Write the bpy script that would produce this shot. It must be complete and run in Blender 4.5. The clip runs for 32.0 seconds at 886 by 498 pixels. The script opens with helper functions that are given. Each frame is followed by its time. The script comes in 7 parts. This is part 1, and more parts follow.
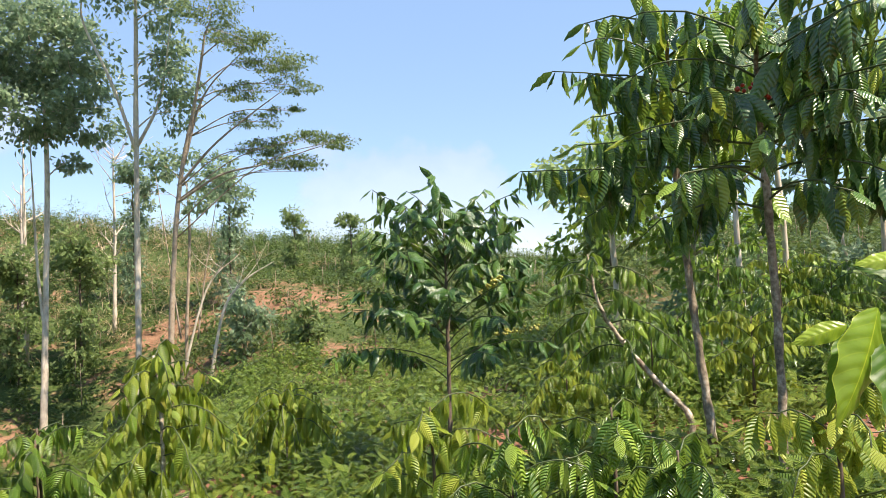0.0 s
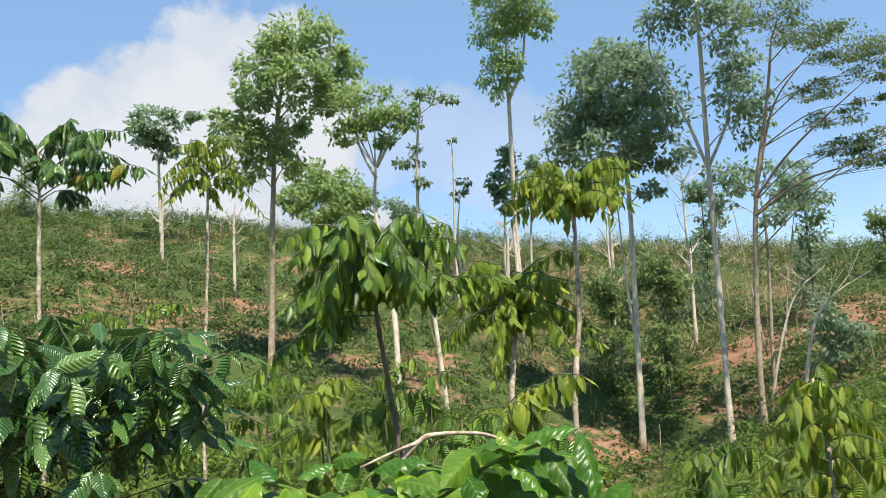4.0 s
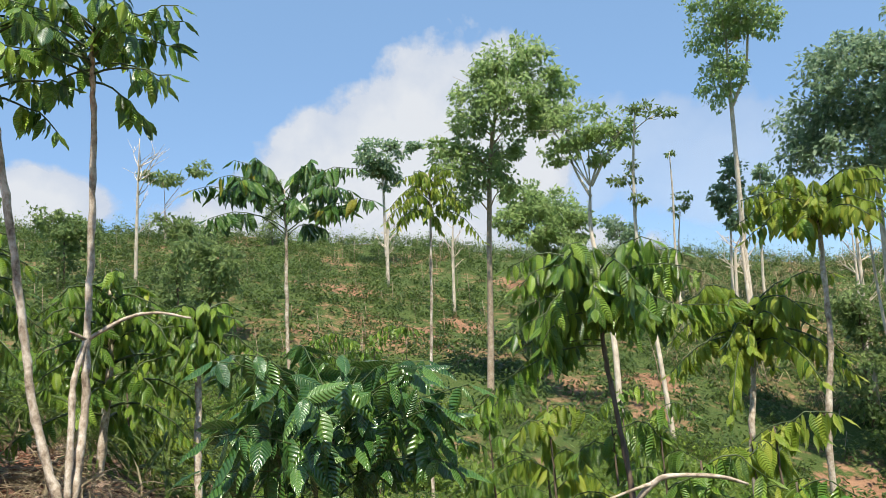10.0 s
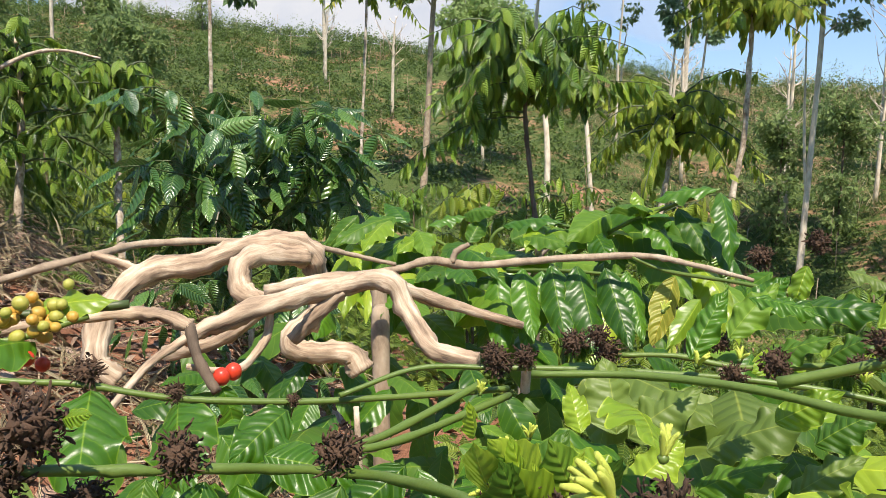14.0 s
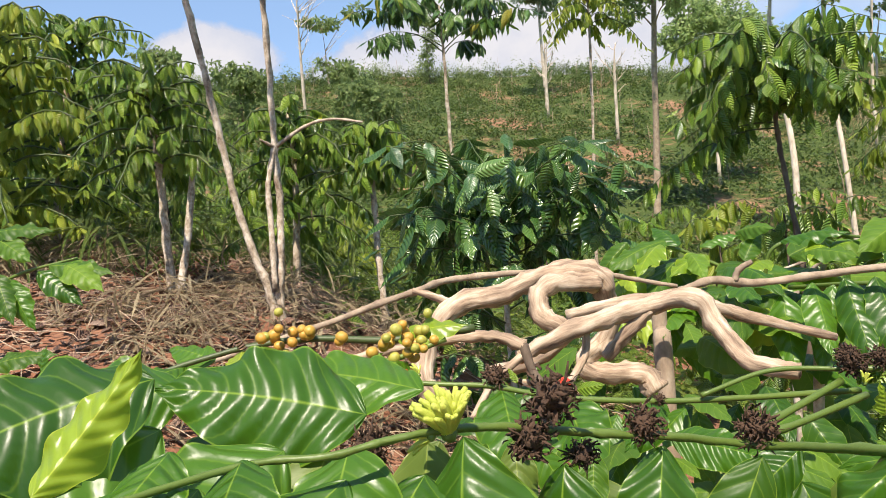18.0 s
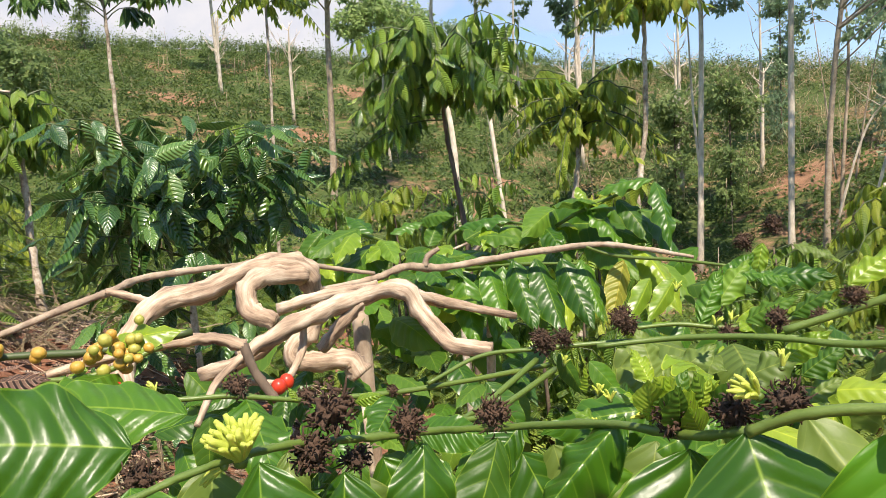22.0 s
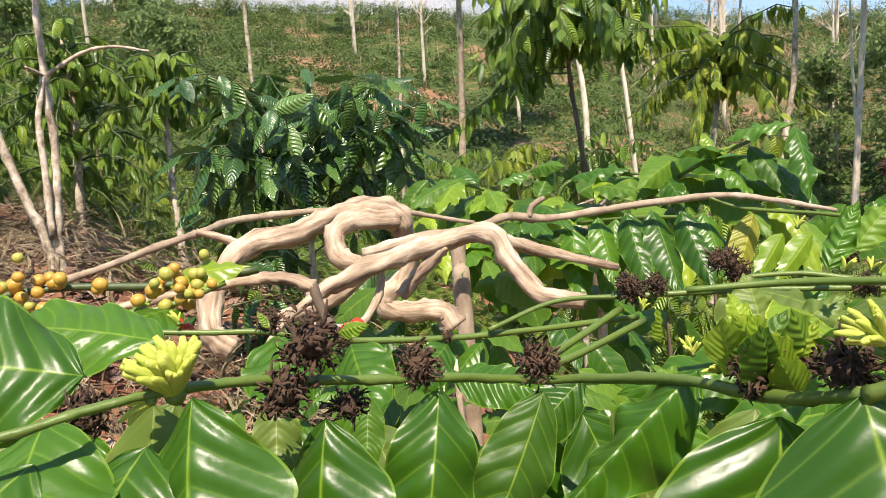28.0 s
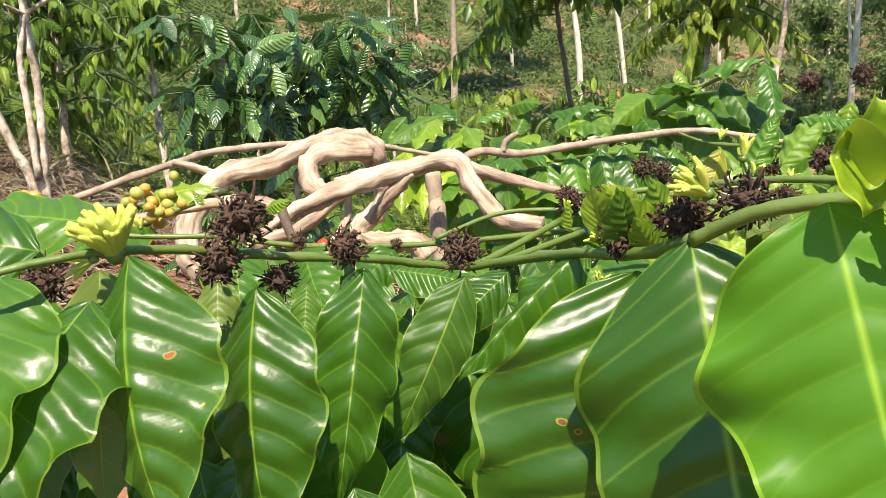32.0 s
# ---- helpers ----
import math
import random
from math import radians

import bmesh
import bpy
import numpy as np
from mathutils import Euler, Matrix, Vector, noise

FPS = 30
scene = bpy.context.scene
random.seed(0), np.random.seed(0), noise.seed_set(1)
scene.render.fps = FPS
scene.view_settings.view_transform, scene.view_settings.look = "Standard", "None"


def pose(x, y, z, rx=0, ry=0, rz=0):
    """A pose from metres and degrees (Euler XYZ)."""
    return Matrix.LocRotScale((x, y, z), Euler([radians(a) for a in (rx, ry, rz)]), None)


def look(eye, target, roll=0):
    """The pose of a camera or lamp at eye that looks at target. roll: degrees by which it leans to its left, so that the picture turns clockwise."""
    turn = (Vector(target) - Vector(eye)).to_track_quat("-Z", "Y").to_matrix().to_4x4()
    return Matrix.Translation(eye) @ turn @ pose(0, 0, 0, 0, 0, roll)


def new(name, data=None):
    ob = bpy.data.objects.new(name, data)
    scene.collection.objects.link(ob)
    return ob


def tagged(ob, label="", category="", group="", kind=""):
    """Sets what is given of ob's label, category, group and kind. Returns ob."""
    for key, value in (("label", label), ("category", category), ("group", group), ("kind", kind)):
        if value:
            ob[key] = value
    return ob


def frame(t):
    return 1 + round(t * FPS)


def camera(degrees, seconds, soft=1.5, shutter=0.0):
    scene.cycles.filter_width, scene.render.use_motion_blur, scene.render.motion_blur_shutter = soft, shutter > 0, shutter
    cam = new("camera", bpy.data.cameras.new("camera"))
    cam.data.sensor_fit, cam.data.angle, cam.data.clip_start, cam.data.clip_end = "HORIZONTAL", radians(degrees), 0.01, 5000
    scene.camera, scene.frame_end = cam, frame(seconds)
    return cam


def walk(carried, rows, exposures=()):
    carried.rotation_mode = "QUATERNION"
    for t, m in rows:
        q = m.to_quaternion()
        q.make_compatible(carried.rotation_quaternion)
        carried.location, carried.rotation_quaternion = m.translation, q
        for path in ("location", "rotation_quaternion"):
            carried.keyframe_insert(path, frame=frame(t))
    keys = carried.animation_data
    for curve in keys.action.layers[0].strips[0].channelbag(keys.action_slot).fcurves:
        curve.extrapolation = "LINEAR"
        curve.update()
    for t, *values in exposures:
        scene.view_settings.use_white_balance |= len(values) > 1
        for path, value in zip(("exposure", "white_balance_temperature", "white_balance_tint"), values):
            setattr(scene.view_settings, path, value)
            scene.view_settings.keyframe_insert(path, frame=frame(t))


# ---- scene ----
EXPOSURES = [(0.0, 1.05, 7050, 17), (2.0, 1.04, 7000, 15), (3.0, 0.82, 6800, 12), (4.0, 0.73, 6600, 10), (7.0, 0.70, 6650, 11), (12.0, 0.66, 6500, 9), (15.0, 0.76, 6850, 15), (18.0, 0.76, 6900, 16), (20.0, 0.80, 6950, 16), (23.0, 0.82, 6900, 16), (27.0, 0.80, 7000, 17), (29.0, 0.97, 6900, 16), (32.0, 1.08, 6900, 16)]
cam = camera(61.3, 32.0, soft=0.8)
PATH = [
    (0.0, (0.3556, -0.3933, 1.5005), (1.9931, 0.7536, 1.5562), -2.00),
    (0.5, (0.3653, -0.4536, 1.5029), (2.0844, 0.5661, 1.5738), -3.10),
    (1.0, (0.3486, -0.4137, 1.4910), (2.0612, 0.6179, 1.5422), -4.36),
    (1.5, (0.2949, -0.3269, 1.5188), (1.9006, 0.8646, 1.5631), -5.36),
    (2.0, (0.2245, -0.2318, 1.5270), (1.6493, 1.1698, 1.6007), -4.84),
    (2.5, (0.1593, -0.1161, 1.5410), (1.3457, 1.4901, 1.6531), -3.81),
    (3.0, (0.0747, -0.0697, 1.5518), (1.0215, 1.6870, 1.6847), -3.21),
    (3.5, (0.0011, -0.0328, 1.5466), (0.7064, 1.8326, 1.6974), -3.22),
    (4.0, (-0.0330, 0.0328, 1.5595), (0.4418, 1.9680, 1.7317), -3.76),
    (4.5, (-0.0691, 0.0261, 1.5620), (0.2642, 1.9900, 1.7417), -4.34),
    (6.5, (-0.0690, 0.0522, 1.5987), (-0.0041, 2.0435, 1.7735), -5.54),
    (7.0, (-0.0868, 0.0572, 1.5989), (-0.0620, 2.0483, 1.7860), -5.22),
    (7.5, (-0.0910, 0.0532, 1.6117), (-0.0816, 2.0411, 1.8312), -4.24),
    (8.0, (-0.1054, 0.0452, 1.6271), (-0.1346, 2.0277, 1.8889), -4.14),
    (8.5, (-0.1228, 0.0595, 1.6235), (-0.2620, 2.0351, 1.9020), -4.17),
    (9.0, (-0.1212, 0.0675, 1.6076), (-0.3248, 2.0387, 1.8780), -3.08),
    (9.5, (-0.1167, 0.0662, 1.6074), (-0.3129, 2.0386, 1.8740), -2.20),
    (10.0, (-0.0742, 0.0798, 1.6196), (-0.1611, 2.0612, 1.8780), -3.31),
    (10.5, (-0.0121, 0.0905, 1.6273), (0.0673, 2.0709, 1.8957), -3.03),
    (11.0, (0.0074, 0.0584, 1.6359), (0.2028, 2.0270, 1.9298), -1.63),
    (11.5, (0.0129, 0.0491, 1.6293), (0.2622, 2.0110, 1.9274), -2.24),
    (12.0, (0.0087, 0.0299, 1.6004), (0.2275, 2.0010, 1.8592), -2.42),
    (12.5, (0.0098, 0.0444, 1.5790), (0.1980, 2.0254, 1.7798), -0.85),
    (13.0, (0.0117, 0.0665, 1.4814), (0.1783, 2.0594, 1.4999), -0.01),
    (13.5, (0.0081, 0.0786, 1.4272), (0.1400, 2.0665, 1.2516), 0.05),
    (14.0, (0.0020, 0.0611, 1.3880), (0.0659, 2.0431, 1.1279), 0.06),
    (14.5, (-0.0122, 0.0174, 1.3713), (-0.0899, 1.9943, 1.0779), -0.94),
    (15.0, (-0.0388, -0.0179, 1.3593), (-0.2975, 1.9479, 1.0971), -2.18),
    (15.5, (-0.0451, -0.0408, 1.3719), (-0.4286, 1.9134, 1.1871), -3.75),
    (17.5, (-0.0736, -0.0361, 1.3899), (-0.6575, 1.8730, 1.2701), -6.26),
    (18.0, (-0.0753, -0.0274, 1.3928), (-0.6157, 1.8929, 1.2501), -5.66),
    (18.5, (-0.0639, -0.0188, 1.3809), (-0.5550, 1.9112, 1.1965), -5.52),
    (19.0, (-0.0510, -0.0167, 1.3739), (-0.4950, 1.9204, 1.1488), -5.42),
    (19.5, (-0.0377, -0.0044, 1.3764), (-0.4240, 1.9425, 1.1306), -5.36),
    (20.0, (-0.0345, -0.0045, 1.3822), (-0.3669, 1.9528, 1.1397), -5.35),
    (20.5, (-0.0431, -0.0060, 1.3851), (-0.2944, 1.9639, 1.1472), -5.21),
    (21.0, (-0.0680, -0.0089, 1.3940), (-0.1596, 1.9747, 1.1561), -4.90),
    (21.5, (-0.1032, -0.0288, 1.4030), (-0.0099, 1.9539, 1.1582), -4.62),
    (22.0, (-0.1155, -0.0463, 1.4174), (0.1766, 1.9139, 1.1485), -4.45),
    (22.5, (-0.0941, -0.0414, 1.4097), (0.3950, 1.8719, 1.0933), -3.57),
    (23.0, (-0.1097, -0.0307, 1.3884), (0.4504, 1.8542, 1.0230), -1.75),
    (23.5, (-0.1327, -0.0365, 1.3711), (0.3746, 1.8615, 0.9967), -0.29),
    (24.0, (-0.1364, -0.0598, 1.3717), (0.2805, 1.8630, 1.0126), -0.70),
    (24.5, (-0.1021, -0.0608, 1.3712), (0.3023, 1.8636, 1.0063), -1.98),
    (26.5, (-0.0660, 0.0265, 1.3946), (0.1721, 1.9849, 1.0660), -0.54),
    (27.0, (-0.0684, 0.0445, 1.3981), (0.0448, 2.0114, 1.0534), -3.56),
    (27.5, (-0.0637, 0.0564, 1.3918), (-0.0613, 2.0242, 1.0341), -5.34),
    (28.0, (-0.0630, 0.0268, 1.3774), (-0.1185, 1.9968, 1.0372), -4.83),
    (28.5, (-0.0357, 0.0079, 1.3674), (-0.1104, 1.9667, 0.9707), -4.98),
    (29.0, (-0.0285, -0.0090, 1.3535), (-0.1198, 1.9331, 0.8848), -4.35),
    (29.5, (-0.0221, -0.0021, 1.3495), (-0.1108, 1.9279, 0.8326), -3.98),
    (30.0, (-0.0213, -0.0004, 1.3514), (-0.0977, 1.9285, 0.8286), -4.16),
    (30.5, (-0.0052, -0.0033, 1.3463), (-0.0469, 1.9292, 0.8328), -4.42),
    (31.0, (-0.0032, -0.0075, 1.3516), (-0.0190, 1.9278, 0.8470), -4.54),
    (31.5, (-0.0092, -0.0125, 1.3580), (-0.0239, 1.9284, 0.8758), -4.37),
    (32.0, (-0.0324, -0.0113, 1.3554), (-0.0782, 1.9303, 0.8779), -4.64),
]
walk(cam, [(t, look(eye, target, roll)) for t, eye, target, roll in PATH], EXPOSURES)
# ---- world, sun ----
SUN_ELEV, SUN_AZ = 60.0, 173.0          # degrees; azimuth clockwise from +y
world = bpy.data.worlds.new("sky")
scene.world = world
world.use_nodes = True
wn = world.node_tree
sky = wn.nodes.new("ShaderNodeTexSky")
sky.sky_type, sky.sun_disc = "NISHITA", False
sky.sun_elevation, sky.sun_rotation = radians(SUN_ELEV), radians(SUN_AZ)
sky.air_density, sky.dust_density, sky.ozone_density, sky.altitude = 0.9, 0.1, 1.9, 1500
veil = wn.nodes.new("ShaderNodeMix")      # a flat pale blue mixed in evens out the sky
veil.data_type = "RGBA"
veil.inputs[0].default_value = 0.6
veil.inputs[7].default_value = (1.42, 2.50, 4.05, 1.0)
wn.links.new(sky.outputs[0], veil.inputs[6])
wn.links.new(veil.outputs[2], wn.nodes["Background"].inputs[0])
wn.nodes["Background"].inputs[1].default_value = 0.132
sun_data = bpy.data.lights.new("sun", "SUN")
sun_data.energy, sun_data.angle, sun_data.color = 4.8, radians(0.6), (1.0, 0.93, 0.81)
sun_ob = new("sun", sun_data)
sa, se = radians(SUN_AZ), radians(SUN_ELEV)
sun_ob.matrix_world = look((40 * math.sin(sa) * math.cos(se), 40 * math.cos(sa) * math.cos(se), 40 * math.sin(se)), (0, 0, 0))


# ---- materials ----
def nodes(name):
    m = bpy.data.materials.new(name)
    m.use_nodes = True
    nt = m.node_tree
    return m, nt, nt.nodes["Principled BSDF"], nt.nodes["Material Output"]


def nd(nt, kind, **at):
    n = nt.nodes.new(kind)
    for k, v in at.items():
        if k.startswith("i"):
            n.inputs[int(k[1:])].default_value = v
    return n


def op(nt, what, a, b=0.0, c=0.0):
    n = nt.nodes.new("ShaderNodeMath")
    n.operation = what
    for k, v in enumerate((a, b, c)):
        if hasattr(v, "is_output"):
            nt.links.new(v, n.inputs[k])
        else:
            n.inputs[k].default_value = v
    return n.outputs[0]


def mix(nt, fac, a, b):
    n = nt.nodes.new("ShaderNodeMix")
    n.data_type = "RGBA"
    for k, v in ((0, fac), (6, a), (7, b)):
        if hasattr(v, "is_output"):
            nt.links.new(v, n.inputs[k])
        else:
            n.inputs[k].default_value = v if k == 0 else (*v, 1.0)
    return n.outputs[2]


def ramp(nt, fac, stops):
    n = nt.nodes.new("ShaderNodeValToRGB")
    r = n.color_ramp
    while len(r.elements) < len(stops):
        r.elements.new(0.5)
    for e, (p, c) in zip(r.elements, stops):
        e.position, e.color = p, (*c, 1.0)
    nt.links.new(fac, n.inputs[0])
    return n.outputs[0]


def noise_tex(nt, scale, detail=4.0, rough=0.55, vec=None, dims="3D"):
    n = nt.nodes.new("ShaderNodeTexNoise")
    n.noise_dimensions = dims
    n.inputs["Scale"].default_value, n.inputs["Detail"].default_value, n.inputs["Roughness"].default_value = scale, detail, rough
    if vec is not None:
        nt.links.new(vec, n.inputs["Vector"])
    return n.outputs[0]


def bump(nt, height, strength, distance, target):
    n = nt.nodes.new("ShaderNodeBump")
    n.inputs["Strength"].default_value, n.inputs["Distance"].default_value = strength, distance
    nt.links.new(height, n.inputs["Height"])
    nt.links.new(n.outputs[0], target.inputs["Normal"])
    return n.outputs[0]


def leaf_material(name, dark, mid, light, gloss=0.34, thin=0.22, island=False, veins=9.0, relief=0.010, vein_mix=0.3, stain=0.0, line_mix=0.5, shine=0.5, spots=()):
    """Leaf: uneven green, pale midrib, quilted side veins, light through the blade."""
    m, nt, b, out = nodes(name)
    if island:
        rnd = nt.nodes.new("ShaderNodeNewGeometry").outputs["Random Per Island"]
    else:
        rnd = nt.nodes.new("ShaderNodeObjectInfo").outputs["Random"]
    uv = nt.nodes.new("ShaderNodeUVMap").outputs[0]
    sep = nt.nodes.new("ShaderNodeSeparateXYZ")
    nt.links.new(uv, sep.inputs[0])
    side = op(nt, "MULTIPLY", op(nt, "ABSOLUTE", op(nt, "SUBTRACT", sep.outputs[0], 0.5)), 2.0)
    wave = op(nt, "COSINE", op(nt, "MULTIPLY", op(nt, "SUBTRACT", op(nt, "MULTIPLY", sep.outputs[1], veins), op(nt, "MULTIPLY", op(nt, "MULTIPLY_ADD", side, 0.6, 0.8), side)), 6.2832))
    line = op(nt, "POWER", op(nt, "MULTIPLY_ADD", wave, 0.5, 0.5), 60.0)
    rib = op(nt, "SUBTRACT", 1.0, op(nt, "SMOOTH_MIN", op(nt, "DIVIDE", side, op(nt, "MULTIPLY_ADD", sep.outputs[1], -0.02, 0.045)), 1.0, 0.2))
    geo = nt.nodes.new("ShaderNodeTexCoord").outputs["Object"]
    blot = noise_tex(nt, 5.0 if not island else 1.2, 3.0, 0.6, geo)
    body = ramp(nt, op(nt, "MULTIPLY_ADD", op(nt, "SUBTRACT", blot, 0.5), 0.5, rnd), [(0.0, dark), (0.55, mid), (1.0, light)])
    pale = (min(1.0, light[0] * 1.9 + 0.10), min(1.0, light[1] * 1.6 + 0.08), light[2] * 1.4 + 0.02)
    rim = op(nt, "MULTIPLY", op(nt, "GREATER_THAN", side, 0.962), 0.6)
    veiny = mix(nt, op(nt, "MULTIPLY", op(nt, "MAXIMUM", op(nt, "MAXIMUM", op(nt, "MULTIPLY", line, line_mix), rim), op(nt, "MULTIPLY", rib, 1.0)), vein_mix * 2), body, pale)
    if stain:
        speck = op(nt, "GREATER_THAN", noise_tex(nt, 9.0, 2.0, 0.5, geo), 1.0 - stain)
        veiny = mix(nt, speck, veiny, (0.30, 0.16, 0.03))
    for su, sv, sr, tint in spots:          # rust spots and torn marks: place on the blade, radius, colour
        du = op(nt, "MULTIPLY", op(nt, "SUBTRACT", sep.outputs[0], su), 0.45)
        dv = op(nt, "SUBTRACT", sep.outputs[1], sv)
        away = op(nt, "ADD", op(nt, "SQRT", op(nt, "ADD", op(nt, "MULTIPLY", du, du), op(nt, "MULTIPLY", dv, dv))), op(nt, "MULTIPLY", op(nt, "SUBTRACT", noise_tex(nt, 40.0, 2.0, 0.5, geo), 0.5), sr * 0.9))
        veiny = mix(nt, op(nt, "LESS_THAN", away, sr * 1.5), veiny, (0.30, 0.27, 0.02))
        veiny = mix(nt, op(nt, "LESS_THAN", away, sr), veiny, tint)
    nt.links.new(veiny, b.inputs["Base Color"])
    rough = op(nt, "MULTIPLY_ADD", noise_tex(nt, 14.0, 3.0, 0.6, geo), 0.16, gloss - 0.08)
    nt.links.new(rough, b.inputs["Roughness"])
    b.inputs["Specular IOR Level"].default_value = shine
    soft = noise_tex(nt, 30.0, 2.0, 0.5, geo)
    h = op(nt, "ADD", op(nt, "MULTIPLY", op(nt, "MULTIPLY", wave, -1.0), op(nt, "MULTIPLY_ADD", side, -0.6, 1.0)), op(nt, "MULTIPLY", soft, 0.35))
    normal = bump(nt, h, 0.9, relief, b)
    tr = nt.nodes.new("ShaderNodeBsdfTranslucent")
    warm = mix(nt, 0.5, veiny, tuple(min(1, c * 1.8 + 0.02) for c in light))
    nt.links.new(warm, tr.inputs[0])
    nt.links.new(normal, tr.inputs[1])
    ms = nt.nodes.new("ShaderNodeMixShader")
    ms.inputs[0].default_value = thin
    nt.links.new(b.outputs[0], ms.inputs[1])
    nt.links.new(tr.outputs[0], ms.inputs[2])
    nt.links.new(ms.outputs[0], out.inputs[0])
    return m


def bark_material(name, a, b_, c, scale=9.0, stretch=0.25, relief=0.01, rough=0.85, grain=False, lo=0.32, blotch=0.5):
    """Bark: streaks along the trunk, blotches, fine relief."""
    m, nt, b, _ = nodes(name)
    co = nt.nodes.new("ShaderNodeTexCoord").outputs["Object"]
    mp = nd(nt, "ShaderNodeMapping", i3=(1.0, 1.0, stretch))
    nt.links.new(co, mp.inputs[0])
    if grain:
        along = nt.nodes.new("ShaderNodeAttribute")
        along.attribute_name = "grain"
        nt.links.new(along.outputs["Vector"], mp.inputs[0])
    fine = noise_tex(nt, scale * 4, 6.0, 0.65, mp.outputs[0])
    big = noise_tex(nt, scale * 0.6, 3.0, 0.6, co)
    base = ramp(nt, op(nt, "MULTIPLY_ADD", fine, 1.05 - blotch, op(nt, "MULTIPLY", big, blotch)), [(lo, a), (0.52, b_), (1.04 - lo, c)])
    nt.links.new(base, b.inputs["Base Color"])
    b.inputs["Roughness"].default_value = rough
    bump(nt, fine, 0.7, relief, b)
    return m


def plain_material(name, a, b_, scale=20.0, rough=0.6, relief=0.002, thin=0.0):
    m, nt, b, out = nodes(name)
    co = nt.nodes.new("ShaderNodeTexCoord").outputs["Object"]
    n1 = noise_tex(nt, scale, 4.0, 0.6, co)
    rnd = nt.nodes.new("ShaderNodeObjectInfo").outputs["Random"]
    col = mix(nt, op(nt, "MULTIPLY_ADD", n1, 0.7, op(nt, "MULTIPLY", rnd, 0.35)), a, b_)
    nt.links.new(col, b.inputs["Base Color"])
    b.inputs["Roughness"].default_value = rough
    bump(nt, noise_tex(nt, scale * 5, 4.0, 0.6, co), 0.5, relief, b)
    if thin:
        tr = nt.nodes.new("ShaderNodeBsdfTranslucent")
        nt.links.new(col, tr.inputs[0])
        ms = nt.nodes.new("ShaderNodeMixShader")
        ms.inputs[0].default_value = thin
        nt.links.new(b.outputs[0], ms.inputs[1])
        nt.links.new(tr.outputs[0], ms.inputs[2])
        nt.links.new(ms.outputs[0], out.inputs[0])
    return m


# bare clay patches on the far slope: x, y, radius
BARE = ((29.0, 31.0, 4.8), (24.0, 34.0, 2.8), (22.5, 20.5, 2.2), (8.0, 37.0, 2.0), (-1.0, 46.0, 2.4), (-4.0, 43.0, 1.8), (14.0, 30.0, 2.4), (-9.0, 52.0, 2.0), (3.0, 60.0, 2.4))


def ground_material():
    """Red-brown earth with bare orange patches, leaf litter and thin grass."""
    m, nt, b, _ = nodes("red_earth")
    co = nt.nodes.new("ShaderNodeTexCoord").outputs["Object"]
    big = noise_tex(nt, 0.16, 5.0, 0.6, co)
    mid = noise_tex(nt, 1.6, 5.0, 0.65, co)
    fine = noise_tex(nt, 28.0, 5.0, 0.7, co)
    soil = ramp(nt, op(nt, "MULTIPLY_ADD", fine, 0.5, op(nt, "MULTIPLY", mid, 0.5)), [(0.30, (0.12, 0.055, 0.035)), (0.5, (0.26, 0.120, 0.070)), (0.74, (0.42, 0.24, 0.15))])
    clay = ramp(nt, op(nt, "MULTIPLY_ADD", fine, 0.5, op(nt, "MULTIPLY", mid, 0.5)), [(0.30, (0.11, 0.062, 0.036)), (0.5, (0.25, 0.145, 0.085)), (0.72, (0.40, 0.26, 0.165))])
    grass = ramp(nt, fine, [(0.3, (0.024, 0.046, 0.012)), (0.52, (0.062, 0.095, 0.025)), (0.74, (0.17, 0.165, 0.065))])
    fac = ramp(nt, op(nt, "MULTIPLY_ADD", mid, 0.45, op(nt, "MULTIPLY", big, 0.55)), [(0.51, (1, 1, 1)), (0.61, (0, 0, 0))])
    # near the camera's plot the ground is swept earth and litter
    sp = nt.nodes.new("ShaderNodeSeparateXYZ")
    nt.links.new(co, sp.inputs[0])
    bare_mask = None
    for cx, cy, r in BARE:
        e = op(nt, "SUBTRACT", 1.0, op(nt, "DIVIDE", op(nt, "SQRT", op(nt, "ADD", op(nt, "POWER", op(nt, "SUBTRACT", sp.outputs[0], cx), 2.0), op(nt, "POWER", op(nt, "SUBTRACT", sp.outputs[1], cy), 2.0))), r))
        bare_mask = e if bare_mask is None else op(nt, "MAXIMUM", bare_mask, e)
    keep = ramp(nt, op(nt, "MULTIPLY_ADD", op(nt, "SUBTRACT", mid, 0.5), 2.6, bare_mask), [(0.10, (1, 1, 1)), (0.42, (0, 0, 0))])
    far = op(nt, "GREATER_THAN", op(nt, "SQRT", op(nt, "ADD", op(nt, "POWER", sp.outputs[0], 2.0), op(nt, "POWER", sp.outputs[1], 2.0))), op(nt, "MULTIPLY_ADD", mid, 8.0, 6.0))
    nt.links.new(mix(nt, op(nt, "MULTIPLY", op(nt, "MULTIPLY", fac, far), keep), mix(nt, op(nt, "MULTIPLY", far, 0.75), soil, clay), grass), b.inputs["Base Color"])
    b.inputs["Roughness"].default_value = 0.95
    b.inputs["Specular IOR Level"].default_value = 0.132
    bump(nt, op(nt, "MULTIPLY_ADD", mid, 3.0, fine), 0.8, 0.03, b)
    return m


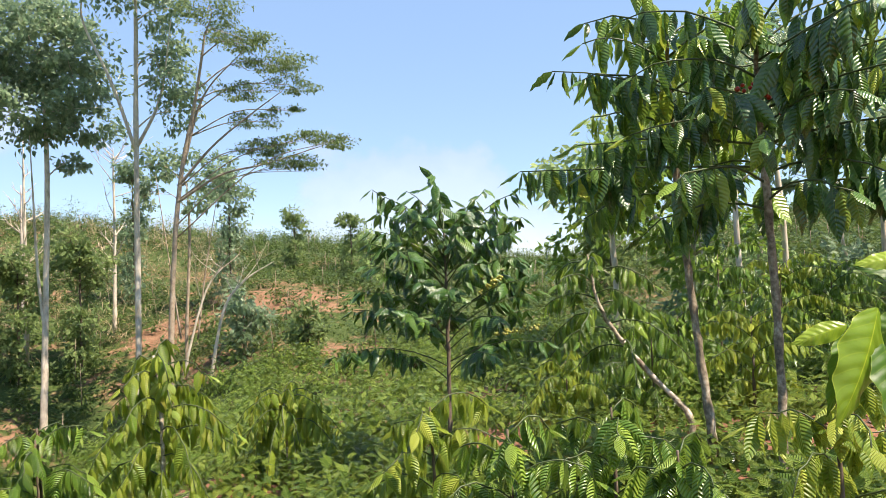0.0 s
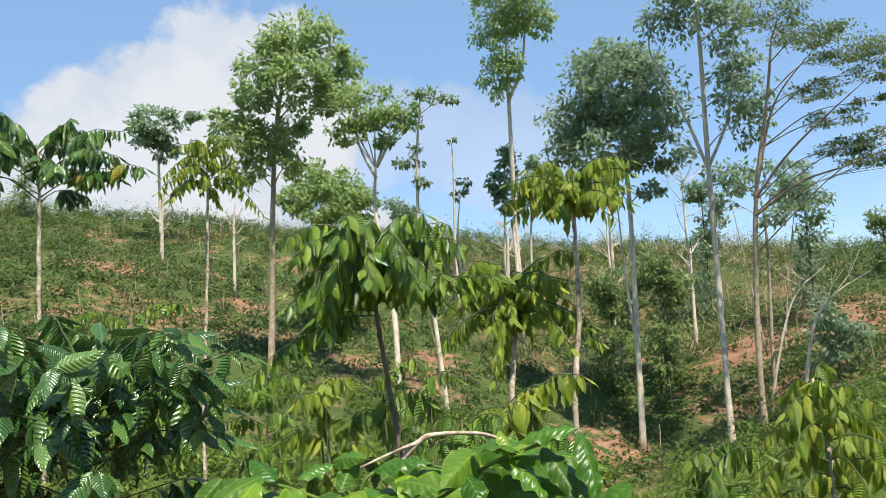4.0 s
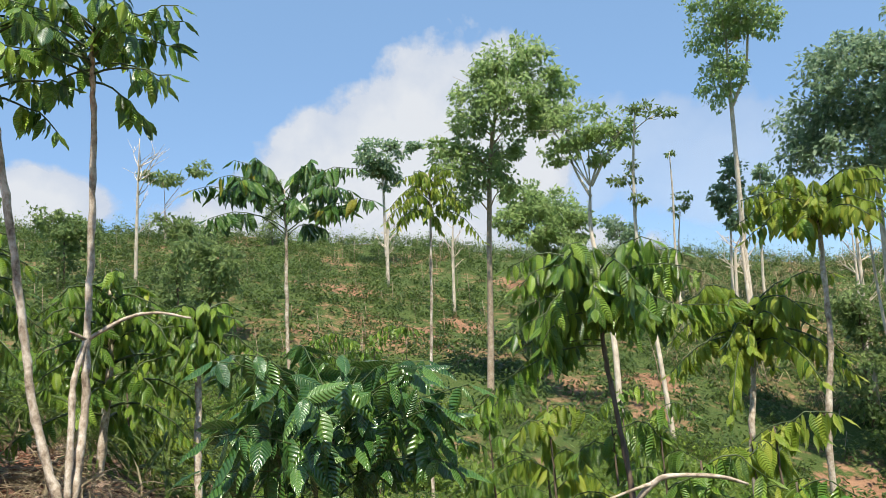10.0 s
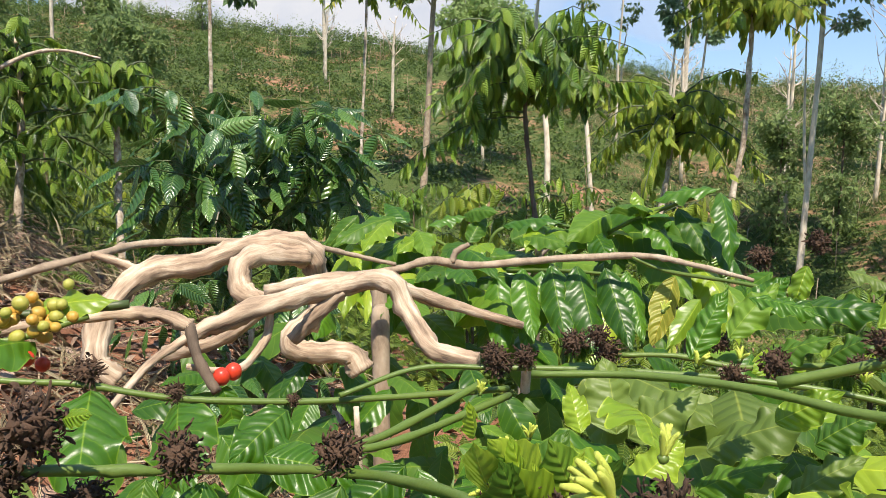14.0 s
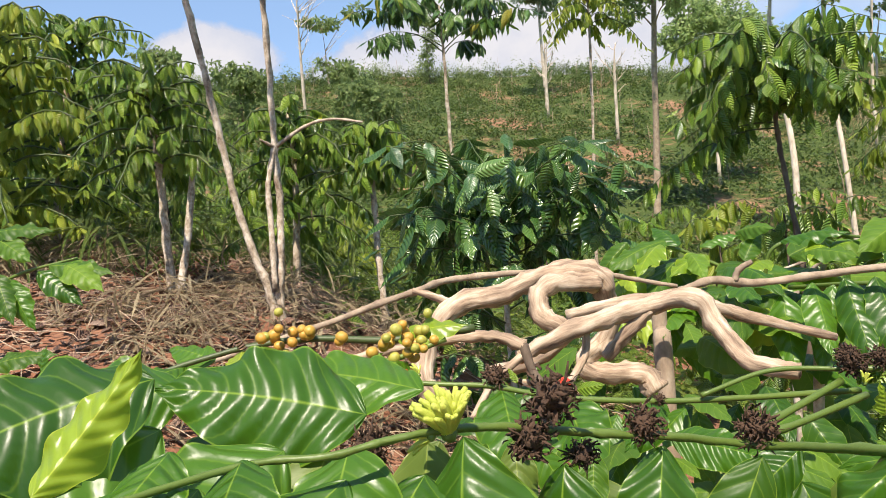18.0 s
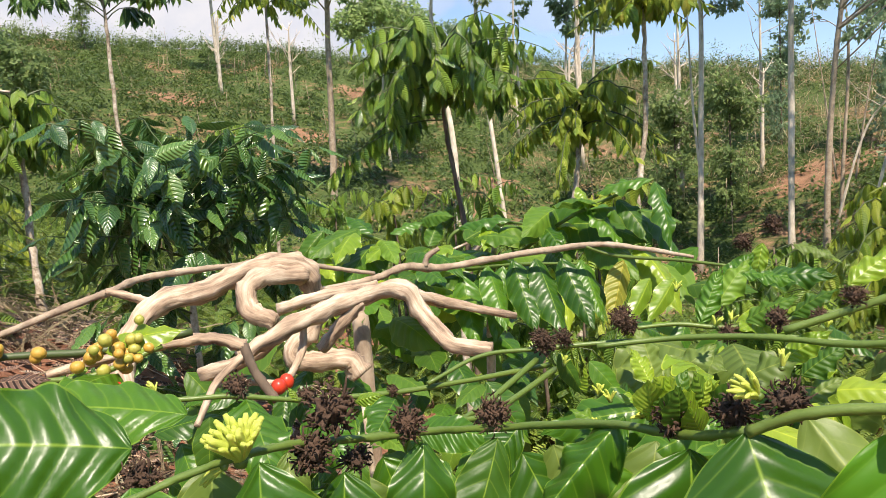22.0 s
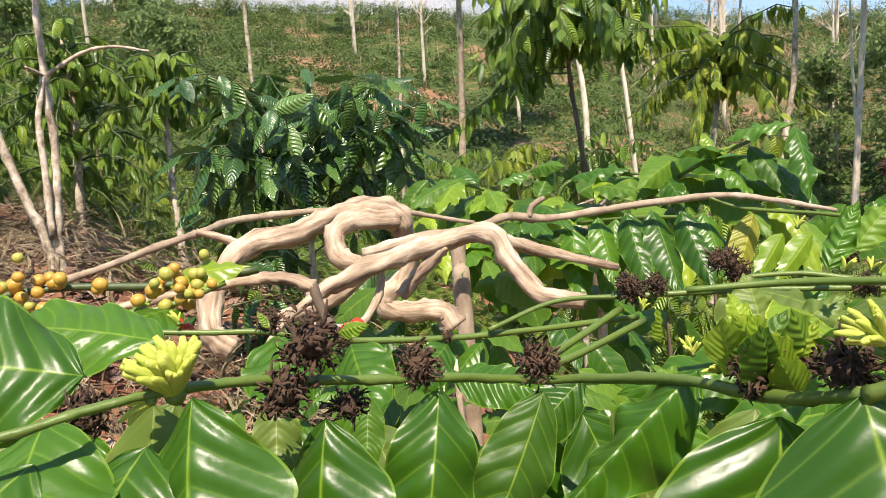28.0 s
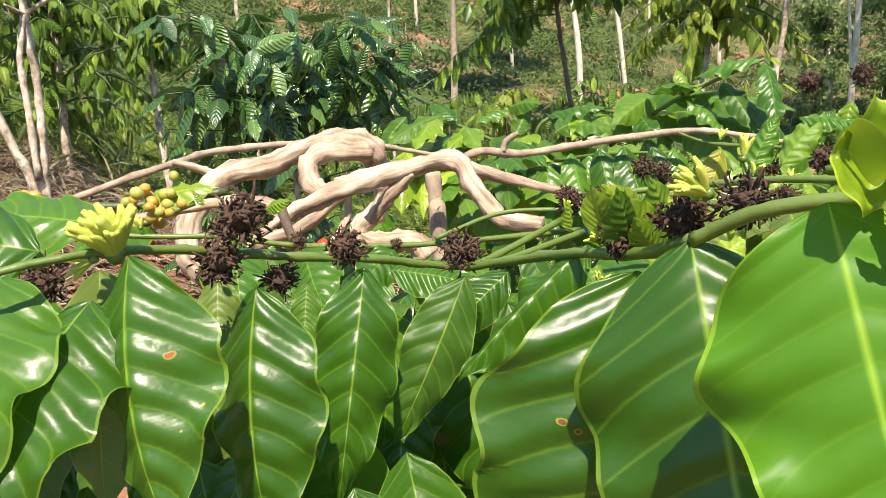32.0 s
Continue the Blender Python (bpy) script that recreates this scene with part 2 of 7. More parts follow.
M_LEAF = leaf_material("coffee_leaf", (0.045, 0.112, 0.014), (0.108, 0.220, 0.023), (0.27, 0.39, 0.045), gloss=0.30, thin=0.26, relief=0.0024, shine=0.7, veins=12.0)
M_LEAF_DARK = leaf_material("coffee_leaf_deep", (0.022, 0.070, 0.016), (0.044, 0.120, 0.024), (0.10, 0.20, 0.036), gloss=0.29, thin=0.18, relief=0.0019, shine=0.85, veins=11.0)
# lime leaf tone, also put on trees to brighten them as if sunlit
M_LEAF_LIME = leaf_material("coffee_leaf_lime", (0.085, 0.17, 0.015), (0.19, 0.29, 0.025), (0.40, 0.46, 0.055), gloss=0.36, thin=0.36, relief=0.0022, veins=12.0)
M_LEAF_YELLOW = leaf_material("coffee_leaf_yellowing", (0.22, 0.24, 0.03), (0.32, 0.31, 0.04), (0.42, 0.40, 0.08), gloss=0.45, thin=0.3, relief=0.0015)
M_LEAF_NEAR = leaf_material("coffee_leaf_near", (0.024, 0.083, 0.0045), (0.044, 0.132, 0.0070), (0.074, 0.188, 0.011), gloss=0.37, thin=0.34, shine=0.55, relief=0.0005, veins=8.0, line_mix=0.30, vein_mix=0.42)
M_LEAF_YOUNG = leaf_material("coffee_leaf_young", (0.13, 0.24, 0.016), (0.21, 0.32, 0.022), (0.31, 0.42, 0.04), gloss=0.34, thin=0.35, relief=0.0002, veins=8.0, line_mix=0.2, vein_mix=0.3)
M_LEAF_SAP = leaf_material("coffee_leaf_sapling", (0.036, 0.10, 0.009), (0.068, 0.155, 0.014), (0.13, 0.24, 0.022), gloss=0.47, thin=0.30, shine=0.35, relief=0.00025, veins=8.0, line_mix=0.3, vein_mix=0.3)
M_LEAF_BROAD = leaf_material("coffee_leaf_broad", (0.046, 0.152, 0.006), (0.065, 0.198, 0.008), (0.10, 0.25, 0.013), gloss=0.44, thin=0.34, shine=0.3, relief=0.00012, veins=8.0, line_mix=0.12, vein_mix=0.42)
M_LEAF_CUP = leaf_material("coffee_leaf_curled", (0.13, 0.235, 0.010), (0.19, 0.30, 0.014), (0.27, 0.37, 0.025), gloss=0.3, thin=0.35, relief=0.0, line_mix=0.0, vein_mix=0.35)
M_LEAF_RUST = leaf_material("coffee_leaf_rusted", (0.024, 0.083, 0.0045), (0.044, 0.132, 0.0070), (0.074, 0.188, 0.011), gloss=0.37, thin=0.34, shine=0.55, relief=0.0005, veins=8.0, line_mix=0.30, vein_mix=0.42, spots=((0.26, 0.36, 0.010, (0.40, 0.06, 0.02)), (0.10, 0.55, 0.004, (0.45, 0.38, 0.02)), (0.07, 0.50, 0.003, (0.45, 0.38, 0.02)), (0.20, 0.62, 0.003, (0.45, 0.38, 0.02))))
M_LEAF_TORN = leaf_material("coffee_leaf_torn", (0.024, 0.083, 0.0045), (0.044, 0.132, 0.0070), (0.074, 0.188, 0.011), gloss=0.37, thin=0.34, shine=0.55, relief=0.0005, veins=8.0, line_mix=0.30, vein_mix=0.42, spots=((0.70, 0.36, 0.006, (0.16, 0.07, 0.03)), (0.64, 0.375, 0.005, (0.12, 0.05, 0.02)), (0.38, 0.33, 0.004, (0.16, 0.07, 0.03))))
M_LEAF_BACK = leaf_material("coffee_leaf_underside", (0.085, 0.14, 0.022), (0.11, 0.17, 0.026), (0.15, 0.22, 0.04), gloss=0.5, thin=0.3, relief=0.00025, veins=8.0, line_mix=0.22, vein_mix=0.28)
M_FOL_SHRUB = leaf_material("shrub_leaf", (0.026, 0.064, 0.012), (0.060, 0.118, 0.021), (0.135, 0.195, 0.036), gloss=0.4, thin=0.26, island=True)
M_FOL_VALLEY = leaf_material("valley_shrub_leaf", (0.060, 0.125, 0.018), (0.140, 0.240, 0.034), (0.29, 0.38, 0.065), gloss=0.36, thin=0.3, island=True)
M_FOL_MASS = leaf_material("coffee_mass_leaf", (0.046, 0.115, 0.015), (0.112, 0.225, 0.025), (0.28, 0.40, 0.052), gloss=0.30, thin=0.28, shine=0.7, relief=0.005, veins=11.0, island=True)
M_FOL_DEEP = leaf_material("coffee_mass_deep", (0.024, 0.075, 0.016), (0.050, 0.130, 0.024), (0.11, 0.21, 0.036), gloss=0.28, thin=0.2, shine=0.8, relief=0.003, veins=12.0, island=True)
M_FOL_LIME = leaf_material("coffee_mass_lime", (0.09, 0.175, 0.016), (0.20, 0.29, 0.030), (0.40, 0.45, 0.065), gloss=0.38, thin=0.36, relief=0.003, veins=12.0, island=True)
# extra blue in the next two greens stands in for distance haze
M_FOL_DARK = leaf_material("broadleaf_dark", (0.078, 0.15, 0.078), (0.16, 0.26, 0.13), (0.34, 0.44, 0.26), gloss=0.26, thin=0.42, shine=0.9, island=True)
M_FOL_BRIGHT = leaf_material("broadleaf_bright", (0.12, 0.215, 0.070), (0.25, 0.37, 0.12), (0.44, 0.55, 0.23), gloss=0.4, thin=0.45, island=True)
M_FOL_FEATHER = leaf_material("feathery_leaf", (0.075, 0.14, 0.045), (0.15, 0.23, 0.070), (0.27, 0.35, 0.12), gloss=0.45, thin=0.38, island=True)
M_FOL_DRY = leaf_material("dry_grass_blade", (0.22, 0.15, 0.08), (0.40, 0.30, 0.17), (0.58, 0.47, 0.29), gloss=0.8, thin=0.15, island=True)
M_LITTER = leaf_material("leaf_litter", (0.10, 0.050, 0.034), (0.24, 0.130, 0.088), (0.52, 0.37, 0.27), gloss=0.7, thin=0.0, island=True)
M_GRASS = leaf_material("green_grass_blade", (0.05, 0.10, 0.014), (0.10, 0.17, 0.025), (0.20, 0.26, 0.06), gloss=0.5, thin=0.25, island=True)
M_BARK_PALE = bark_material("pale_bark", (0.30, 0.24, 0.17), (0.58, 0.49, 0.38), (0.78, 0.70, 0.58), scale=3.0, relief=0.02)
M_BARK_COFFEE = bark_material("coffee_bark", (0.15, 0.105, 0.07), (0.44, 0.355, 0.26), (0.70, 0.62, 0.51), scale=11.0, stretch=0.7, relief=0.006, grain=True, lo=0.39)
M_BARK_LIMB = bark_material("limb_bark", (0.15, 0.10, 0.065), (0.34, 0.26, 0.18), (0.52, 0.43, 0.32), scale=10.0, stretch=0.5, relief=0.006)
M_BARK_DARK = bark_material("brown_bark", (0.06, 0.042, 0.03), (0.13, 0.092, 0.062), (0.22, 0.17, 0.12), scale=12.0, relief=0.006)
M_BARK_SPOTTED = bark_material("spotted_bark", (0.07, 0.055, 0.035), (0.24, 0.185, 0.12), (0.50, 0.43, 0.33), scale=9.0, stretch=0.8, relief=0.008, grain=True, lo=0.38)
M_DRY = bark_material("weathered_dry_wood", (0.10, 0.062, 0.042), (0.38, 0.275, 0.185), (0.64, 0.53, 0.40), scale=30.0, stretch=0.12, relief=0.003, grain=True, lo=0.36, blotch=0.35)
M_TWIG = plain_material("green_twig", (0.065, 0.115, 0.02), (0.14, 0.20, 0.035), 60.0, 0.45, 0.0006)
M_TWIG_DARK = plain_material("dark_green_twig", (0.035, 0.055, 0.016), (0.075, 0.105, 0.028), 60.0, 0.5, 0.0006)
M_BROWN = plain_material("withered_blossom", (0.022, 0.012, 0.007), (0.105, 0.056, 0.030), 160.0, 0.9, 0.002)
M_FLOWER = plain_material("pale_flower_bud", (0.48, 0.58, 0.07), (0.70, 0.74, 0.16), 80.0, 0.45, 0.0004, thin=0.25)
M_BERRY_Y = plain_material("yellow_berry", (0.42, 0.31, 0.05), (0.52, 0.24, 0.035), 50.0, 0.35, 0.0003)
M_BERRY_G = plain_material("green_berry", (0.26, 0.28, 0.05), (0.42, 0.38, 0.07), 50.0, 0.35, 0.0003)
M_BERRY_R = plain_material("red_cherry", (0.42, 0.02, 0.012), (0.62, 0.06, 0.025), 50.0, 0.3, 0.0003)
M_STRAW = plain_material("dry_stalk", (0.30, 0.20, 0.12), (0.60, 0.47, 0.33), 30.0, 0.85, 0.001)
M_GROUND = ground_material()


# ---- mesh tools ----
def mesh_of(name, verts, faces, mats, uv=None, smooth=True):
    me = bpy.data.meshes.new(name)
    me.from_pydata(verts if isinstance(verts, list) else verts.tolist(), [], faces if isinstance(faces, list) else faces.tolist())
    for m in mats if isinstance(mats, (list, tuple)) else [mats]:
        me.materials.append(m)
    if uv is not None:
        layer = me.uv_layers.new(name="UVMap")
        loops = np.empty(len(me.loops), dtype=np.int32)
        me.loops.foreach_get("vertex_index", loops)
        layer.data.foreach_set("uv", np.asarray(uv, dtype=np.float32)[loops].ravel())
    if smooth:
        me.polygons.foreach_set("use_smooth", [True] * len(me.polygons))
    me.update()
    return me


def thing(name, place, label, category, group=""):
    ob = new(name)
    ob.empty_display_size = 0.1
    ob.location = place
    return tagged(ob, label, category, group)


def part(name, me, parent, label=""):
    ob = new(name, me)
    ob.parent = parent
    return tagged(ob, label) if label else ob


def spline(points, n):
    """Catmull-Rom through the points, n samples a span."""
    p = np.array(points, float)
    p = np.vstack([2 * p[0] - p[1], p, 2 * p[-1] - p[-2]])
    out = []
    for i in range(1, len(p) - 2):
        for k in range(n):
            t = k / n
            out.append(0.5 * (2 * p[i] + (p[i + 1] - p[i - 1]) * t + (2 * p[i - 1] - 5 * p[i] + 4 * p[i + 1] - p[i + 2]) * t * t + (3 * p[i] - p[i - 1] - 3 * p[i + 1] + p[i + 2]) * t ** 3))
    out.append(p[-2])
    return np.array(out)


def tube_arrays(pts, radii, sides=8, rough=0.0, seed=0, knots=0):
    """A round-ended tube along points; rough: uneven girth; knots: rings of swelling."""
    rng = np.random.default_rng(seed)
    pts = np.asarray(pts, float)
    n = len(pts)
    radii = np.interp(np.linspace(0, 1, n), np.linspace(0, 1, len(radii)), radii)
    tan = np.gradient(pts, axis=0)
    tan /= np.linalg.norm(tan, axis=1)[:, None] + 1e-12
    side = np.cross(tan[0], (0.3, 0.9, 0.2))
    if np.linalg.norm(side) < 0.1:
        side = np.cross(tan[0], (1.0, 0.0, 0.0))
    verts, faces = [], []
    wob = rng.normal(0, 1, (n, sides))
    wob = (wob + np.roll(wob, 1, 1) + np.roll(wob, 1, 0)) / 1.7
    for i in range(n):
        side = side - tan[i] * (side @ tan[i])
        side /= np.linalg.norm(side)
        up = np.cross(tan[i], side)
        a = np.linspace(0, 2 * np.pi, sides, endpoint=False)
        r = radii[i] * (1 + rough * wob[i])
        if knots and i % knots == 0:
            r = r * 1.16
        verts.append(pts[i] + np.outer(np.cos(a) * r, side) + np.outer(np.sin(a) * r, up))
    verts = np.vstack(verts + [pts[:1], pts[-1:]])
    for i in range(n - 1):
        for k in range(sides):
            k2 = (k + 1) % sides
            faces.append([i * sides + k, i * sides + k2, (i + 1) * sides + k2, (i + 1) * sides + k])
    for k in range(sides):
        k2 = (k + 1) % sides
        faces.append([n * sides, k2, k])
        faces.append([n * sides + 1, (n - 1) * sides + k, (n - 1) * sides + k2])
    return verts, faces


def tube(name, pts, radii, mat, sides=8, rough=0.0, seed=0, knots=0):
    verts, faces = tube_arrays(pts, radii, sides, rough, seed, knots)
    me = mesh_of(name, verts, faces, mat)
    n = len(pts)
    run = np.concatenate([[0], np.cumsum(np.linalg.norm(np.diff(np.asarray(pts, float), axis=0), axis=1))])
    r = np.interp(np.linspace(0, 1, n), np.linspace(0, 1, len(radii)), radii)
    a = np.linspace(0, 2 * np.pi, sides, endpoint=False)
    g = np.stack([np.outer(r, np.cos(a)), np.outer(r, np.sin(a)), np.repeat(run[:, None], sides, 1)], -1).reshape(-1, 3)
    g = np.vstack([g, [[0, 0, 0]], [[0, 0, run[-1]]]]) + (seed * 0.37, seed * 0.11, 0)
    layer = me.attributes.new("grain", "FLOAT_VECTOR", "POINT")
    layer.data.foreach_set("vector", np.asarray(g, dtype=np.float32).ravel())
    return me


def joined(pieces):
    """Several (verts, faces) as one."""
    vs, fs, at = [], [], 0
    for v, f in pieces:
        vs.append(np.asarray(v))
        fs += [[i + at for i in q] for q in f]
        at += len(v)
    return np.vstack(vs), fs


def leaf_arrays(nv, nu, width=0.4, droop=0.9, fold=0.25, ruffle=0.03, quilt=0.0, veins=9, twist=0.0, seed=0):
    """A blade one long from the origin along +y, upper face to +z, drooping to -z; nu cells across, nv along."""
    rng = np.random.default_rng(seed)
    v = np.linspace(0, 1, nv + 1)
    u = np.linspace(-1, 1, nu + 1)
    prof = np.sin(np.pi * np.clip(v, 0, 1) ** 0.80) ** 0.85 * (1 - 0.25 * v)
    prof = np.where(v > 0.86, prof * (0.55 + 0.45 * (1 - v) / 0.14), prof)
    prof = np.maximum(prof / prof.max() * width / 2, 0.004) * (1 + min(1.0, ruffle * 22) * 0.07 * np.sin(v * 21 + seed) * np.sin(np.pi * v))
    ang = -droop * v ** 1.2
    y = np.concatenate([[0], np.cumsum(np.cos((ang[1:] + ang[:-1]) / 2))]) / nv
    z = np.concatenate([[0], np.cumsum(np.sin((ang[1:] + ang[:-1]) / 2))]) / nv
    ph = rng.uniform(0, 6.3, 4)
    V, U = np.meshgrid(v, u, indexing="ij")
    A = np.abs(U)
    h = fold * A * prof[:, None] * (0.6 + 0.4 * np.sin(np.pi * V))
    h = -h + ruffle * A ** 3 * np.sin(V * 23 + np.sign(U) * ph[0] + ph[1]) * np.sin(np.pi * V) ** 0.6
    h = h + ruffle * 0.8 * A ** 2 * np.sin(V * 9 + np.sign(U) * ph[2] + ph[3]) * np.sin(np.pi * V)
    if quilt:
        h = h + quilt * np.abs(np.sin((V * veins - A * (0.8 + 0.6 * A)) * np.pi)) ** 0.6 * (1 - 0.4 * A) * np.sin(np.pi / 2 * np.minimum(1, A * 2.2)) * np.sin(np.pi * np.clip(V, 0, 1)) ** 0.5
    tw = twist * V
    x = U * prof[:, None]
    X, H = x * np.cos(tw) - h * np.sin(tw), x * np.sin(tw) + h * np.cos(tw)
    P = np.stack([X, y[:, None] - H * np.sin(ang)[:, None], z[:, None] + H * np.cos(ang)[:, None]], -1).reshape(-1, 3)
    uv = np.stack([U * 0.5 + 0.5, V], -1).reshape(-1, 2)
    q = np.arange(nv * (nu + 1)).reshape(nv, nu + 1)[:, :-1].ravel()
    F = np.stack([q, q + 1, q + nu + 2, q + nu + 1], 1)
    return P, F, uv


LEAF_VARIANTS = [leaf_arrays(8, 4, width=w, droop=d, fold=f, ruffle=0.026, seed=k) for k, (w, d, f) in enumerate(((0.35, 0.5, 0.45), (0.39, 0.8, 0.35), (0.34, 1.0, 0.5), (0.37, 0.3, 0.6), (0.42, 0.6, 0.25)))]
LEAF_MESH = {}


def leaf_mesh(mat, k):
    if (mat.name, k) not in LEAF_MESH:
        P, F, uv = LEAF_VARIANTS[k]
        LEAF_MESH[mat.name, k] = mesh_of("leaf", P, F, mat, uv)
    return LEAF_MESH[mat.name, k]


def frame_of(base, way, up, size=1.0):
    """The pose of a blade at base that points along way with its upper face towards up."""
    y = Vector(way).normalized()
    x = y.cross(Vector(up))
    if x.length < 1e-4:
        x = y.cross(Vector((0.3, 0.7, 0.2)))
    x.normalize()
    z = x.cross(y)
    m = Matrix((x, y, z)).transposed().to_4x4()
    m = m @ Matrix.Scale(size, 4)
    m.translation = Vector(base)
    return m


def scatter_blades(bases, ways, ups, sizes, variant, mats_count=1):
    """Many blades as arrays (numpy), one island each."""
    P, F, uv = variant
    bases, ways, ups, sizes = (np.asarray(a, float) for a in (bases, ways, ups, sizes))
    y = ways / (np.linalg.norm(ways, axis=1)[:, None] + 1e-9)
    x = np.cross(y, ups)
    x /= np.linalg.norm(x, axis=1)[:, None] + 1e-9
    z = np.cross(x, y)
    V = bases[:, None] + sizes[:, None, None] * (P[None, :, 0:1] * x[:, None] + P[None, :, 1:2] * y[:, None] + P[None, :, 2:3] * z[:, None])
    n = len(P)
    Fs = (F[None] + (np.arange(len(bases)) * n)[:, None, None]).reshape(-1, F.shape[1])
    return V.reshape(-1, 3), Fs, np.tile(uv, (len(bases), 1))


FAR_BLADE = (np.array([(0, 0, 0), (0.25, 0.48, -0.09), (0, 1, -0.22), (-0.25, 0.48, -0.09)], float), np.array([(0, 1, 2, 3)]), np.array([(0.5, 0), (1, 0.5), (0.5, 1), (0, 0.5)], float))
TINY_BLADE = leaf_arrays(2, 1, width=0.55, droop=0.5, fold=0.0, ruffle=0.0)
LONG_BLADE = leaf_arrays(4, 2, width=0.36, droop=0.7, fold=0.45, ruffle=0.03)
GRASS_BLADE = leaf_arrays(3, 1, width=0.045, droop=0.8, fold=0.0, ruffle=0.0)

# ---- ground ----
YAWS = [-180, -120, -88, -65, -45, -27, -10, 5, 20, 30, 45, 75, 120, 180]
REACH = [0, 2, 4.5, 8, 14, 22, 32, 45, 60, 80]
RISE = {
    -180: [0, 0, 0, 0, 0, 0, 0, 1, 2, 3], -120: [0, .05, .1, .1, .2, .4, 1, 2, 3, 4], -88: [0, .05, .05, -.1, 0, .2, 1, 3, 5, 7.5],
    -65: [0, 0, -.15, -.4, -1.0, -1.2, -.8, .3, 1.2, 2.0], -45: [0, -.05, -.3, -.7, -1.6, -2.3, -1.6, .2, 2.3, 5.0],
}
RISE.update({
    -27: [0, -.1, -.5, -1.2, -2.8, -4.4, -5.0, -1.4, 2.5, 7.6], -10: [0, -.05, -.3, -.8, -1.7, -2.4, -1.9, 1.2, 5, 10.2],
    5: [0, 0, -.1, -.4, -1.1, -1.7, -.4, 3.0, 7.2, 12.7], 20: [0, .15, .4, .15, -.3, -.6, 1.0, 4.6, 9, 14.6], 30: [0, .25, .78, .85, .8, .9, 2.2, 5.6, 10, 15],
    45: [0, .3, .9, 1.25, 1.7, 2.2, 3.2, 5.6, 9.6, 15], 75: [0, .3, .8, 1.3, 1.9, 2.4, 3, 4.5, 6, 8], 120: [0, .2, .5, .7, 1, 1, 1, 2, 3, 4], 180: [0, 0, 0, 0, 0, 0, 0, 1, 2, 3]})
GRID = np.array([RISE[y] for y in YAWS], float)


def ground_z(x, y, bumps=True):
    """Height of the earth at x, y (arrays or numbers)."""
    x, y = np.asarray(x, float), np.asarray(y, float)
    d = np.hypot(x, y)
    yaw = np.degrees(np.arctan2(-x, y))
    i = np.clip(np.searchsorted(YAWS, yaw, side="right") - 1, 0, len(YAWS) - 2)
    ya = np.array(YAWS, float)
    f = (yaw - ya[i]) / (ya[i + 1] - ya[i])
    f = f * f * (3 - 2 * f)
    rd = np.array(REACH, float)
    dd = np.minimum(d, 80.0)
    j = np.clip(np.searchsorted(rd, dd, side="right") - 1, 0, len(rd) - 2)
    g = (dd - rd[j]) / (rd[j + 1] - rd[j])
    z = (GRID[i, j] * (1 - g) + GRID[i, j + 1] * g) * (1 - f) + (GRID[i + 1, j] * (1 - g) + GRID[i + 1, j + 1] * g) * f
    z = z * np.clip(1 - (d - 80) / 260, 0, 1) - np.clip(d - 340, 0, None) * 0.01
    if bumps:
        w = np.clip(d / 6, 0.25, 1.5)
        z = z + w * 0.07 * (np.sin(x * 1.31 + 0.7 * y) * np.cos(y * 1.13 - 0.5 * x)) + np.clip(d / 40, 0, 1) * 0.35 * np.sin(x * 0.23 + 1) * np.cos(y * 0.19)
    return z


def build_ground():
    rr = np.concatenate([np.linspace(0.0, 16, 81), 16 * 1.045 ** np.arange(1, 60), [260, 340, 500, 900, 1800, 4200]])
    aa = np.linspace(0, 2 * np.pi, 300, endpoint=False)
    R, A = np.meshgrid(rr[1:], aa, indexing="ij")
    X, Y = R * np.sin(A), R * np.cos(A)
    V = np.stack([X, Y, ground_z(X, Y)], -1).reshape(-1, 3)
    V = np.vstack([V, [[0, 0, float(ground_z(0.0, 0.0))]]])
    n, m = len(rr) - 1, len(aa)
    F = []
    for i in range(n - 1):
        for k in range(m):
            k2 = (k + 1) % m
            F.append([i * m + k, i * m + k2, (i + 1) * m + k2, (i + 1) * m + k])
    for k in range(m):
        F.append([n * m, (k + 1) % m, k])
    F = [q[::-1] for q in F]
    ob = new("ground", mesh_of("ground", V, F, M_GROUND))
    tagged(ob, "red-brown earth slope with leaf litter, falling into a valley", "ground", kind="structure")


build_ground()


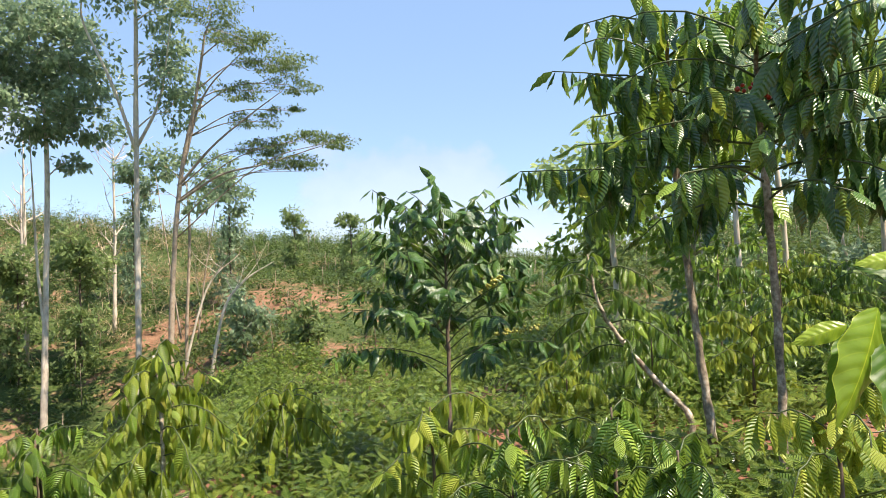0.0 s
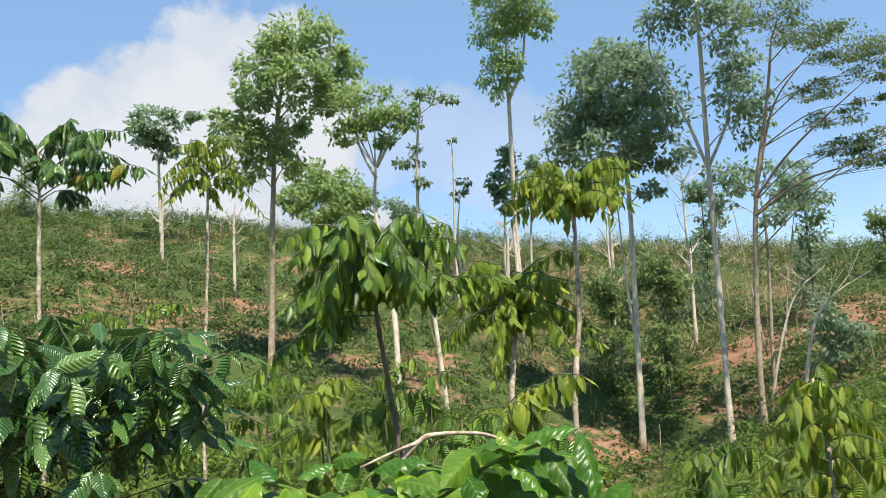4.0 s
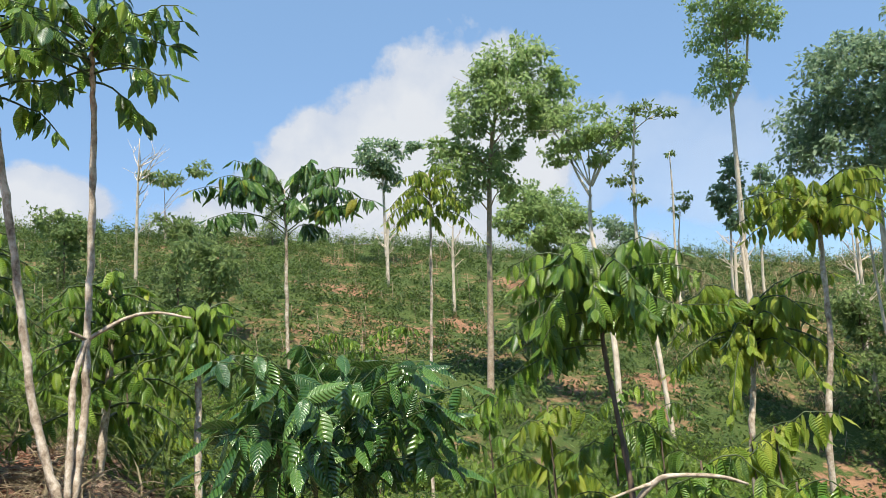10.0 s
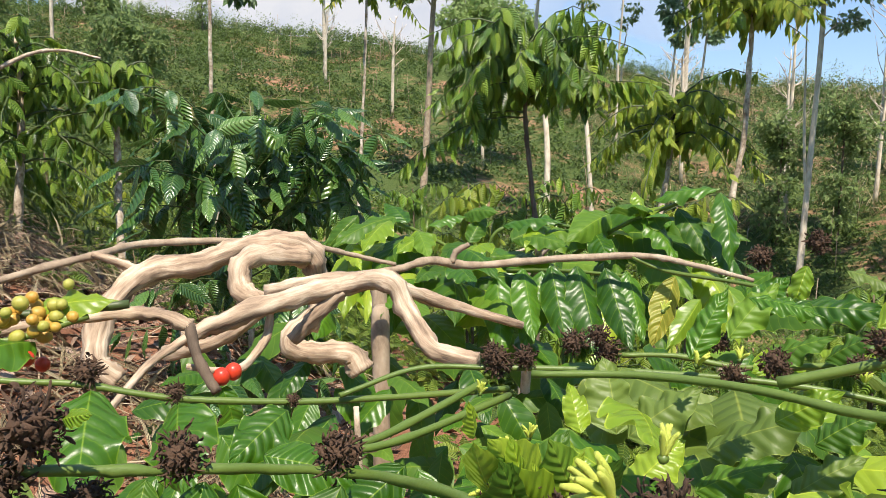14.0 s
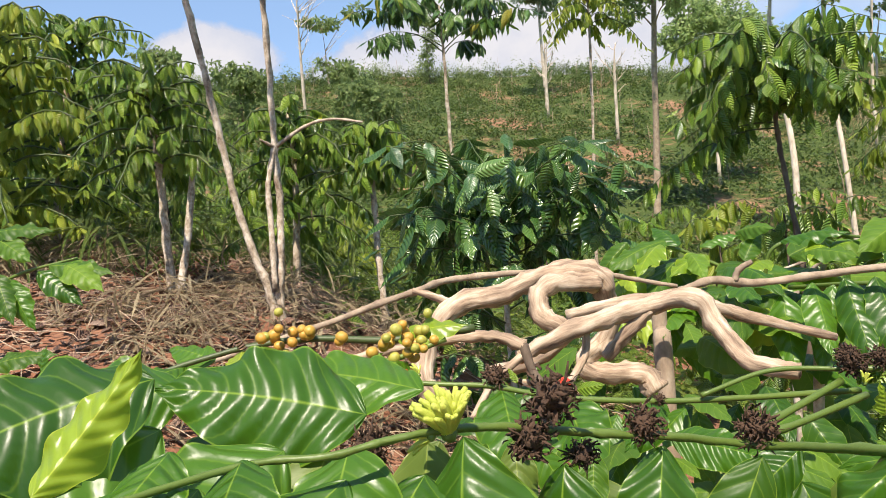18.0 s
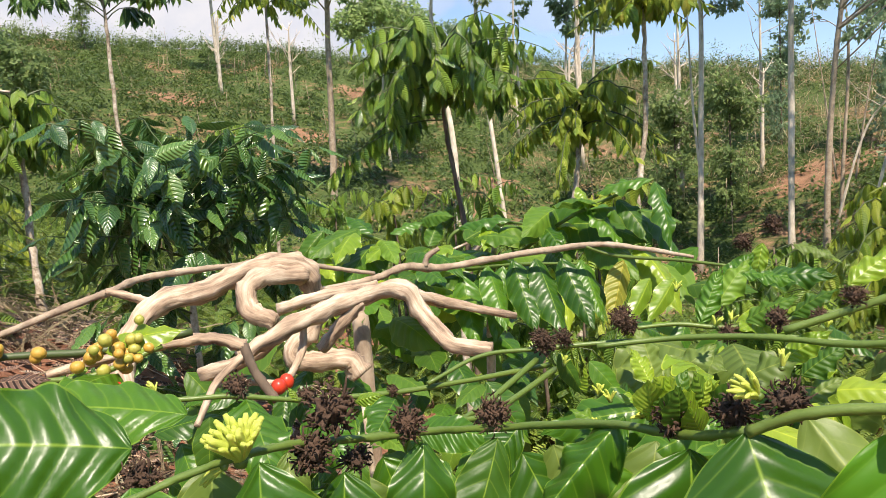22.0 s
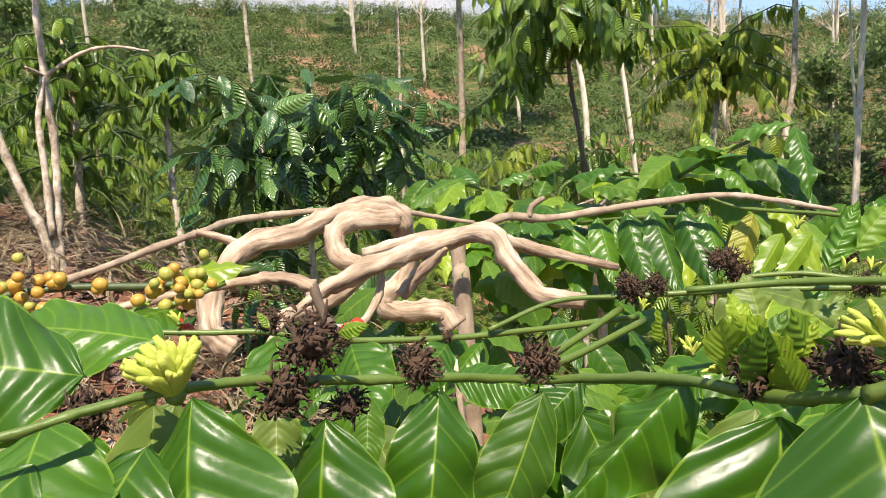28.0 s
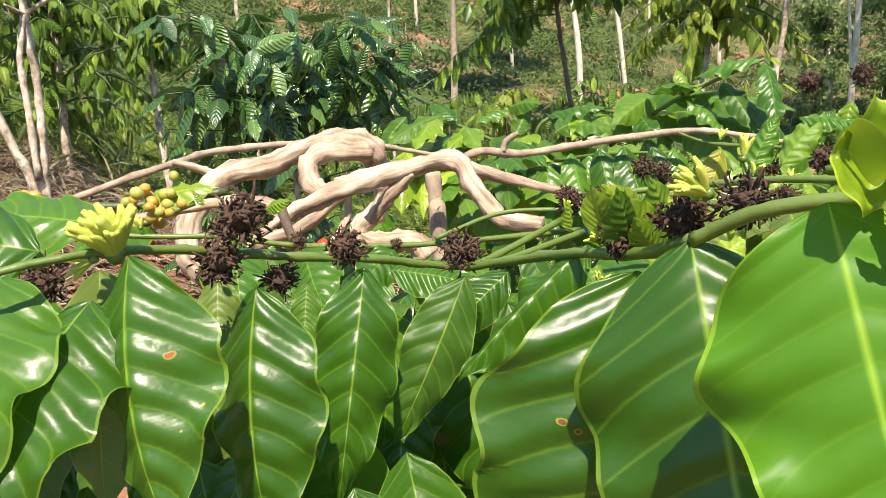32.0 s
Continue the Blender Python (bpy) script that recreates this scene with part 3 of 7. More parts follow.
# ---- clouds ----
def build_cloud(name, yaw, elev, wide, high, reach, seed, label, cut=0.5, lumps=()):
    """A far white cumulus bank: a curved glowing sheet with a ragged edge, its light and shade painted in."""
    m, nt, b, out = nodes("cloud_" + name)
    nt.nodes.remove(b)
    uv = nt.nodes.new("ShaderNodeUVMap").outputs[0]
    sp = nt.nodes.new("ShaderNodeSeparateXYZ")
    nt.links.new(uv, sp.inputs[0])
    sc = nd(nt, "ShaderNodeMapping", i1=(seed * 3.1, seed * 1.7, 0), i3=(wide / 10.0, high / 10.0, 1))
    nt.links.new(uv, sc.inputs[0])
    puff = noise_tex(nt, 1.3, 7.0, 0.56, sc.outputs[0])
    body = None
    for cx, cy, rx, ry in lumps:
        d = op(nt, "SQRT", op(nt, "ADD", op(nt, "POWER", op(nt, "DIVIDE", op(nt, "SUBTRACT", sp.outputs[0], cx), rx), 2.0), op(nt, "POWER", op(nt, "DIVIDE", op(nt, "SUBTRACT", sp.outputs[1], cy), ry), 2.0)))
        s = op(nt, "SUBTRACT", 1.0, d)
        body = s if body is None else op(nt, "MAXIMUM", body, s)
    dens = op(nt, "MULTIPLY_ADD", op(nt, "SUBTRACT", puff, 0.5), 1.5, op(nt, "MULTIPLY", body, 1.0))
    alpha = ramp(nt, dens, [(0.04, (0, 0, 0)), (0.20, (cut, cut, cut))])
    # sunlit white and shaded blue-grey of the cloud, painted as emission
    shade = ramp(nt, op(nt, "MULTIPLY_ADD", puff, 0.6, op(nt, "MULTIPLY", dens, 0.5)), [(0.25, (0.35, 0.40, 0.49)), (0.60, (0.49, 0.51, 0.54))])
    em, tr, ms = nt.nodes.new("ShaderNodeEmission"), nt.nodes.new("ShaderNodeBsdfTransparent"), nt.nodes.new("ShaderNodeMixShader")
    nt.links.new(shade, em.inputs[0])
    nt.links.new(alpha, ms.inputs[0])
    nt.links.new(tr.outputs[0], ms.inputs[1])
    nt.links.new(em.outputs[0], ms.inputs[2])
    nt.links.new(ms.outputs[0], out.inputs[0])
    nx, ny = 24, 8
    V, UV, F = [], [], []
    for j in range(ny + 1):
        for i in range(nx + 1):
            a, e = radians(yaw + wide / 2 - wide * i / nx), radians(elev - high / 2 + high * j / ny)
            V.append([-math.sin(a) * math.cos(e) * reach, math.cos(a) * math.cos(e) * reach, math.sin(e) * reach])
            UV.append([i / nx, j / ny])
    for j in range(ny):
        for i in range(nx):
            k = j * (nx + 1) + i
            F.append([k, k + 1, k + nx + 2, k + nx + 1])
    ob = new(name, mesh_of(name, V, F, m, UV))
    ob.visible_shadow = False
    tagged(ob, label, "cloud", kind="structure")


build_cloud("cloud_bank", 8, 13, 60, 26, 3000, 1.0, "white cumulus cloud bank low over the hill crest", 0.97,
            ((0.60, 0.62, 0.13, 0.30), (0.51, 0.55, 0.12, 0.26), (0.43, 0.42, 0.13, 0.24), (0.33, 0.34, 0.14, 0.18), (0.68, 0.60, 0.11, 0.27), (0.12, 0.42, 0.10, 0.12), (0.55, 0.2, 0.34, 0.2)))
build_cloud("cloud_veil", -12, 14, 30, 14, 3100, 2.0, "thin veil of pale cloud beside the bank", 0.35, ((0.3, 0.5, 0.3, 0.4), (0.7, 0.4, 0.3, 0.4)))
build_cloud("cloud_haze", -45, 6, 60, 16, 3300, 4.0, "thin pale cloud just above the far slope", 0.32,
            ((0.62, 0.42, 0.16, 0.40), (0.75, 0.25, 0.18, 0.26), (0.3, 0.2, 0.3, 0.2)))

# ---- plant builders ----
def hang(out, rng, spread=0.5):
    """The way of a drooping leaf that grows towards out, and the way its upper face looks."""
    o = np.array([out[0], out[1], 0.0])
    o /= np.linalg.norm(o) + 1e-9
    way = o * rng.uniform(0.15, 0.75) * spread * 1.6 + np.array([0, 0, -1.0]) + rng.normal(0, 0.22, 3)
    up = o + np.array([0, 0, 0.65]) + rng.normal(0, 0.25, 3)
    return way / np.linalg.norm(way), up


def coffee_branch(root, start, az, length, rise, sag, rng, leaf_len, mats, lone, thick=0.007, bare=0.3, gap=0.055, bark=None, spread=0.5, down=1.0, loose=0.0):
    """A side branch with pairs of hanging leaves; lone: leaves as objects, else returned as arrays."""
    out = np.array([-math.sin(az), math.cos(az), 0.0])
    n = 7
    pts = []
    for k in range(n):
        s = k / (n - 1)
        pts.append(start + out * length * s + np.array([0, 0, 1.0]) * (rise * s - sag * s * s) * length + rng.normal(0, 0.012, 3) * s)
    pts = np.array(pts)
    ob = None
    if lone:
        ob = part("branch", tube("branch", pts, [thick, thick * 0.45], bark or M_TWIG_DARK, 5), root)
    side = np.cross(out, (0, 0, 1.0))
    spots = []
    count = max(2, int(length * (1 - bare) / gap))
    for k in range(count):
        s = bare + (1 - bare) * (k + 0.6) / count
        i = min(int(s * (n - 1)), n - 2)
        p = pts[i] + (pts[i + 1] - pts[i]) * (s * (n - 1) - i)
        for sg in (-1, 1):
            if rng.random() < 0.2:
                continue
            tan = pts[i + 1] - pts[i]
            tan = tan / (np.linalg.norm(tan) + 1e-9)
            way = tan * 0.28 + side * sg * 0.36 + np.array([0, 0, -1.1 * down]) + rng.normal(0, 0.27 + 0.5 * loose, 3)
            up = out * 0.75 + side * sg * 0.45 + np.array([0, 0, 0.5]) + rng.normal(0, 0.28, 3)
            spots.append((p, way, up, leaf_len * rng.uniform(0.55, 1.15) * (1.0 if s < 0.85 else 0.75)))
    way, up = hang(out, rng, spread)
    spots.append((pts[-1], way * 0.4 + out, up + np.array([0, 0, 1.0]), leaf_len * 0.7))
    if not lone:
        return pts, spots
    rest = []
    for p, way, up, size in spots:
        if rng.random() > lone:
            rest.append((p, way, up, size))
            continue
        mat = mats[0] if rng.random() > 0.28 or len(mats) == 1 else mats[rng.integers(1, len(mats))]
        leaf = new("leaf", leaf_mesh(mat, int(rng.integers(0, 5))))
        leaf.parent = ob
        leaf.matrix_basis = frame_of(p, way, up, size)
    return pts, rest


MASS_OF = {"coffee_leaf": M_FOL_MASS, "coffee_leaf_deep": M_FOL_DEEP, "coffee_leaf_lime": M_FOL_LIME}


def coffee_tree(label, trunk, radius, branches, spread, leaf_len, mats, low=0.55, seed=0, rise=0.45, sag=0.75, lone=True, bark=None, extra=(), group="coffee trees", bare=0.3, gap=0.034, shape=0.5, name="coffee_tree", picked=110, down=1.0, loose=0.0, arms=()):
    """A lanky coffee tree. trunk: world points from the foot up. extra: side stems as lists of world points; arms: more branches as (share of the trunk, bearing, length, rise, sag, bare share)."""
    rng = np.random.default_rng(seed)
    foot = np.array(trunk[0], float)
    gz = float(ground_z(foot[0], foot[1]))
    line = np.array(trunk, float)
    if foot[2] > gz - 0.03:
        line = np.vstack([[foot[0], foot[1], gz - 0.05], line])
    origin = np.array([line[0][0], line[0][1], gz])
    root = thing(name, tuple(origin), label, "coffee tree", group)
    pts = spline(line - origin, 9)
    pts[1:-1] += rng.normal(0, radius * 0.10, (len(pts) - 2, 3)) * (1, 1, 0)
    part("trunk", tube("trunk", pts, [radius * 1.0, radius * 0.8, radius * 0.7, radius * 0.3], bark or M_BARK_COFFEE, 9, 0.09, seed, knots=3), root)
    for k, stem in enumerate(extra):
        sp = spline(np.array(stem, float) - origin, 6)
        part("side_stem", tube("side_stem", sp, [radius * 0.8, radius * 0.55] if k == 0 else [radius * 0.5, radius * 0.36, radius * 0.22], bark or M_BARK_COFFEE, 7, 0.09, seed + 3, knots=3), root)
    mass, tubes = [], []
    if lone:
        lone = min(1.0, picked / (branches * 2 * spread * 0.75 * (1 - bare) / gap))
    for k in range(8):                      # the leading tuft
        a = k * 2.4
        way, up = hang((math.cos(a), math.sin(a)), rng)
        mass.append((pts[-1] - np.array([0, 0, 0.02 * k]), way * (1, 1, 0.5) + np.array([math.cos(a), math.sin(a), 0.5]) * (0.6 if k > 2 else 0.3), up + np.array([0, 0, 1.0]), leaf_len * rng.uniform(0.5, 0.95)))
    for k in range(branches):
        s = low + (1 - low) * (k + 0.5) / branches
        i = min(int(s * (len(pts) - 1)), len(pts) - 2)
        p = pts[i] + (pts[i + 1] - pts[i]) * (s * (len(pts) - 1) - i)
        az = k * 2.39996 + rng.uniform(-0.3, 0.3)
        f = (s - low) / (1 - low)
        length = spread * (1 - (1 - shape) * f) * rng.uniform(0.72, 1.1)
        got = coffee_branch(root, p, az, length, rise + 0.55 * f + rng.uniform(-0.1, 0.1), sag * rng.uniform(0.8, 1.2), rng, leaf_len, mats, lone, max(0.004, radius * 0.28), bare, gap, None, 0.5, down, loose)
        mass += got[1]
        if not lone:
            tubes.append(tube_arrays(got[0], [max(0.004, radius * 0.28), 0.003], 4))
    for s, az, length, up_, down_, naked in arms:
        got = coffee_branch(root, pts[int(s * (len(pts) - 1))], az, length, up_, down_, rng, leaf_len, mats, 1.0, max(0.004, radius * 0.28), naked, gap * 0.9, None, 0.5, down, loose)
        mass += got[1]
    if tubes:
        tagged(part("branchwork", mesh_of("branchwork", *joined(tubes), M_TWIG_DARK), root), kind="stuff")
    if mass:
        V, F, uv = scatter_blades([a[0] for a in mass], [a[1] for a in mass], [a[2] for a in mass], [a[3] for a in mass], LONG_BLADE)
        tagged(part("foliage", mesh_of("foliage", V, F, MASS_OF.get(mats[0].name, mats[0]), uv), root), kind="stuff")
    return root


DENSE = 4.2


def crown_arrays(clusters, leaf, per_m2, rng, blade, flat=1.0, hollow=0.35, droop=0.3):
    """Leaves in uneven clumps: clusters of (centre, radius, height)."""
    B, W, U, S = [], [], [], []
    for c, r, h in clusters:
        c = np.array(c, float)
        clumps = max(6, int((20 if flat >= 0.6 else 34) * (r * h) ** 0.5 / max(0.45, leaf * 2.4) * 0.6))
        d = rng.normal(0, 1, (clumps, 3))
        d /= np.linalg.norm(d, axis=1)[:, None]
        cc = c + d * (r, r, h) * (hollow + (1 - hollow) * rng.random((clumps, 1)) ** 0.5)
        n = max(8, int(per_m2 * DENSE * 4 * np.pi * r * max(h, 0.65 * r) / clumps))
        for q in cc:
            k = int(n * rng.uniform(0.4, 1.5)) + 1
            sz = 0.28 * (r * h) ** 0.5 * rng.uniform(0.5, 1.2)
            if flat < 0.6:
                sz = 0.22 * r * rng.uniform(0.6, 1.3)
            p = q + np.clip(rng.normal(0, 1, (k, 3)), -1.5, 1.5) * (sz, sz, sz * 0.6 * flat if flat >= 0.6 else 0.13 * h)
            B.append(p)
            out = p - c
            out /= np.linalg.norm(out, axis=1)[:, None] + 1e-9
            W.append(out * 0.5 + rng.normal(0, 0.6, (k, 3)) - (0, 0, droop))
            U.append(out * 0.5 + rng.normal(0, 0.6, (k, 3)) + (0, 0, 1.0))
            S.append(leaf * rng.uniform(0.75, 1.7, k))
    return scatter_blades(np.vstack(B), np.vstack(W), np.vstack(U), np.concatenate(S), blade)


def broad_tree(label, trunk, radius, clusters, mat, leaf=0.22, per_m2=16, bark=None, seed=0, extra=(), blade=None, flat=1.0, name="tree", limbs=True, hollow=0.35, twigs=3, group="", tip=0.35, category="tree"):
    """A tall tree. trunk: world points from the foot up; clusters: (centre, radius, height) of leafy masses."""
    rng = np.random.default_rng(seed)
    line = np.array(trunk, float)
    gz = float(ground_z(line[0][0], line[0][1]))
    if line[0][2] > gz - 0.05:
        line = np.vstack([[line[0][0], line[0][1], gz - 0.1], line])
    origin = np.array([line[0][0], line[0][1], gz])
    root = thing(name, tuple(origin), label, category, group)
    pts = spline(line - origin, 6)
    radius = radius * 0.76
    part("trunk", tube("trunk", pts, [radius * 1.25, radius, radius * 0.85, radius * 0.7, radius * tip], bark or M_BARK_PALE, 9, 0.06, seed), root)
    for k, stem in enumerate(extra):
        sp = spline(np.array(stem, float) - origin, 6)
        part("limb", tube("limb", sp, [radius * 0.6, radius * 0.4, radius * 0.12], bark or M_BARK_PALE, 6, 0.05, seed + k), root)
    if limbs:
        for k, (c, r, h) in enumerate(clusters):
            c = np.array(c, float) - origin
            low = [p for p in pts if p[2] < c[2] - 0.12 * np.linalg.norm(c - pts[-1])]
            p0 = min(low[len(low) // 3:], key=lambda p: np.linalg.norm(p - c) + 0.6 * abs(c[2] - p[2] - 0.6 * np.hypot(*(c - p)[:2]))) if low else pts[len(pts) // 2]
            bits = []
            mid = (p0 + c) / 2 + np.array([0, 0, 0.1]) * np.linalg.norm(c - p0) + rng.normal(0, 0.04, 3) * np.linalg.norm(c - p0)
            limb = spline([p0, mid, c], 5)
            bits.append(tube_arrays(limb, [radius * 0.30, radius * 0.09], 5))
            for _ in range(twigs):
                a = limb[rng.integers(4, len(limb))]
                e = c + rng.normal(0, 0.6, 3) * (r, r, h)
                bits.append(tube_arrays(spline([a, (a + e) / 2 + rng.normal(0, 0.06, 3) * r, e], 3), [radius * 0.14, radius * 0.04], 4))
            part("limb", mesh_of("limb", *joined(bits), bark or M_BARK_PALE), root)
    if mat is not None:
        V, F, uv = crown_arrays([(np.array(c) - origin, r, h) for c, r, h in clusters], leaf, per_m2, rng, blade or FAR_BLADE, flat, hollow)
        part("crown", mesh_of("crown", V, F, mat, uv), root)
    return root


def bare_tree(label, trunk, radius, spread, seed=0, n=14, name="bare_tree", bark=None, group=""):
    """A leafless tree: trunk and forked bare twigs."""
    rng = np.random.default_rng(seed)
    line = np.array(trunk, float)
    gz = float(ground_z(line[0][0], line[0][1]))
    line[0][2] = gz - 0.05
    origin = np.array([line[0][0], line[0][1], gz])
    root = thing(name, tuple(origin), label, "bare tree", group)
    pts = spline(line - origin, 6)
    part("trunk", tube("trunk", pts, [radius, radius * 0.7, radius * 0.2], bark or M_BARK_PALE, 7, 0.05, seed), root)
    for k in range(n):
        s = rng.uniform(0.35, 0.98)
        p = pts[int(s * (len(pts) - 1))]
        az, ln = rng.uniform(0, 6.28), spread * rng.uniform(0.4, 1.0) * (1.2 - s * 0.6)
        d = np.array([math.cos(az), math.sin(az), rng.uniform(0.5, 1.4)])
        q = p + d * ln * 0.6
        bits = [tube_arrays(spline([p, q - (0, 0, 0.08 * ln), p + d * ln + rng.normal(0, 0.1 * ln, 3)], 3), [radius * 0.3, radius * 0.06], 4)]
        for _ in range(2):
            bits.append(tube_arrays([q, q + (d + rng.normal(0, 0.6, 3)) * ln * 0.4], [radius * 0.14, radius * 0.04], 4))
        part("limb", mesh_of("limb", *joined(bits), bark or M_BARK_PALE), root)
    return root


# ---- the slope's low coffee shrubs, weeds and grass ----
def shrub_field(name, label, spots, heights, per, leaf, mat, seed, blade=None, wide=0.55):
    """Uncounted low plants as one sheet of real leaves."""
    rng = np.random.default_rng(seed)
    n = len(spots)
    k = per
    c = np.repeat(np.column_stack([spots, ground_z(spots[:, 0], spots[:, 1])]), k, 0)
    h = np.repeat(heights, k)
    d = rng.normal(0, 1, (n * k, 3))
    d /= np.linalg.norm(d, axis=1)[:, None]
    rad = rng.random(n * k)[:, None] ** 0.4
    off = d * rad * np.column_stack([h * wide, h * wide, h * 0.5])
    p = c + off + np.column_stack([0 * h, 0 * h, h * 0.55])
    out = off / (np.linalg.norm(off, axis=1)[:, None] + 1e-9)
    way = out * (0.9, 0.9, 0.4) + rng.normal(0, 0.35, (n * k, 3)) - (0, 0, 0.25)
    up = out * 0.5 + (0, 0, 1.0) + rng.normal(0, 0.3, (n * k, 3))
    V, F, uv = scatter_blades(p, way, up, leaf * rng.uniform(0.6, 1.3, n * k), blade or TINY_BLADE)
    ob = new(name, mesh_of(name, V, F, mat, uv))
    return tagged(ob, label, "shrubs", kind="stuff")


def sector(n, yaw0, yaw1, d0, d1, rng, power=0.5):
    """Random ground spots between two bearings and two reaches."""
    a = np.radians(rng.uniform(yaw0, yaw1, n))
    d = (d0 ** (1 / power) + (d1 ** (1 / power) - d0 ** (1 / power)) * rng.random(n)) ** power
    return np.column_stack([-np.sin(a) * d, np.cos(a) * d])


def patchy(s, scale, cut, seed):
    v = np.array([noise.noise((x * scale + seed, y * scale, seed)) for x, y in s])
    s = s[v > cut]
    clear = np.ones(len(s), bool)
    rr = np.random.default_rng(int(seed * 10))
    for cx, cy, r in BARE:
        clear &= (np.hypot(s[:, 0] - cx, s[:, 1] - cy) > r * 0.85) | (rr.random(len(s)) < 0.6)
    return s[clear]


rng = np.random.default_rng(11)
slope = patchy(sector(8600, -95, 50, 26, 84, rng), 0.13, -0.36, 3.0)
shrub_field("hillside_coffee_shrubs", "rows of low dark green coffee shrubs over the hillside", slope, rng.uniform(0.55, 1.2, len(slope)), 30, 0.23, M_FOL_SHRUB, 1, FAR_BLADE)
low = patchy(sector(4200, -92, 34, 10, 28, rng), 0.3, -0.14, 5.0)
shrub_field("valley_coffee_shrubs", "dense low coffee shrubs and weeds in the valley floor", low, rng.uniform(0.4, 0.9, len(low)), 48, 0.145, M_FOL_VALLEY, 2, FAR_BLADE)
weeds = patchy(sector(2600, -92, 26, 4.5, 13, rng), 0.5, -0.1, 8.0)
shrub_field("ground_weeds", "low green weeds between the coffee trees", weeds, rng.uniform(0.15, 0.45, len(weeds)), 28, 0.11, M_FOL_VALLEY, 3, FAR_BLADE)
slope_weeds = patchy(sector(9000, -95, 50, 24, 82, rng), 0.16, -0.15, 6.0)
shrub_field("hillside_weeds", "low light green weeds between the coffee rows", slope_weeds, rng.uniform(0.2, 0.5, len(slope_weeds)), 12, 0.22, M_FOL_SHRUB, 7, FAR_BLADE, 1.1)
near_weeds = sector(900, -95, -4, 1.8, 6.5, rng)
shrub_field("near_weeds", "dense low green undergrowth at the foot of the coffee trees", near_weeds, rng.uniform(0.12, 0.4, len(near_weeds)), 34, 0.11, M_FOL_VALLEY, 13, FAR_BLADE)
back_weeds = np.vstack([sector(420, 80, 180, 3.0, 13, rng), sector(420, -180, -88, 2.2, 13, rng)])
shrub_field("back_weeds", "low green weeds over the earth behind the plot", back_weeds, rng.uniform(0.12, 0.4, len(back_weeds)), 26, 0.12, M_FOL_VALLEY, 14, FAR_BLADE)
tall_g = sector(420, 12, 60, 6.5, 16, rng)
shrub_field("tall_grass", "tall green grass under the coffee trees", tall_g, rng.uniform(0.3, 0.8, len(tall_g)), 26, 0.55, M_GRASS, 4, GRASS_BLADE, 0.35)
dry_g = patchy(sector(1500, 8, 75, 2.4, 9, rng), 0.9, -0.1, 2.0)
shrub_field("dry_grass", "dry straw-coloured grass on the earth", dry_g, rng.uniform(0.05, 0.2, len(dry_g)), 14, 0.3, M_FOL_DRY, 5, GRASS_BLADE, 0.8)
far_dry = sector(520, -40, -12, 40, 76, rng)
shrub_field("dry_brush", "dry greyish brushwood on the slope", far_dry, rng.uniform(0.8, 2.2, len(far_dry)), 20, 0.7, M_FOL_DRY, 6, GRASS_BLADE, 0.4)


def litter(n, seed):
    """Dead leaves lying on the earth."""
    rng = np.random.default_rng(seed)
    s = np.vstack([sector(n, 2, 95, 1.6, 10, rng), sector(n * 2 // 3, -180, 180, 0.5, 11, rng)])
    n = len(s)
    p = np.column_stack([s, ground_z(s[:, 0], s[:, 1]) + rng.uniform(0.005, 0.03, n)])
    a = rng.uniform(0, 6.28, n)
    way = np.column_stack([np.cos(a), np.sin(a), rng.normal(0, 0.25, n)])
    up = rng.normal(0, 0.35, (n, 3)) + (0, 0, 1)
    V, F, uv = scatter_blades(p, way, up, rng.uniform(0.05, 0.13, n), FAR_BLADE)
    tagged(new("leaf_litter", mesh_of("leaf_litter", V, F, M_LITTER, uv)), "brown dead coffee leaves strewn on red earth", "leaf litter", kind="stuff")


litter(26000, 21)
ridge = sector(620, -80, 45, 70, 84, rng)
shrub_field("ridge_bushes", "small feathery bushes and trees along the hill crest", ridge, rng.uniform(0.9, 3.2, len(ridge)) * rng.uniform(0.45, 1.0, len(ridge)), 70, 0.20, M_FOL_FEATHER, 9, FAR_BLADE, 0.36)


def pale_stems(n, seed):
    """Thin pale bare stems standing between the shrubs of the slope."""
    rng = np.random.default_rng(seed)
    bits = []
    for x, y in sector(n, -85, 45, 30, 80, rng):
        z, h = float(ground_z(x, y)), rng.uniform(0.6, 2.2)
        lean = rng.normal(0, 0.08, 2) * h
        bits.append(tube_arrays([(x, y, z - 0.1), (x + lean[0] * 0.4, y + lean[1] * 0.4, z + h * 0.5), (x + lean[0], y + lean[1], z + h)], [rng.uniform(0.015, 0.032), 0.01], 4))
    tagged(new("pale_stems", mesh_of("pale_stems", *joined(bits), M_BARK_LIMB)), "thin pale bare stems standing among the hillside shrubs", "stems", kind="stuff")


pale_stems(460, 31)


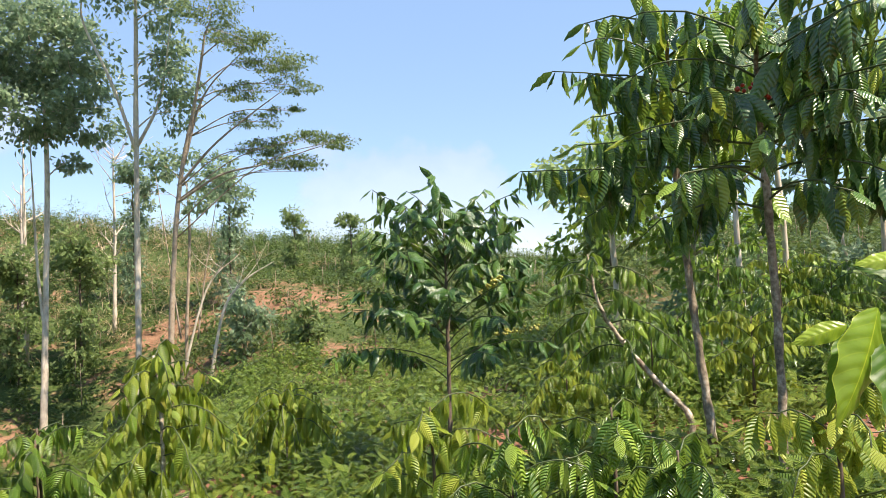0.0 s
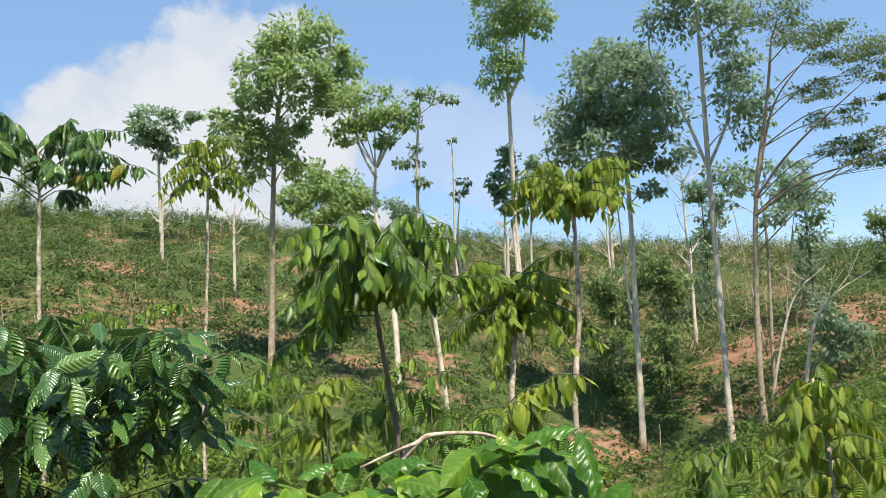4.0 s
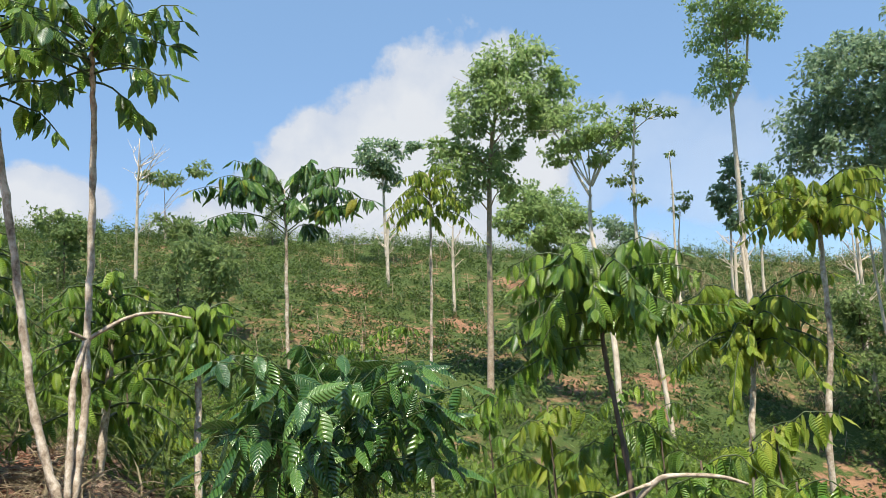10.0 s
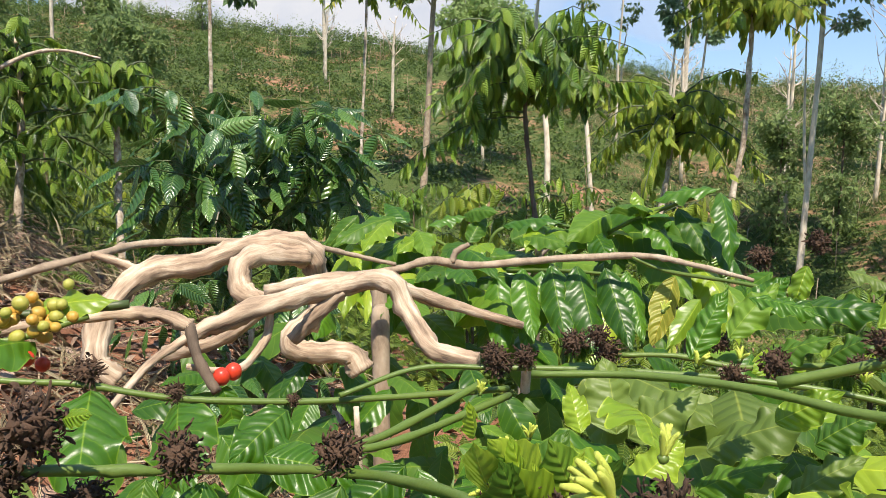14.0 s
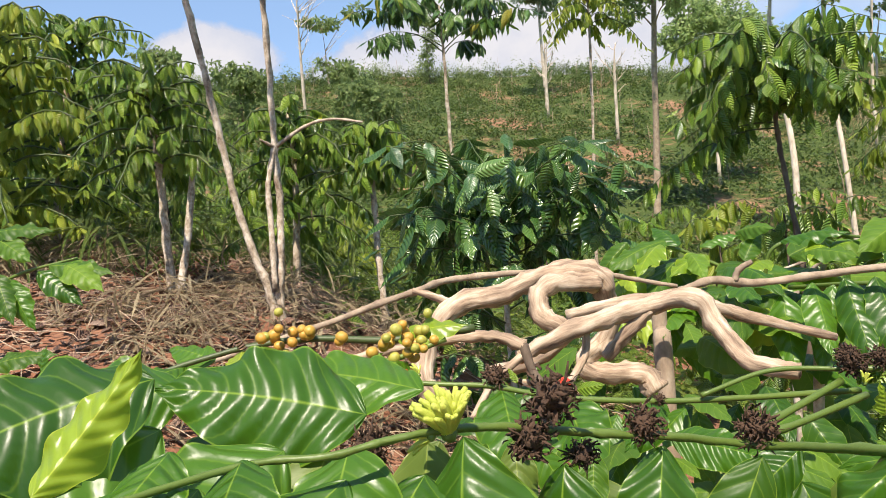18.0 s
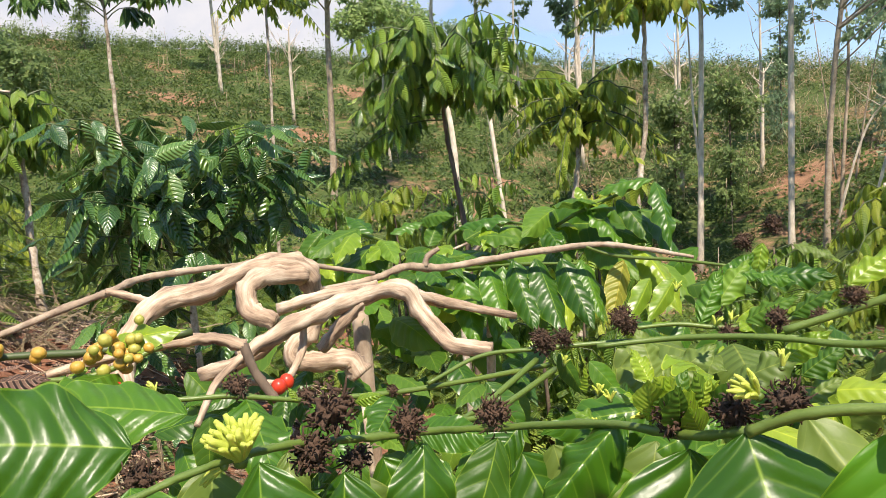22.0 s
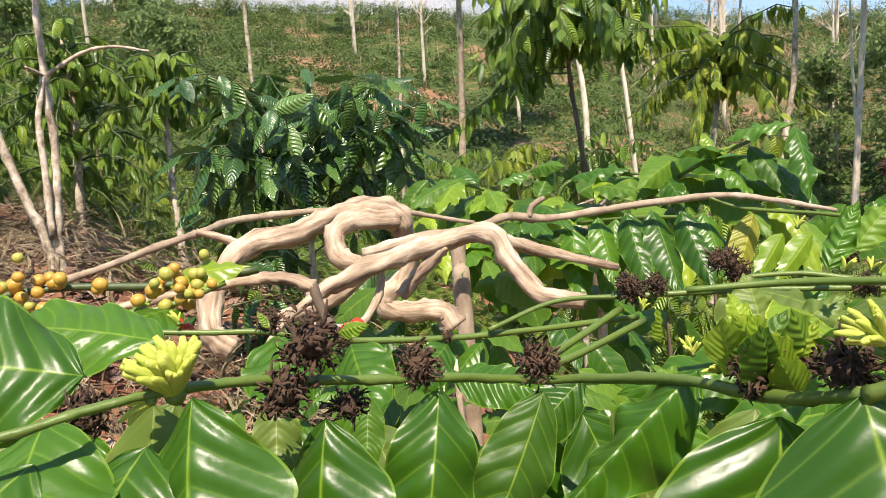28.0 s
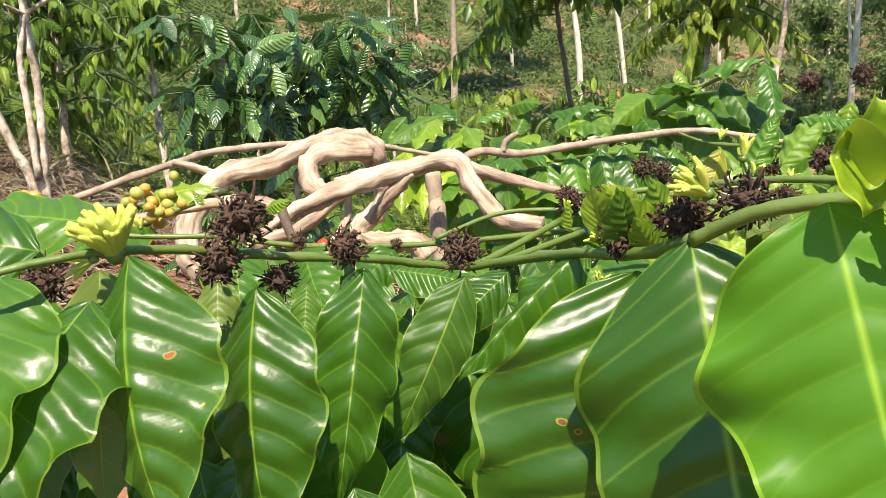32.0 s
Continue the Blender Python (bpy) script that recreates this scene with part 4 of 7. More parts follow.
def fallen_stalks(n, seed):
    """Dry stalks lying about on the litter."""
    rng = np.random.default_rng(seed)
    bits = []
    for x, y in sector(n, 4, 80, 2.2, 7.5, rng):
        a, ln = rng.uniform(0, 6.28), rng.uniform(0.15, 0.55)
        e = np.array([x + math.cos(a) * ln, y + math.sin(a) * ln])
        m = (np.array([x, y]) + e) / 2 + rng.normal(0, 0.06, 2)
        line = [(q[0], q[1], float(ground_z(q[0], q[1])) + k) for q, k in (((x, y), 0.015), (m, rng.uniform(0.02, 0.10)), (e, 0.02))]
        bits.append(tube_arrays(spline(line, 3), [rng.uniform(0.002, 0.005), 0.0015], 4))
    tagged(new("dry_stalks", mesh_of("dry_stalks", *joined(bits), M_STRAW)), "pale dry stalks and twigs lying on the leaf litter", "dry stalks", kind="stuff")


fallen_stalks(900, 33)

# ---- tall trees in the valley and on the crest ----
broad_tree("tall tree with a dark rounded crown and pale twin trunk", [(15.39, 29.61, -5.01), (15.85, 30.09, 0.90), (15.80, 29.69, 6.60), (15.31, 29.11, 10.24)], 0.16,
           [((15.24, 29.00, 10.71), 2.18, 1.8), ((14.19, 30.36, 9.83), 1.67, 1.54), ((16.05, 27.71, 9.59), 1.67, 1.54), ((13.55, 30.43, 8.44), 1.16, 0.77), ((14.77, 28.78, 8.17), 2.05, 1.16), ((17.00, 28.77, 7.89), 1.28, 0.899), ((16.74, 29.78, 6.47), 0.719, 0.359), ((14.53, 28.95, 11.94), 1.41, 0.899), ((15.60, 28.45, 11.78), 1.28, 0.899)],
           M_FOL_DARK, 0.20, 15, seed=1, extra=[[(15.80, 30.01, -1.06), (15.62, 30.21, 1.91), (15.31, 29.85, 4.88), (15.00, 29.41, 7.31)]])
broad_tree("tall slender tree with pale trunk and open forked crown", [(16.98, 25.55, -2.97), (17.20, 25.79, 2.07), (17.02, 25.44, 6.53), (16.56, 24.58, 10.66), (16.21, 24.00, 12.62)], 0.16,
           [((15.46, 24.68, 12.22), 1.17, 1.05), ((16.61, 24.31, 12.77), 1.29, 1.05), ((17.08, 23.25, 11.47), 1.05, 1.17), ((15.82, 23.88, 13.43), 1.4, 0.936), ((17.82, 24.12, 9.42), 1.12, 1.4), ((18.23, 24.23, 8.04), 0.819, 1.05), ((17.92, 25.01, 10.38), 0.819, 0.936)],
           M_FOL_DARK, 0.18, 11, seed=2, extra=[[(17.02, 25.45, 6.46), (16.08, 25.47, 8.94), (15.13, 25.75, 11.28), (15.08, 24.80, 12.48)], [(17.02, 25.44, 6.53), (17.33, 24.29, 8.38), (16.92, 22.94, 10.92)]], hollow=0.2)
broad_tree("spreading tree with feathery foliage on long bare limbs", [(16.84, 23.31, -1.25), (17.07, 23.29, 2.42), (17.18, 22.92, 5.29), (17.34, 22.22, 7.90), (17.28, 21.49, 10.20)], 0.13,
           [((17.26, 21.12, 11.12), 1.1, 0.526), ((17.71, 19.96, 9.78), 1.14, 0.307), ((18.54, 19.47, 9.17), 1.23, 0.329), ((19.51, 19.53, 8.45), 0.876, 0.307), ((18.60, 21.09, 8.34), 1.03, 0.263), ((18.35, 21.80, 10.63), 0.81, 0.35), ((19.36, 21.40, 7.35), 0.92, 0.307), ((19.44, 20.91, 6.29), 1.1, 0.285), ((19.84, 19.08, 6.50), 0.81, 0.219), ((20.49, 18.45, 6.36), 0.81, 0.219), ((19.84, 20.00, 5.63), 1.14, 0.263), ((19.82, 20.20, 7.67), 0.591, 0.175)],
           M_FOL_FEATHER, 0.09, 34, bark=M_BARK_LIMB, seed=3, flat=0.45, hollow=0.3,
           extra=[[(17.12, 23.03, 4.88), (17.73, 21.83, 6.25), (18.42, 20.61, 7.30), (18.99, 19.43, 8.13)], [(17.10, 23.12, 4.27), (17.97, 21.70, 5.23), (18.83, 20.25, 5.56), (20.36, 18.61, 6.26)], [(17.23, 22.82, 5.69), (17.55, 22.01, 8.10), (18.02, 20.35, 9.53)]])
broad_tree("small dark broadleaf tree among bare stems", [(20.24, 27.07, -1.06), (20.45, 26.98, 3.29), (20.29, 26.86, 5.46)], 0.10,
           [((19.13, 27.53, 6.40), 0.822, 0.77), ((20.63, 27.69, 6.56), 0.899, 0.899), ((21.29, 26.07, 5.71), 0.822, 1.03), ((19.00, 27.79, 5.22), 0.616, 0.514), ((20.00, 25.92, 4.76), 0.77, 0.462)], M_FOL_DARK, 0.22, 10, seed=4, bark=M_BARK_LIMB, hollow=0.1,
           extra=[[(20.61, 26.79, -1.09), (21.00, 26.61, 2.05), (21.32, 26.12, 5.22)], [(19.48, 26.39, -0.97), (19.23, 26.67, 2.08), (18.97, 27.12, 5.86)]])
broad_tree("very tall tree with bare pale bole and high forked crown", [(17.94, 50.88, 4.43), (17.85, 50.52, 8.48), (17.46, 48.99, 16.23), (17.08, 47.64, 20.50)], 0.26,
           [((16.77, 48.70, 17.91), 1.63, 1.39), ((17.08, 47.28, 18.47), 1.31, 1.06), ((16.28, 47.72, 20.99), 1.71, 1.63), ((17.82, 46.91, 21.60), 1.47, 1.39), ((19.03, 46.62, 21.15), 1.22, 1.06), ((16.55, 46.77, 22.98), 1.96, 1.47), ((18.22, 46.12, 23.04), 1.96, 1.47)],
           M_FOL_BRIGHT, 0.23, 10, seed=5, hollow=0.15, extra=[[(17.46, 48.99, 16.23), (18.24, 48.04, 18.28), (18.38, 47.01, 20.84), (19.01, 46.43, 21.62)]])
broad_tree("large bright green broadleaf tree with pale straight trunk", [(0.13, 31.93, -1.33), (0.38, 32.04, 2.86), (0.57, 31.66, 6.67), (0.80, 31.08, 9.45), (1.24, 30.34, 11.88)], 0.17,
           [((1.89, 29.90, 13.00), 1.5, 0.822), ((0.56, 30.27, 12.17), 1.16, 0.87), ((3.21, 30.11, 12.11), 1.16, 0.87), ((1.74, 29.52, 11.09), 1.45, 0.967), ((-0.11, 30.66, 11.01), 0.918, 0.725), ((3.60, 31.43, 11.17), 0.87, 0.58), ((-0.59, 31.12, 9.33), 1.21, 0.822), ((0.71, 31.68, 9.12), 1.02, 0.822), ((1.31, 30.38, 7.93), 0.628, 0.338), ((-1.26, 30.94, 9.96), 0.677, 0.387), ((1.52, 31.91, 10.11), 0.918, 0.532), ((-0.45, 31.44, 7.92), 0.87, 0.532)],
           M_FOL_BRIGHT, 0.18, 25, seed=6, bark=M_BARK_LIMB)
broad_tree("broad tree with bright leaves over branching pale limbs", [(4.80, 28.29, -2.90), (4.88, 28.63, 1.63), (4.52, 29.44, 5.58), (4.56, 29.11, 7.52)], 0.15,
           [((2.93, 29.63, 10.43), 0.816, 0.816), ((3.87, 28.68, 9.71), 1.09, 0.816), ((4.92, 28.49, 9.79), 1.04, 0.68), ((5.83, 28.40, 9.46), 0.634, 0.634), ((3.51, 28.96, 8.81), 0.77, 0.408), ((5.07, 28.80, 8.52), 0.544, 0.272)],
           M_FOL_BRIGHT, 0.16, 28, seed=7, extra=[[(4.58, 29.19, 7.09), (4.01, 29.04, 8.22), (3.65, 28.76, 9.53)], [(4.60, 29.10, 7.51), (5.28, 28.71, 8.71), (5.94, 28.30, 9.75)]])
broad_tree("thin pole-like tree with sparse flat foliage", [(6.39, 27.01, -2.34), (6.18, 27.35, 1.35), (6.04, 27.82, 3.58), (5.98, 28.20, 5.08), (5.99, 27.74, 7.75), (6.11, 27.17, 9.82)], 0.11,
           [((6.42, 27.07, 9.90), 0.613, 0.131), ((7.03, 27.00, 9.64), 0.482, 0.131), ((5.65, 27.87, 7.49), 0.569, 0.197), ((6.11, 27.92, 6.72), 0.394, 0.219), ((5.87, 27.72, 7.97), 0.307, 0.131)],
           M_FOL_FEATHER, 0.15, 14, seed=8, flat=0.4)
broad_tree("small bright leafy tree on the slope", [(3.36, 39.71, 5.66), (3.64, 39.42, 7.70)], 0.10,
           [((2.70, 39.29, 9.15), 1.15, 0.9), ((4.11, 39.28, 8.34), 1.5, 1.15), ((5.17, 39.28, 7.57), 1.15, 0.85), ((3.06, 38.48, 7.43), 1.4, 0.85), ((1.80, 39.0, 8.0), 1.0, 0.8), ((4.2, 39.0, 6.8), 1.3, 0.8)], M_FOL_BRIGHT, 0.20, 26, seed=9)
broad_tree("distant dark round-headed tree on the crest", [(-8.14, 67.19, 8.97), (-8.12, 66.64, 12.94), (-8.02, 65.84, 16.96)], 0.22,
           [((-8.06, 65.34, 18.93), 1.85, 1.44), ((-7.71, 65.88, 16.94), 1.13, 0.924), ((-9.04, 65.58, 17.50), 0.924, 0.719), ((-5.24, 66.42, 19.83), 0.924, 0.308)], M_FOL_DARK, 0.36, 9, seed=10)
for k, (a, b, r, hh) in enumerate((((17.67, 53.05, 5.15), (17.86, 51.87, 12.98), 0.846, 1.1), ((20.93, 56.09, 5.87), (21.13, 54.99, 13.07), 0.634, 0.906))):
    a, b = np.array(a), np.array(b)
    broad_tree("dark narrow conifer-like tree on the slope", [a, b], 0.15, [(a + (b - a) * s + np.array([0.3 * (-1) ** j, 0, 0]), r * w, hh) for j, (s, w) in enumerate(((0.58, 1.25), (0.74, 1.0), (0.95, 0.8)))], M_FOL_DARK, 0.34, 10, seed=20 + k, limbs=False)
broad_tree("bare pole trunk with a few top leaves", [(12.13, 46.19, 6.74), (12.17, 45.73, 9.83), (12.07, 45.18, 12.55)], 0.10, [((12.11, 45.18, 12.55), 0.254, 0.145)], M_FOL_FEATHER, 0.2, 10, seed=23, limbs=False)
broad_tree("small leafy tree leaning on the skyline", [(14.92, 55.73, 7.87), (15.14, 55.35, 10.28)], 0.10, [((15.51, 55.01, 11.64), 0.701, 0.394), ((15.09, 55.30, 10.69), 0.613, 0.394)], M_FOL_FEATHER, 0.26, 10, seed=24)
broad_tree("thin pale far trunk with umbrella crown", [(-27.14, 63.67, 12.80), (-26.98, 63.25, 15.28)], 0.14, [((-26.93, 62.71, 17.64), 1.69, 0.529), ((-23.90, 63.70, 18.51), 1.16, 0.634)], M_FOL_FEATHER, 0.3, 7, seed=25, flat=0.5, bark=M_BARK_LIMB)
bare_tree("leafless pale tree on the far slope", [(-21.18, 45.18, 6.24), (-20.86, 44.72, 10.31), (-20.22, 43.75, 15.33)], 0.13, 3.2, seed=26)
bare_tree("leafless slender tree behind the crest", [(27.36, 44.05, 5.54), (27.26, 43.85, 7.78), (27.11, 43.58, 10.00)], 0.10, 2.6, seed=27)
for k, (a, b) in enumerate((((20.31, 41.27, 0.31), (20.20, 41.01, 6.84)), ((23.20, 37.38, 0.45), (23.30, 37.24, 4.28)), ((15.81, 47.34, 4.79), (16.19, 47.00, 7.08)), ((14.62, 41.45, 4.09), (14.31, 41.34, 6.42)), ((-7.29, 59.29, 8.02), (-6.75, 58.70, 12.48)), ((-1.67, 47.83, 6.14), (-1.41, 47.42, 9.36)), ((-6.71, 55.30, 7.60), (-6.47, 54.73, 11.70)), ((18.60, 37.42, 0.64), (18.37, 36.91, 8.46)))):
    bare_tree("pale bare-stemmed tree on the slope", [a, (np.array(a) + np.array(b)) / 2, b], 0.12, 1.6, seed=30 + k, n=9, group="slope trees")
# skyline bushes and small trees
for k, (c, r, h, mat) in enumerate((((40.38, 41.36, 5.88), 1.31, 0.701, M_FOL_FEATHER), ((41.87, 36.98, 5.42), 1.27, 0.423, M_FOL_FEATHER), ((38.31, 32.09, 3.47), 1.13, 0.831, M_FOL_BRIGHT), ((-12.99, 35.46, 6.70), 1.72, 1.15, M_FOL_FEATHER), ((-16.50, 40.21, 9.11), 1.33, 0.731, M_FOL_FEATHER), ((-22.49, 39.49, 9.42), 2.08, 0.834, M_FOL_FEATHER), ((10.81, 56.45, 9.73), 1.58, 0.964, M_FOL_DARK), ((-19.32, 69.60, 18.12), 1.34, 0.559, M_FOL_FEATHER),
                                   ((21.37, 20.92, -0.47), 0.77, 0.997, M_FOL_FEATHER), ((21.51, 24.90, 0.19), 1.1, 0.847, M_FOL_DARK), ((27.08, 41.53, 8.13), 1.36, 0.68, M_FOL_DARK), ((27.94, 33.56, 7.02), 1.33, 1.13, M_FOL_DARK), ((-20.32, 29.01, 8.70), 1.09, 0.544, M_FOL_FEATHER), ((37.32, 14.82, 2.90), 1.81, 1.21, M_FOL_FEATHER), ((19.76, 34.56, 2.87), 1.51, 1.21, M_FOL_FEATHER), ((17.45, 35.77, 2.14), 1.51, 1.21, M_FOL_FEATHER))):
    c = np.array(c)
    foot = np.array([c[0], c[1], float(ground_z(c[0], c[1]))])
    broad_tree("bushy tree on the slope", [foot, foot * 0.4 + c * 0.6, c], 0.09, [(c + np.array([r * 0.5 * math.sin(j * 2.1), r * 0.4 * math.cos(j * 2.1), h * 0.5 * math.sin(j * 4)]), r * 0.62, h * 0.7) for j in range(4)] + [(foot + (c - foot) * f + np.array([r * 0.4 * math.cos(9 * f), 0, 0]), r * 0.55, (c[2] - foot[2]) * 0.22) for f in (0.25, 0.5, 0.75)], mat, 0.22, 9, bark=M_BARK_DARK, seed=50 + k, group="slope bushes", name="bush_tree", hollow=0.15)
# woods that close the right-hand side
for k in range(26):
    rr = np.random.default_rng(200 + k)
    a, d = radians(-70 - 2.2 * k + rr.uniform(-3, 3)), rr.uniform(11, 30)
    foot = np.array([-math.sin(a) * d, math.cos(a) * d, 0.0])
    foot[2] = float(ground_z(foot[0], foot[1]))
    hgt = rr.uniform(3.0, 5.5) * (0.7 + d / 40)
    top = foot + np.array([rr.uniform(-0.5, 0.5), rr.uniform(-0.5, 0.5), hgt])
    broad_tree("leafy plantation tree with slim pale trunk", [foot, (foot + top) / 2 + rr.normal(0, 0.15, 3), top], rr.uniform(0.06, 0.13),
               [(top + rr.normal(0, 0.9, 3) * (1, 1, 0.5) - (0, 0, 0.3), rr.uniform(0.8, 1.4), rr.uniform(0.5, 0.9)) for _ in range(4)] + [(foot + (0, 0, rr.uniform(0.6, 1.4)), 1.1, 0.7)], (M_FOL_MASS, M_FOL_BRIGHT, M_FOL_DARK)[k % 3], 0.20, 11, seed=300 + k, group="shade trees", name="plantation_tree")

bare_tree("leaning dead stem with a few bare twigs on the slope", [(18.57, 23.43, -0.97), (19.07, 23.13, 0.20), (19.72, 22.61, 1.36), (20.55, 21.85, 2.07)], 0.07, 2.2, seed=60, n=5, name="dead_stem")
bare_tree("leaning dead stem with a few bare twigs on the slope", [(19.48, 26.58, -0.29), (20.44, 25.91, 1.00), (21.48, 25.04, 2.47)], 0.06, 2.2, seed=61, n=5, name="dead_stem")

# ---- coffee trees ----
MIX = (M_LEAF, M_LEAF_DARK, M_LEAF_LIME, M_LEAF)
MIXY = (M_LEAF_LIME, M_LEAF, M_LEAF_YELLOW)
coffee_tree("tall lanky coffee tree leaning on a bent pale stem", [(-2.23, 3.86, 0.89), (-2.36, 3.85, 1.37), (-2.41, 3.82, 1.80), (-2.43, 3.77, 2.16), (-2.45, 3.67, 2.69), (-2.44, 3.56, 3.08), (-2.41, 3.47, 3.47)], 0.026, 28, 0.54, 0.175, (M_LEAF, M_LEAF_DARK), 0.82, 1, rise=0.35, sag=0.45, bare=0.35, picked=260, loose=0.15, gap=0.04)
coffee_tree("tall coffee tree with forked knobbly pale stem", [(-2.14, 3.80, 0.92), (-2.12, 3.87, 1.34), (-2.11, 3.88, 1.76), (-2.08, 3.85, 2.15), (-2.01, 3.75, 2.79), (-1.95, 3.62, 3.18), (-1.92, 3.58, 3.33)], 0.024, 28, 0.58, 0.17, (M_LEAF, M_LEAF_DARK), 0.80, 2, rise=0.3, sag=0.35, bare=0.42, loose=0.15, gap=0.04,
            extra=[[(-2.15, 3.77, 0.94), (-2.15, 3.81, 1.35), (-2.15, 3.83, 1.55), (-2.11, 3.87, 1.76)], [(-2.11, 3.88, 1.76), (-1.92, 3.91, 1.86), (-1.76, 3.92, 1.88), (-1.57, 3.90, 1.84)], [(-2.11, 3.88, 1.76), (-2.13, 3.75, 1.80)]], picked=260)
coffee_tree("young coffee tree with umbrella of drooping leaves on a pale stem", [(-2.35, 6.00, 0.68), (-2.36, 6.06, 1.33), (-2.33, 6.06, 2.02)], 0.036, 26, 0.5, 0.18, MIX, 0.80, 3, rise=0.5, sag=0.8, bare=0.1, gap=0.03, picked=180)
coffee_tree("bushy coffee tree on a pair of grey stems", [(-3.58, 4.81, 0.88), (-3.58, 4.83, 1.44), (-3.55, 4.81, 2.07), (-3.50, 4.77, 2.48)], 0.04, 34, 0.72, 0.17, (M_LEAF, M_LEAF_LIME, M_LEAF), 0.62, 4, rise=0.5, sag=0.8, loose=0.2, extra=[[(-3.47, 4.76, 0.88), (-3.40, 4.84, 1.29), (-3.31, 4.88, 1.83)]], bare=0.12)
coffee_tree("dense coffee tree with deep green drooping leaves", [(-3.05, 5.82, 0.74), (-2.99, 5.88, 1.66), (-2.97, 5.84, 2.22)], 0.04, 34, 0.8, 0.175, (M_LEAF, M_LEAF_LIME), 0.5, 5, rise=0.45, sag=0.8, bare=0.12, loose=0.2)
coffee_tree("large coffee tree with light drooping leaves", [(-5.64, 5.99, 1.40), (-5.47, 6.06, 2.38), (-5.19, 6.07, 3.33)], 0.05, 46, 1.15, 0.20, (M_LEAF, M_LEAF_LIME), 0.42, 6, rise=0.5, sag=0.75, bare=0.1, loose=0.25, picked=150)
coffee_tree("coffee tree with sunlit yellow-green leaves", [(-5.30, 4.91, 1.27), (-5.17, 4.96, 2.29), (-5.01, 4.90, 3.13)], 0.045, 46, 1.05, 0.20, (M_LEAF_LIME, M_LEAF), 0.42, 7, rise=0.5, sag=0.75, bare=0.1, loose=0.25, picked=150)
coffee_tree("tall open coffee tree with arching dark branches", [(-1.92, 7.23, 1.13), (-1.93, 7.23, 2.00), (-1.90, 7.17, 2.71), (-1.87, 7.05, 3.2)], 0.022, 20, 1.12, 0.215, (M_LEAF_DARK, M_LEAF, M_LEAF_YELLOW, M_LEAF), 0.76, 8, rise=0.68, sag=0.62, bare=0.4, shape=0.5, down=1.2, gap=0.03, loose=0.3, picked=220)
coffee_tree("slender coffee tree with a hanging leafy head", [(-0.77, 9.46, 0.36), (-0.70, 9.55, 1.74), (-0.63, 9.45, 3.02), (-0.61, 9.30, 3.79)], 0.024, 26, 0.66, 0.17, (M_LEAF_LIME, M_LEAF, M_LEAF_YELLOW), 0.80, 9, rise=0.75, sag=1.1, bare=0.2, loose=0.2, down=1.4)
coffee_tree("broad coffee tree with heavy drooping herringbone leaves", [(0.67, 4.21, 0.77), (0.62, 4.29, 1.34), (0.60, 4.31, 1.64), (0.60, 4.29, 2.0)], 0.018, 36, 0.58, 0.165, (M_LEAF, M_LEAF_DARK, M_LEAF), 0.80, 10, rise=0.5, sag=0.75, bare=0.12, shape=0.8, loose=0.1, bark=M_BARK_DARK, picked=420, gap=0.028,
            arms=((0.72, 1.5, 0.70, 0.1, 0.5, 0.2), (0.74, 1.2, 0.62, 0.2, 0.6, 0.2), (0.80, 4.5, 0.66, 0.45, 0.35, 0.3)))
coffee_tree("coffee tree topped with yellowish drooping leaves", [(2.36, 5.69, 0.74), (2.46, 5.71, 1.47), (2.46, 5.67, 2.20), (2.42, 5.64, 2.55)], 0.026, 30, 0.55, 0.165, MIXY, 0.82, 11, rise=0.6, sag=0.75, bare=0.12, shape=0.85, picked=200, gap=0.03)
coffee_tree("coffee tree with drooping light green leaves", [(2.00, 6.24, 0.61), (2.09, 6.28, 1.29), (2.11, 6.28, 1.79)], 0.03, 30, 0.78, 0.18, (M_LEAF_LIME, M_LEAF, M_LEAF_DARK), 0.74, 12, rise=0.5, sag=0.9, bare=0.12, shape=0.8, loose=0.1, picked=200, gap=0.03)
coffee_tree("deep green young coffee bush with large glossy quilted leaves", [(-0.74, 3.31, 1.01), (-0.74, 3.33, 1.18), (-0.74, 3.36, 1.40)], 0.016, 44, 0.58, 0.225, (M_LEAF_DARK, M_LEAF_DARK, M_LEAF_DARK), 0.02, 13, rise=0.5, sag=0.42, bare=0.25, shape=0.9, name="coffee_bush", down=0.6, gap=0.05, loose=0.25, picked=440)
# right-hand side
cherry_tree = coffee_tree("tall coffee tree with hanging leaves and ripe cherries", [(5.43, 0.61, -0.03), (5.63, 0.64, 0.97), (5.64, 0.67, 1.79), (5.56, 0.68, 2.46), (5.43, 0.66, 3.02)], 0.034, 24, 0.95, 0.32, (M_LEAF_DARK, M_LEAF, M_LEAF_LIME, M_LEAF), 0.60, 14, rise=0.4, sag=0.55, bare=0.3, shape=0.85, bark=M_BARK_SPOTTED, picked=300, gap=0.060, down=1.5, loose=0.1,
            arms=((0.70, 0.12, 1.75, 0.12, 0.05, 0.5), (0.80, 0.25, 1.35, 0.45, 0.12, 0.35), (0.74, 0.5, 1.2, 0.2, 0.15, 0.3), (0.75, 3.3, 1.4, 0.25, 0.2, 0.15), (0.85, 3.15, 1.3, 0.4, 0.2, 0.15), (0.66, 3.4, 1.4, 0.15, 0.2, 0.2), (0.92, 3.0, 1.1, 0.5, 0.2, 0.1), (0.88, 2.3, 1.1, 0.4, 0.25, 0.15), (0.8, 2.7, 1.2, 0.3, 0.25, 0.15)))
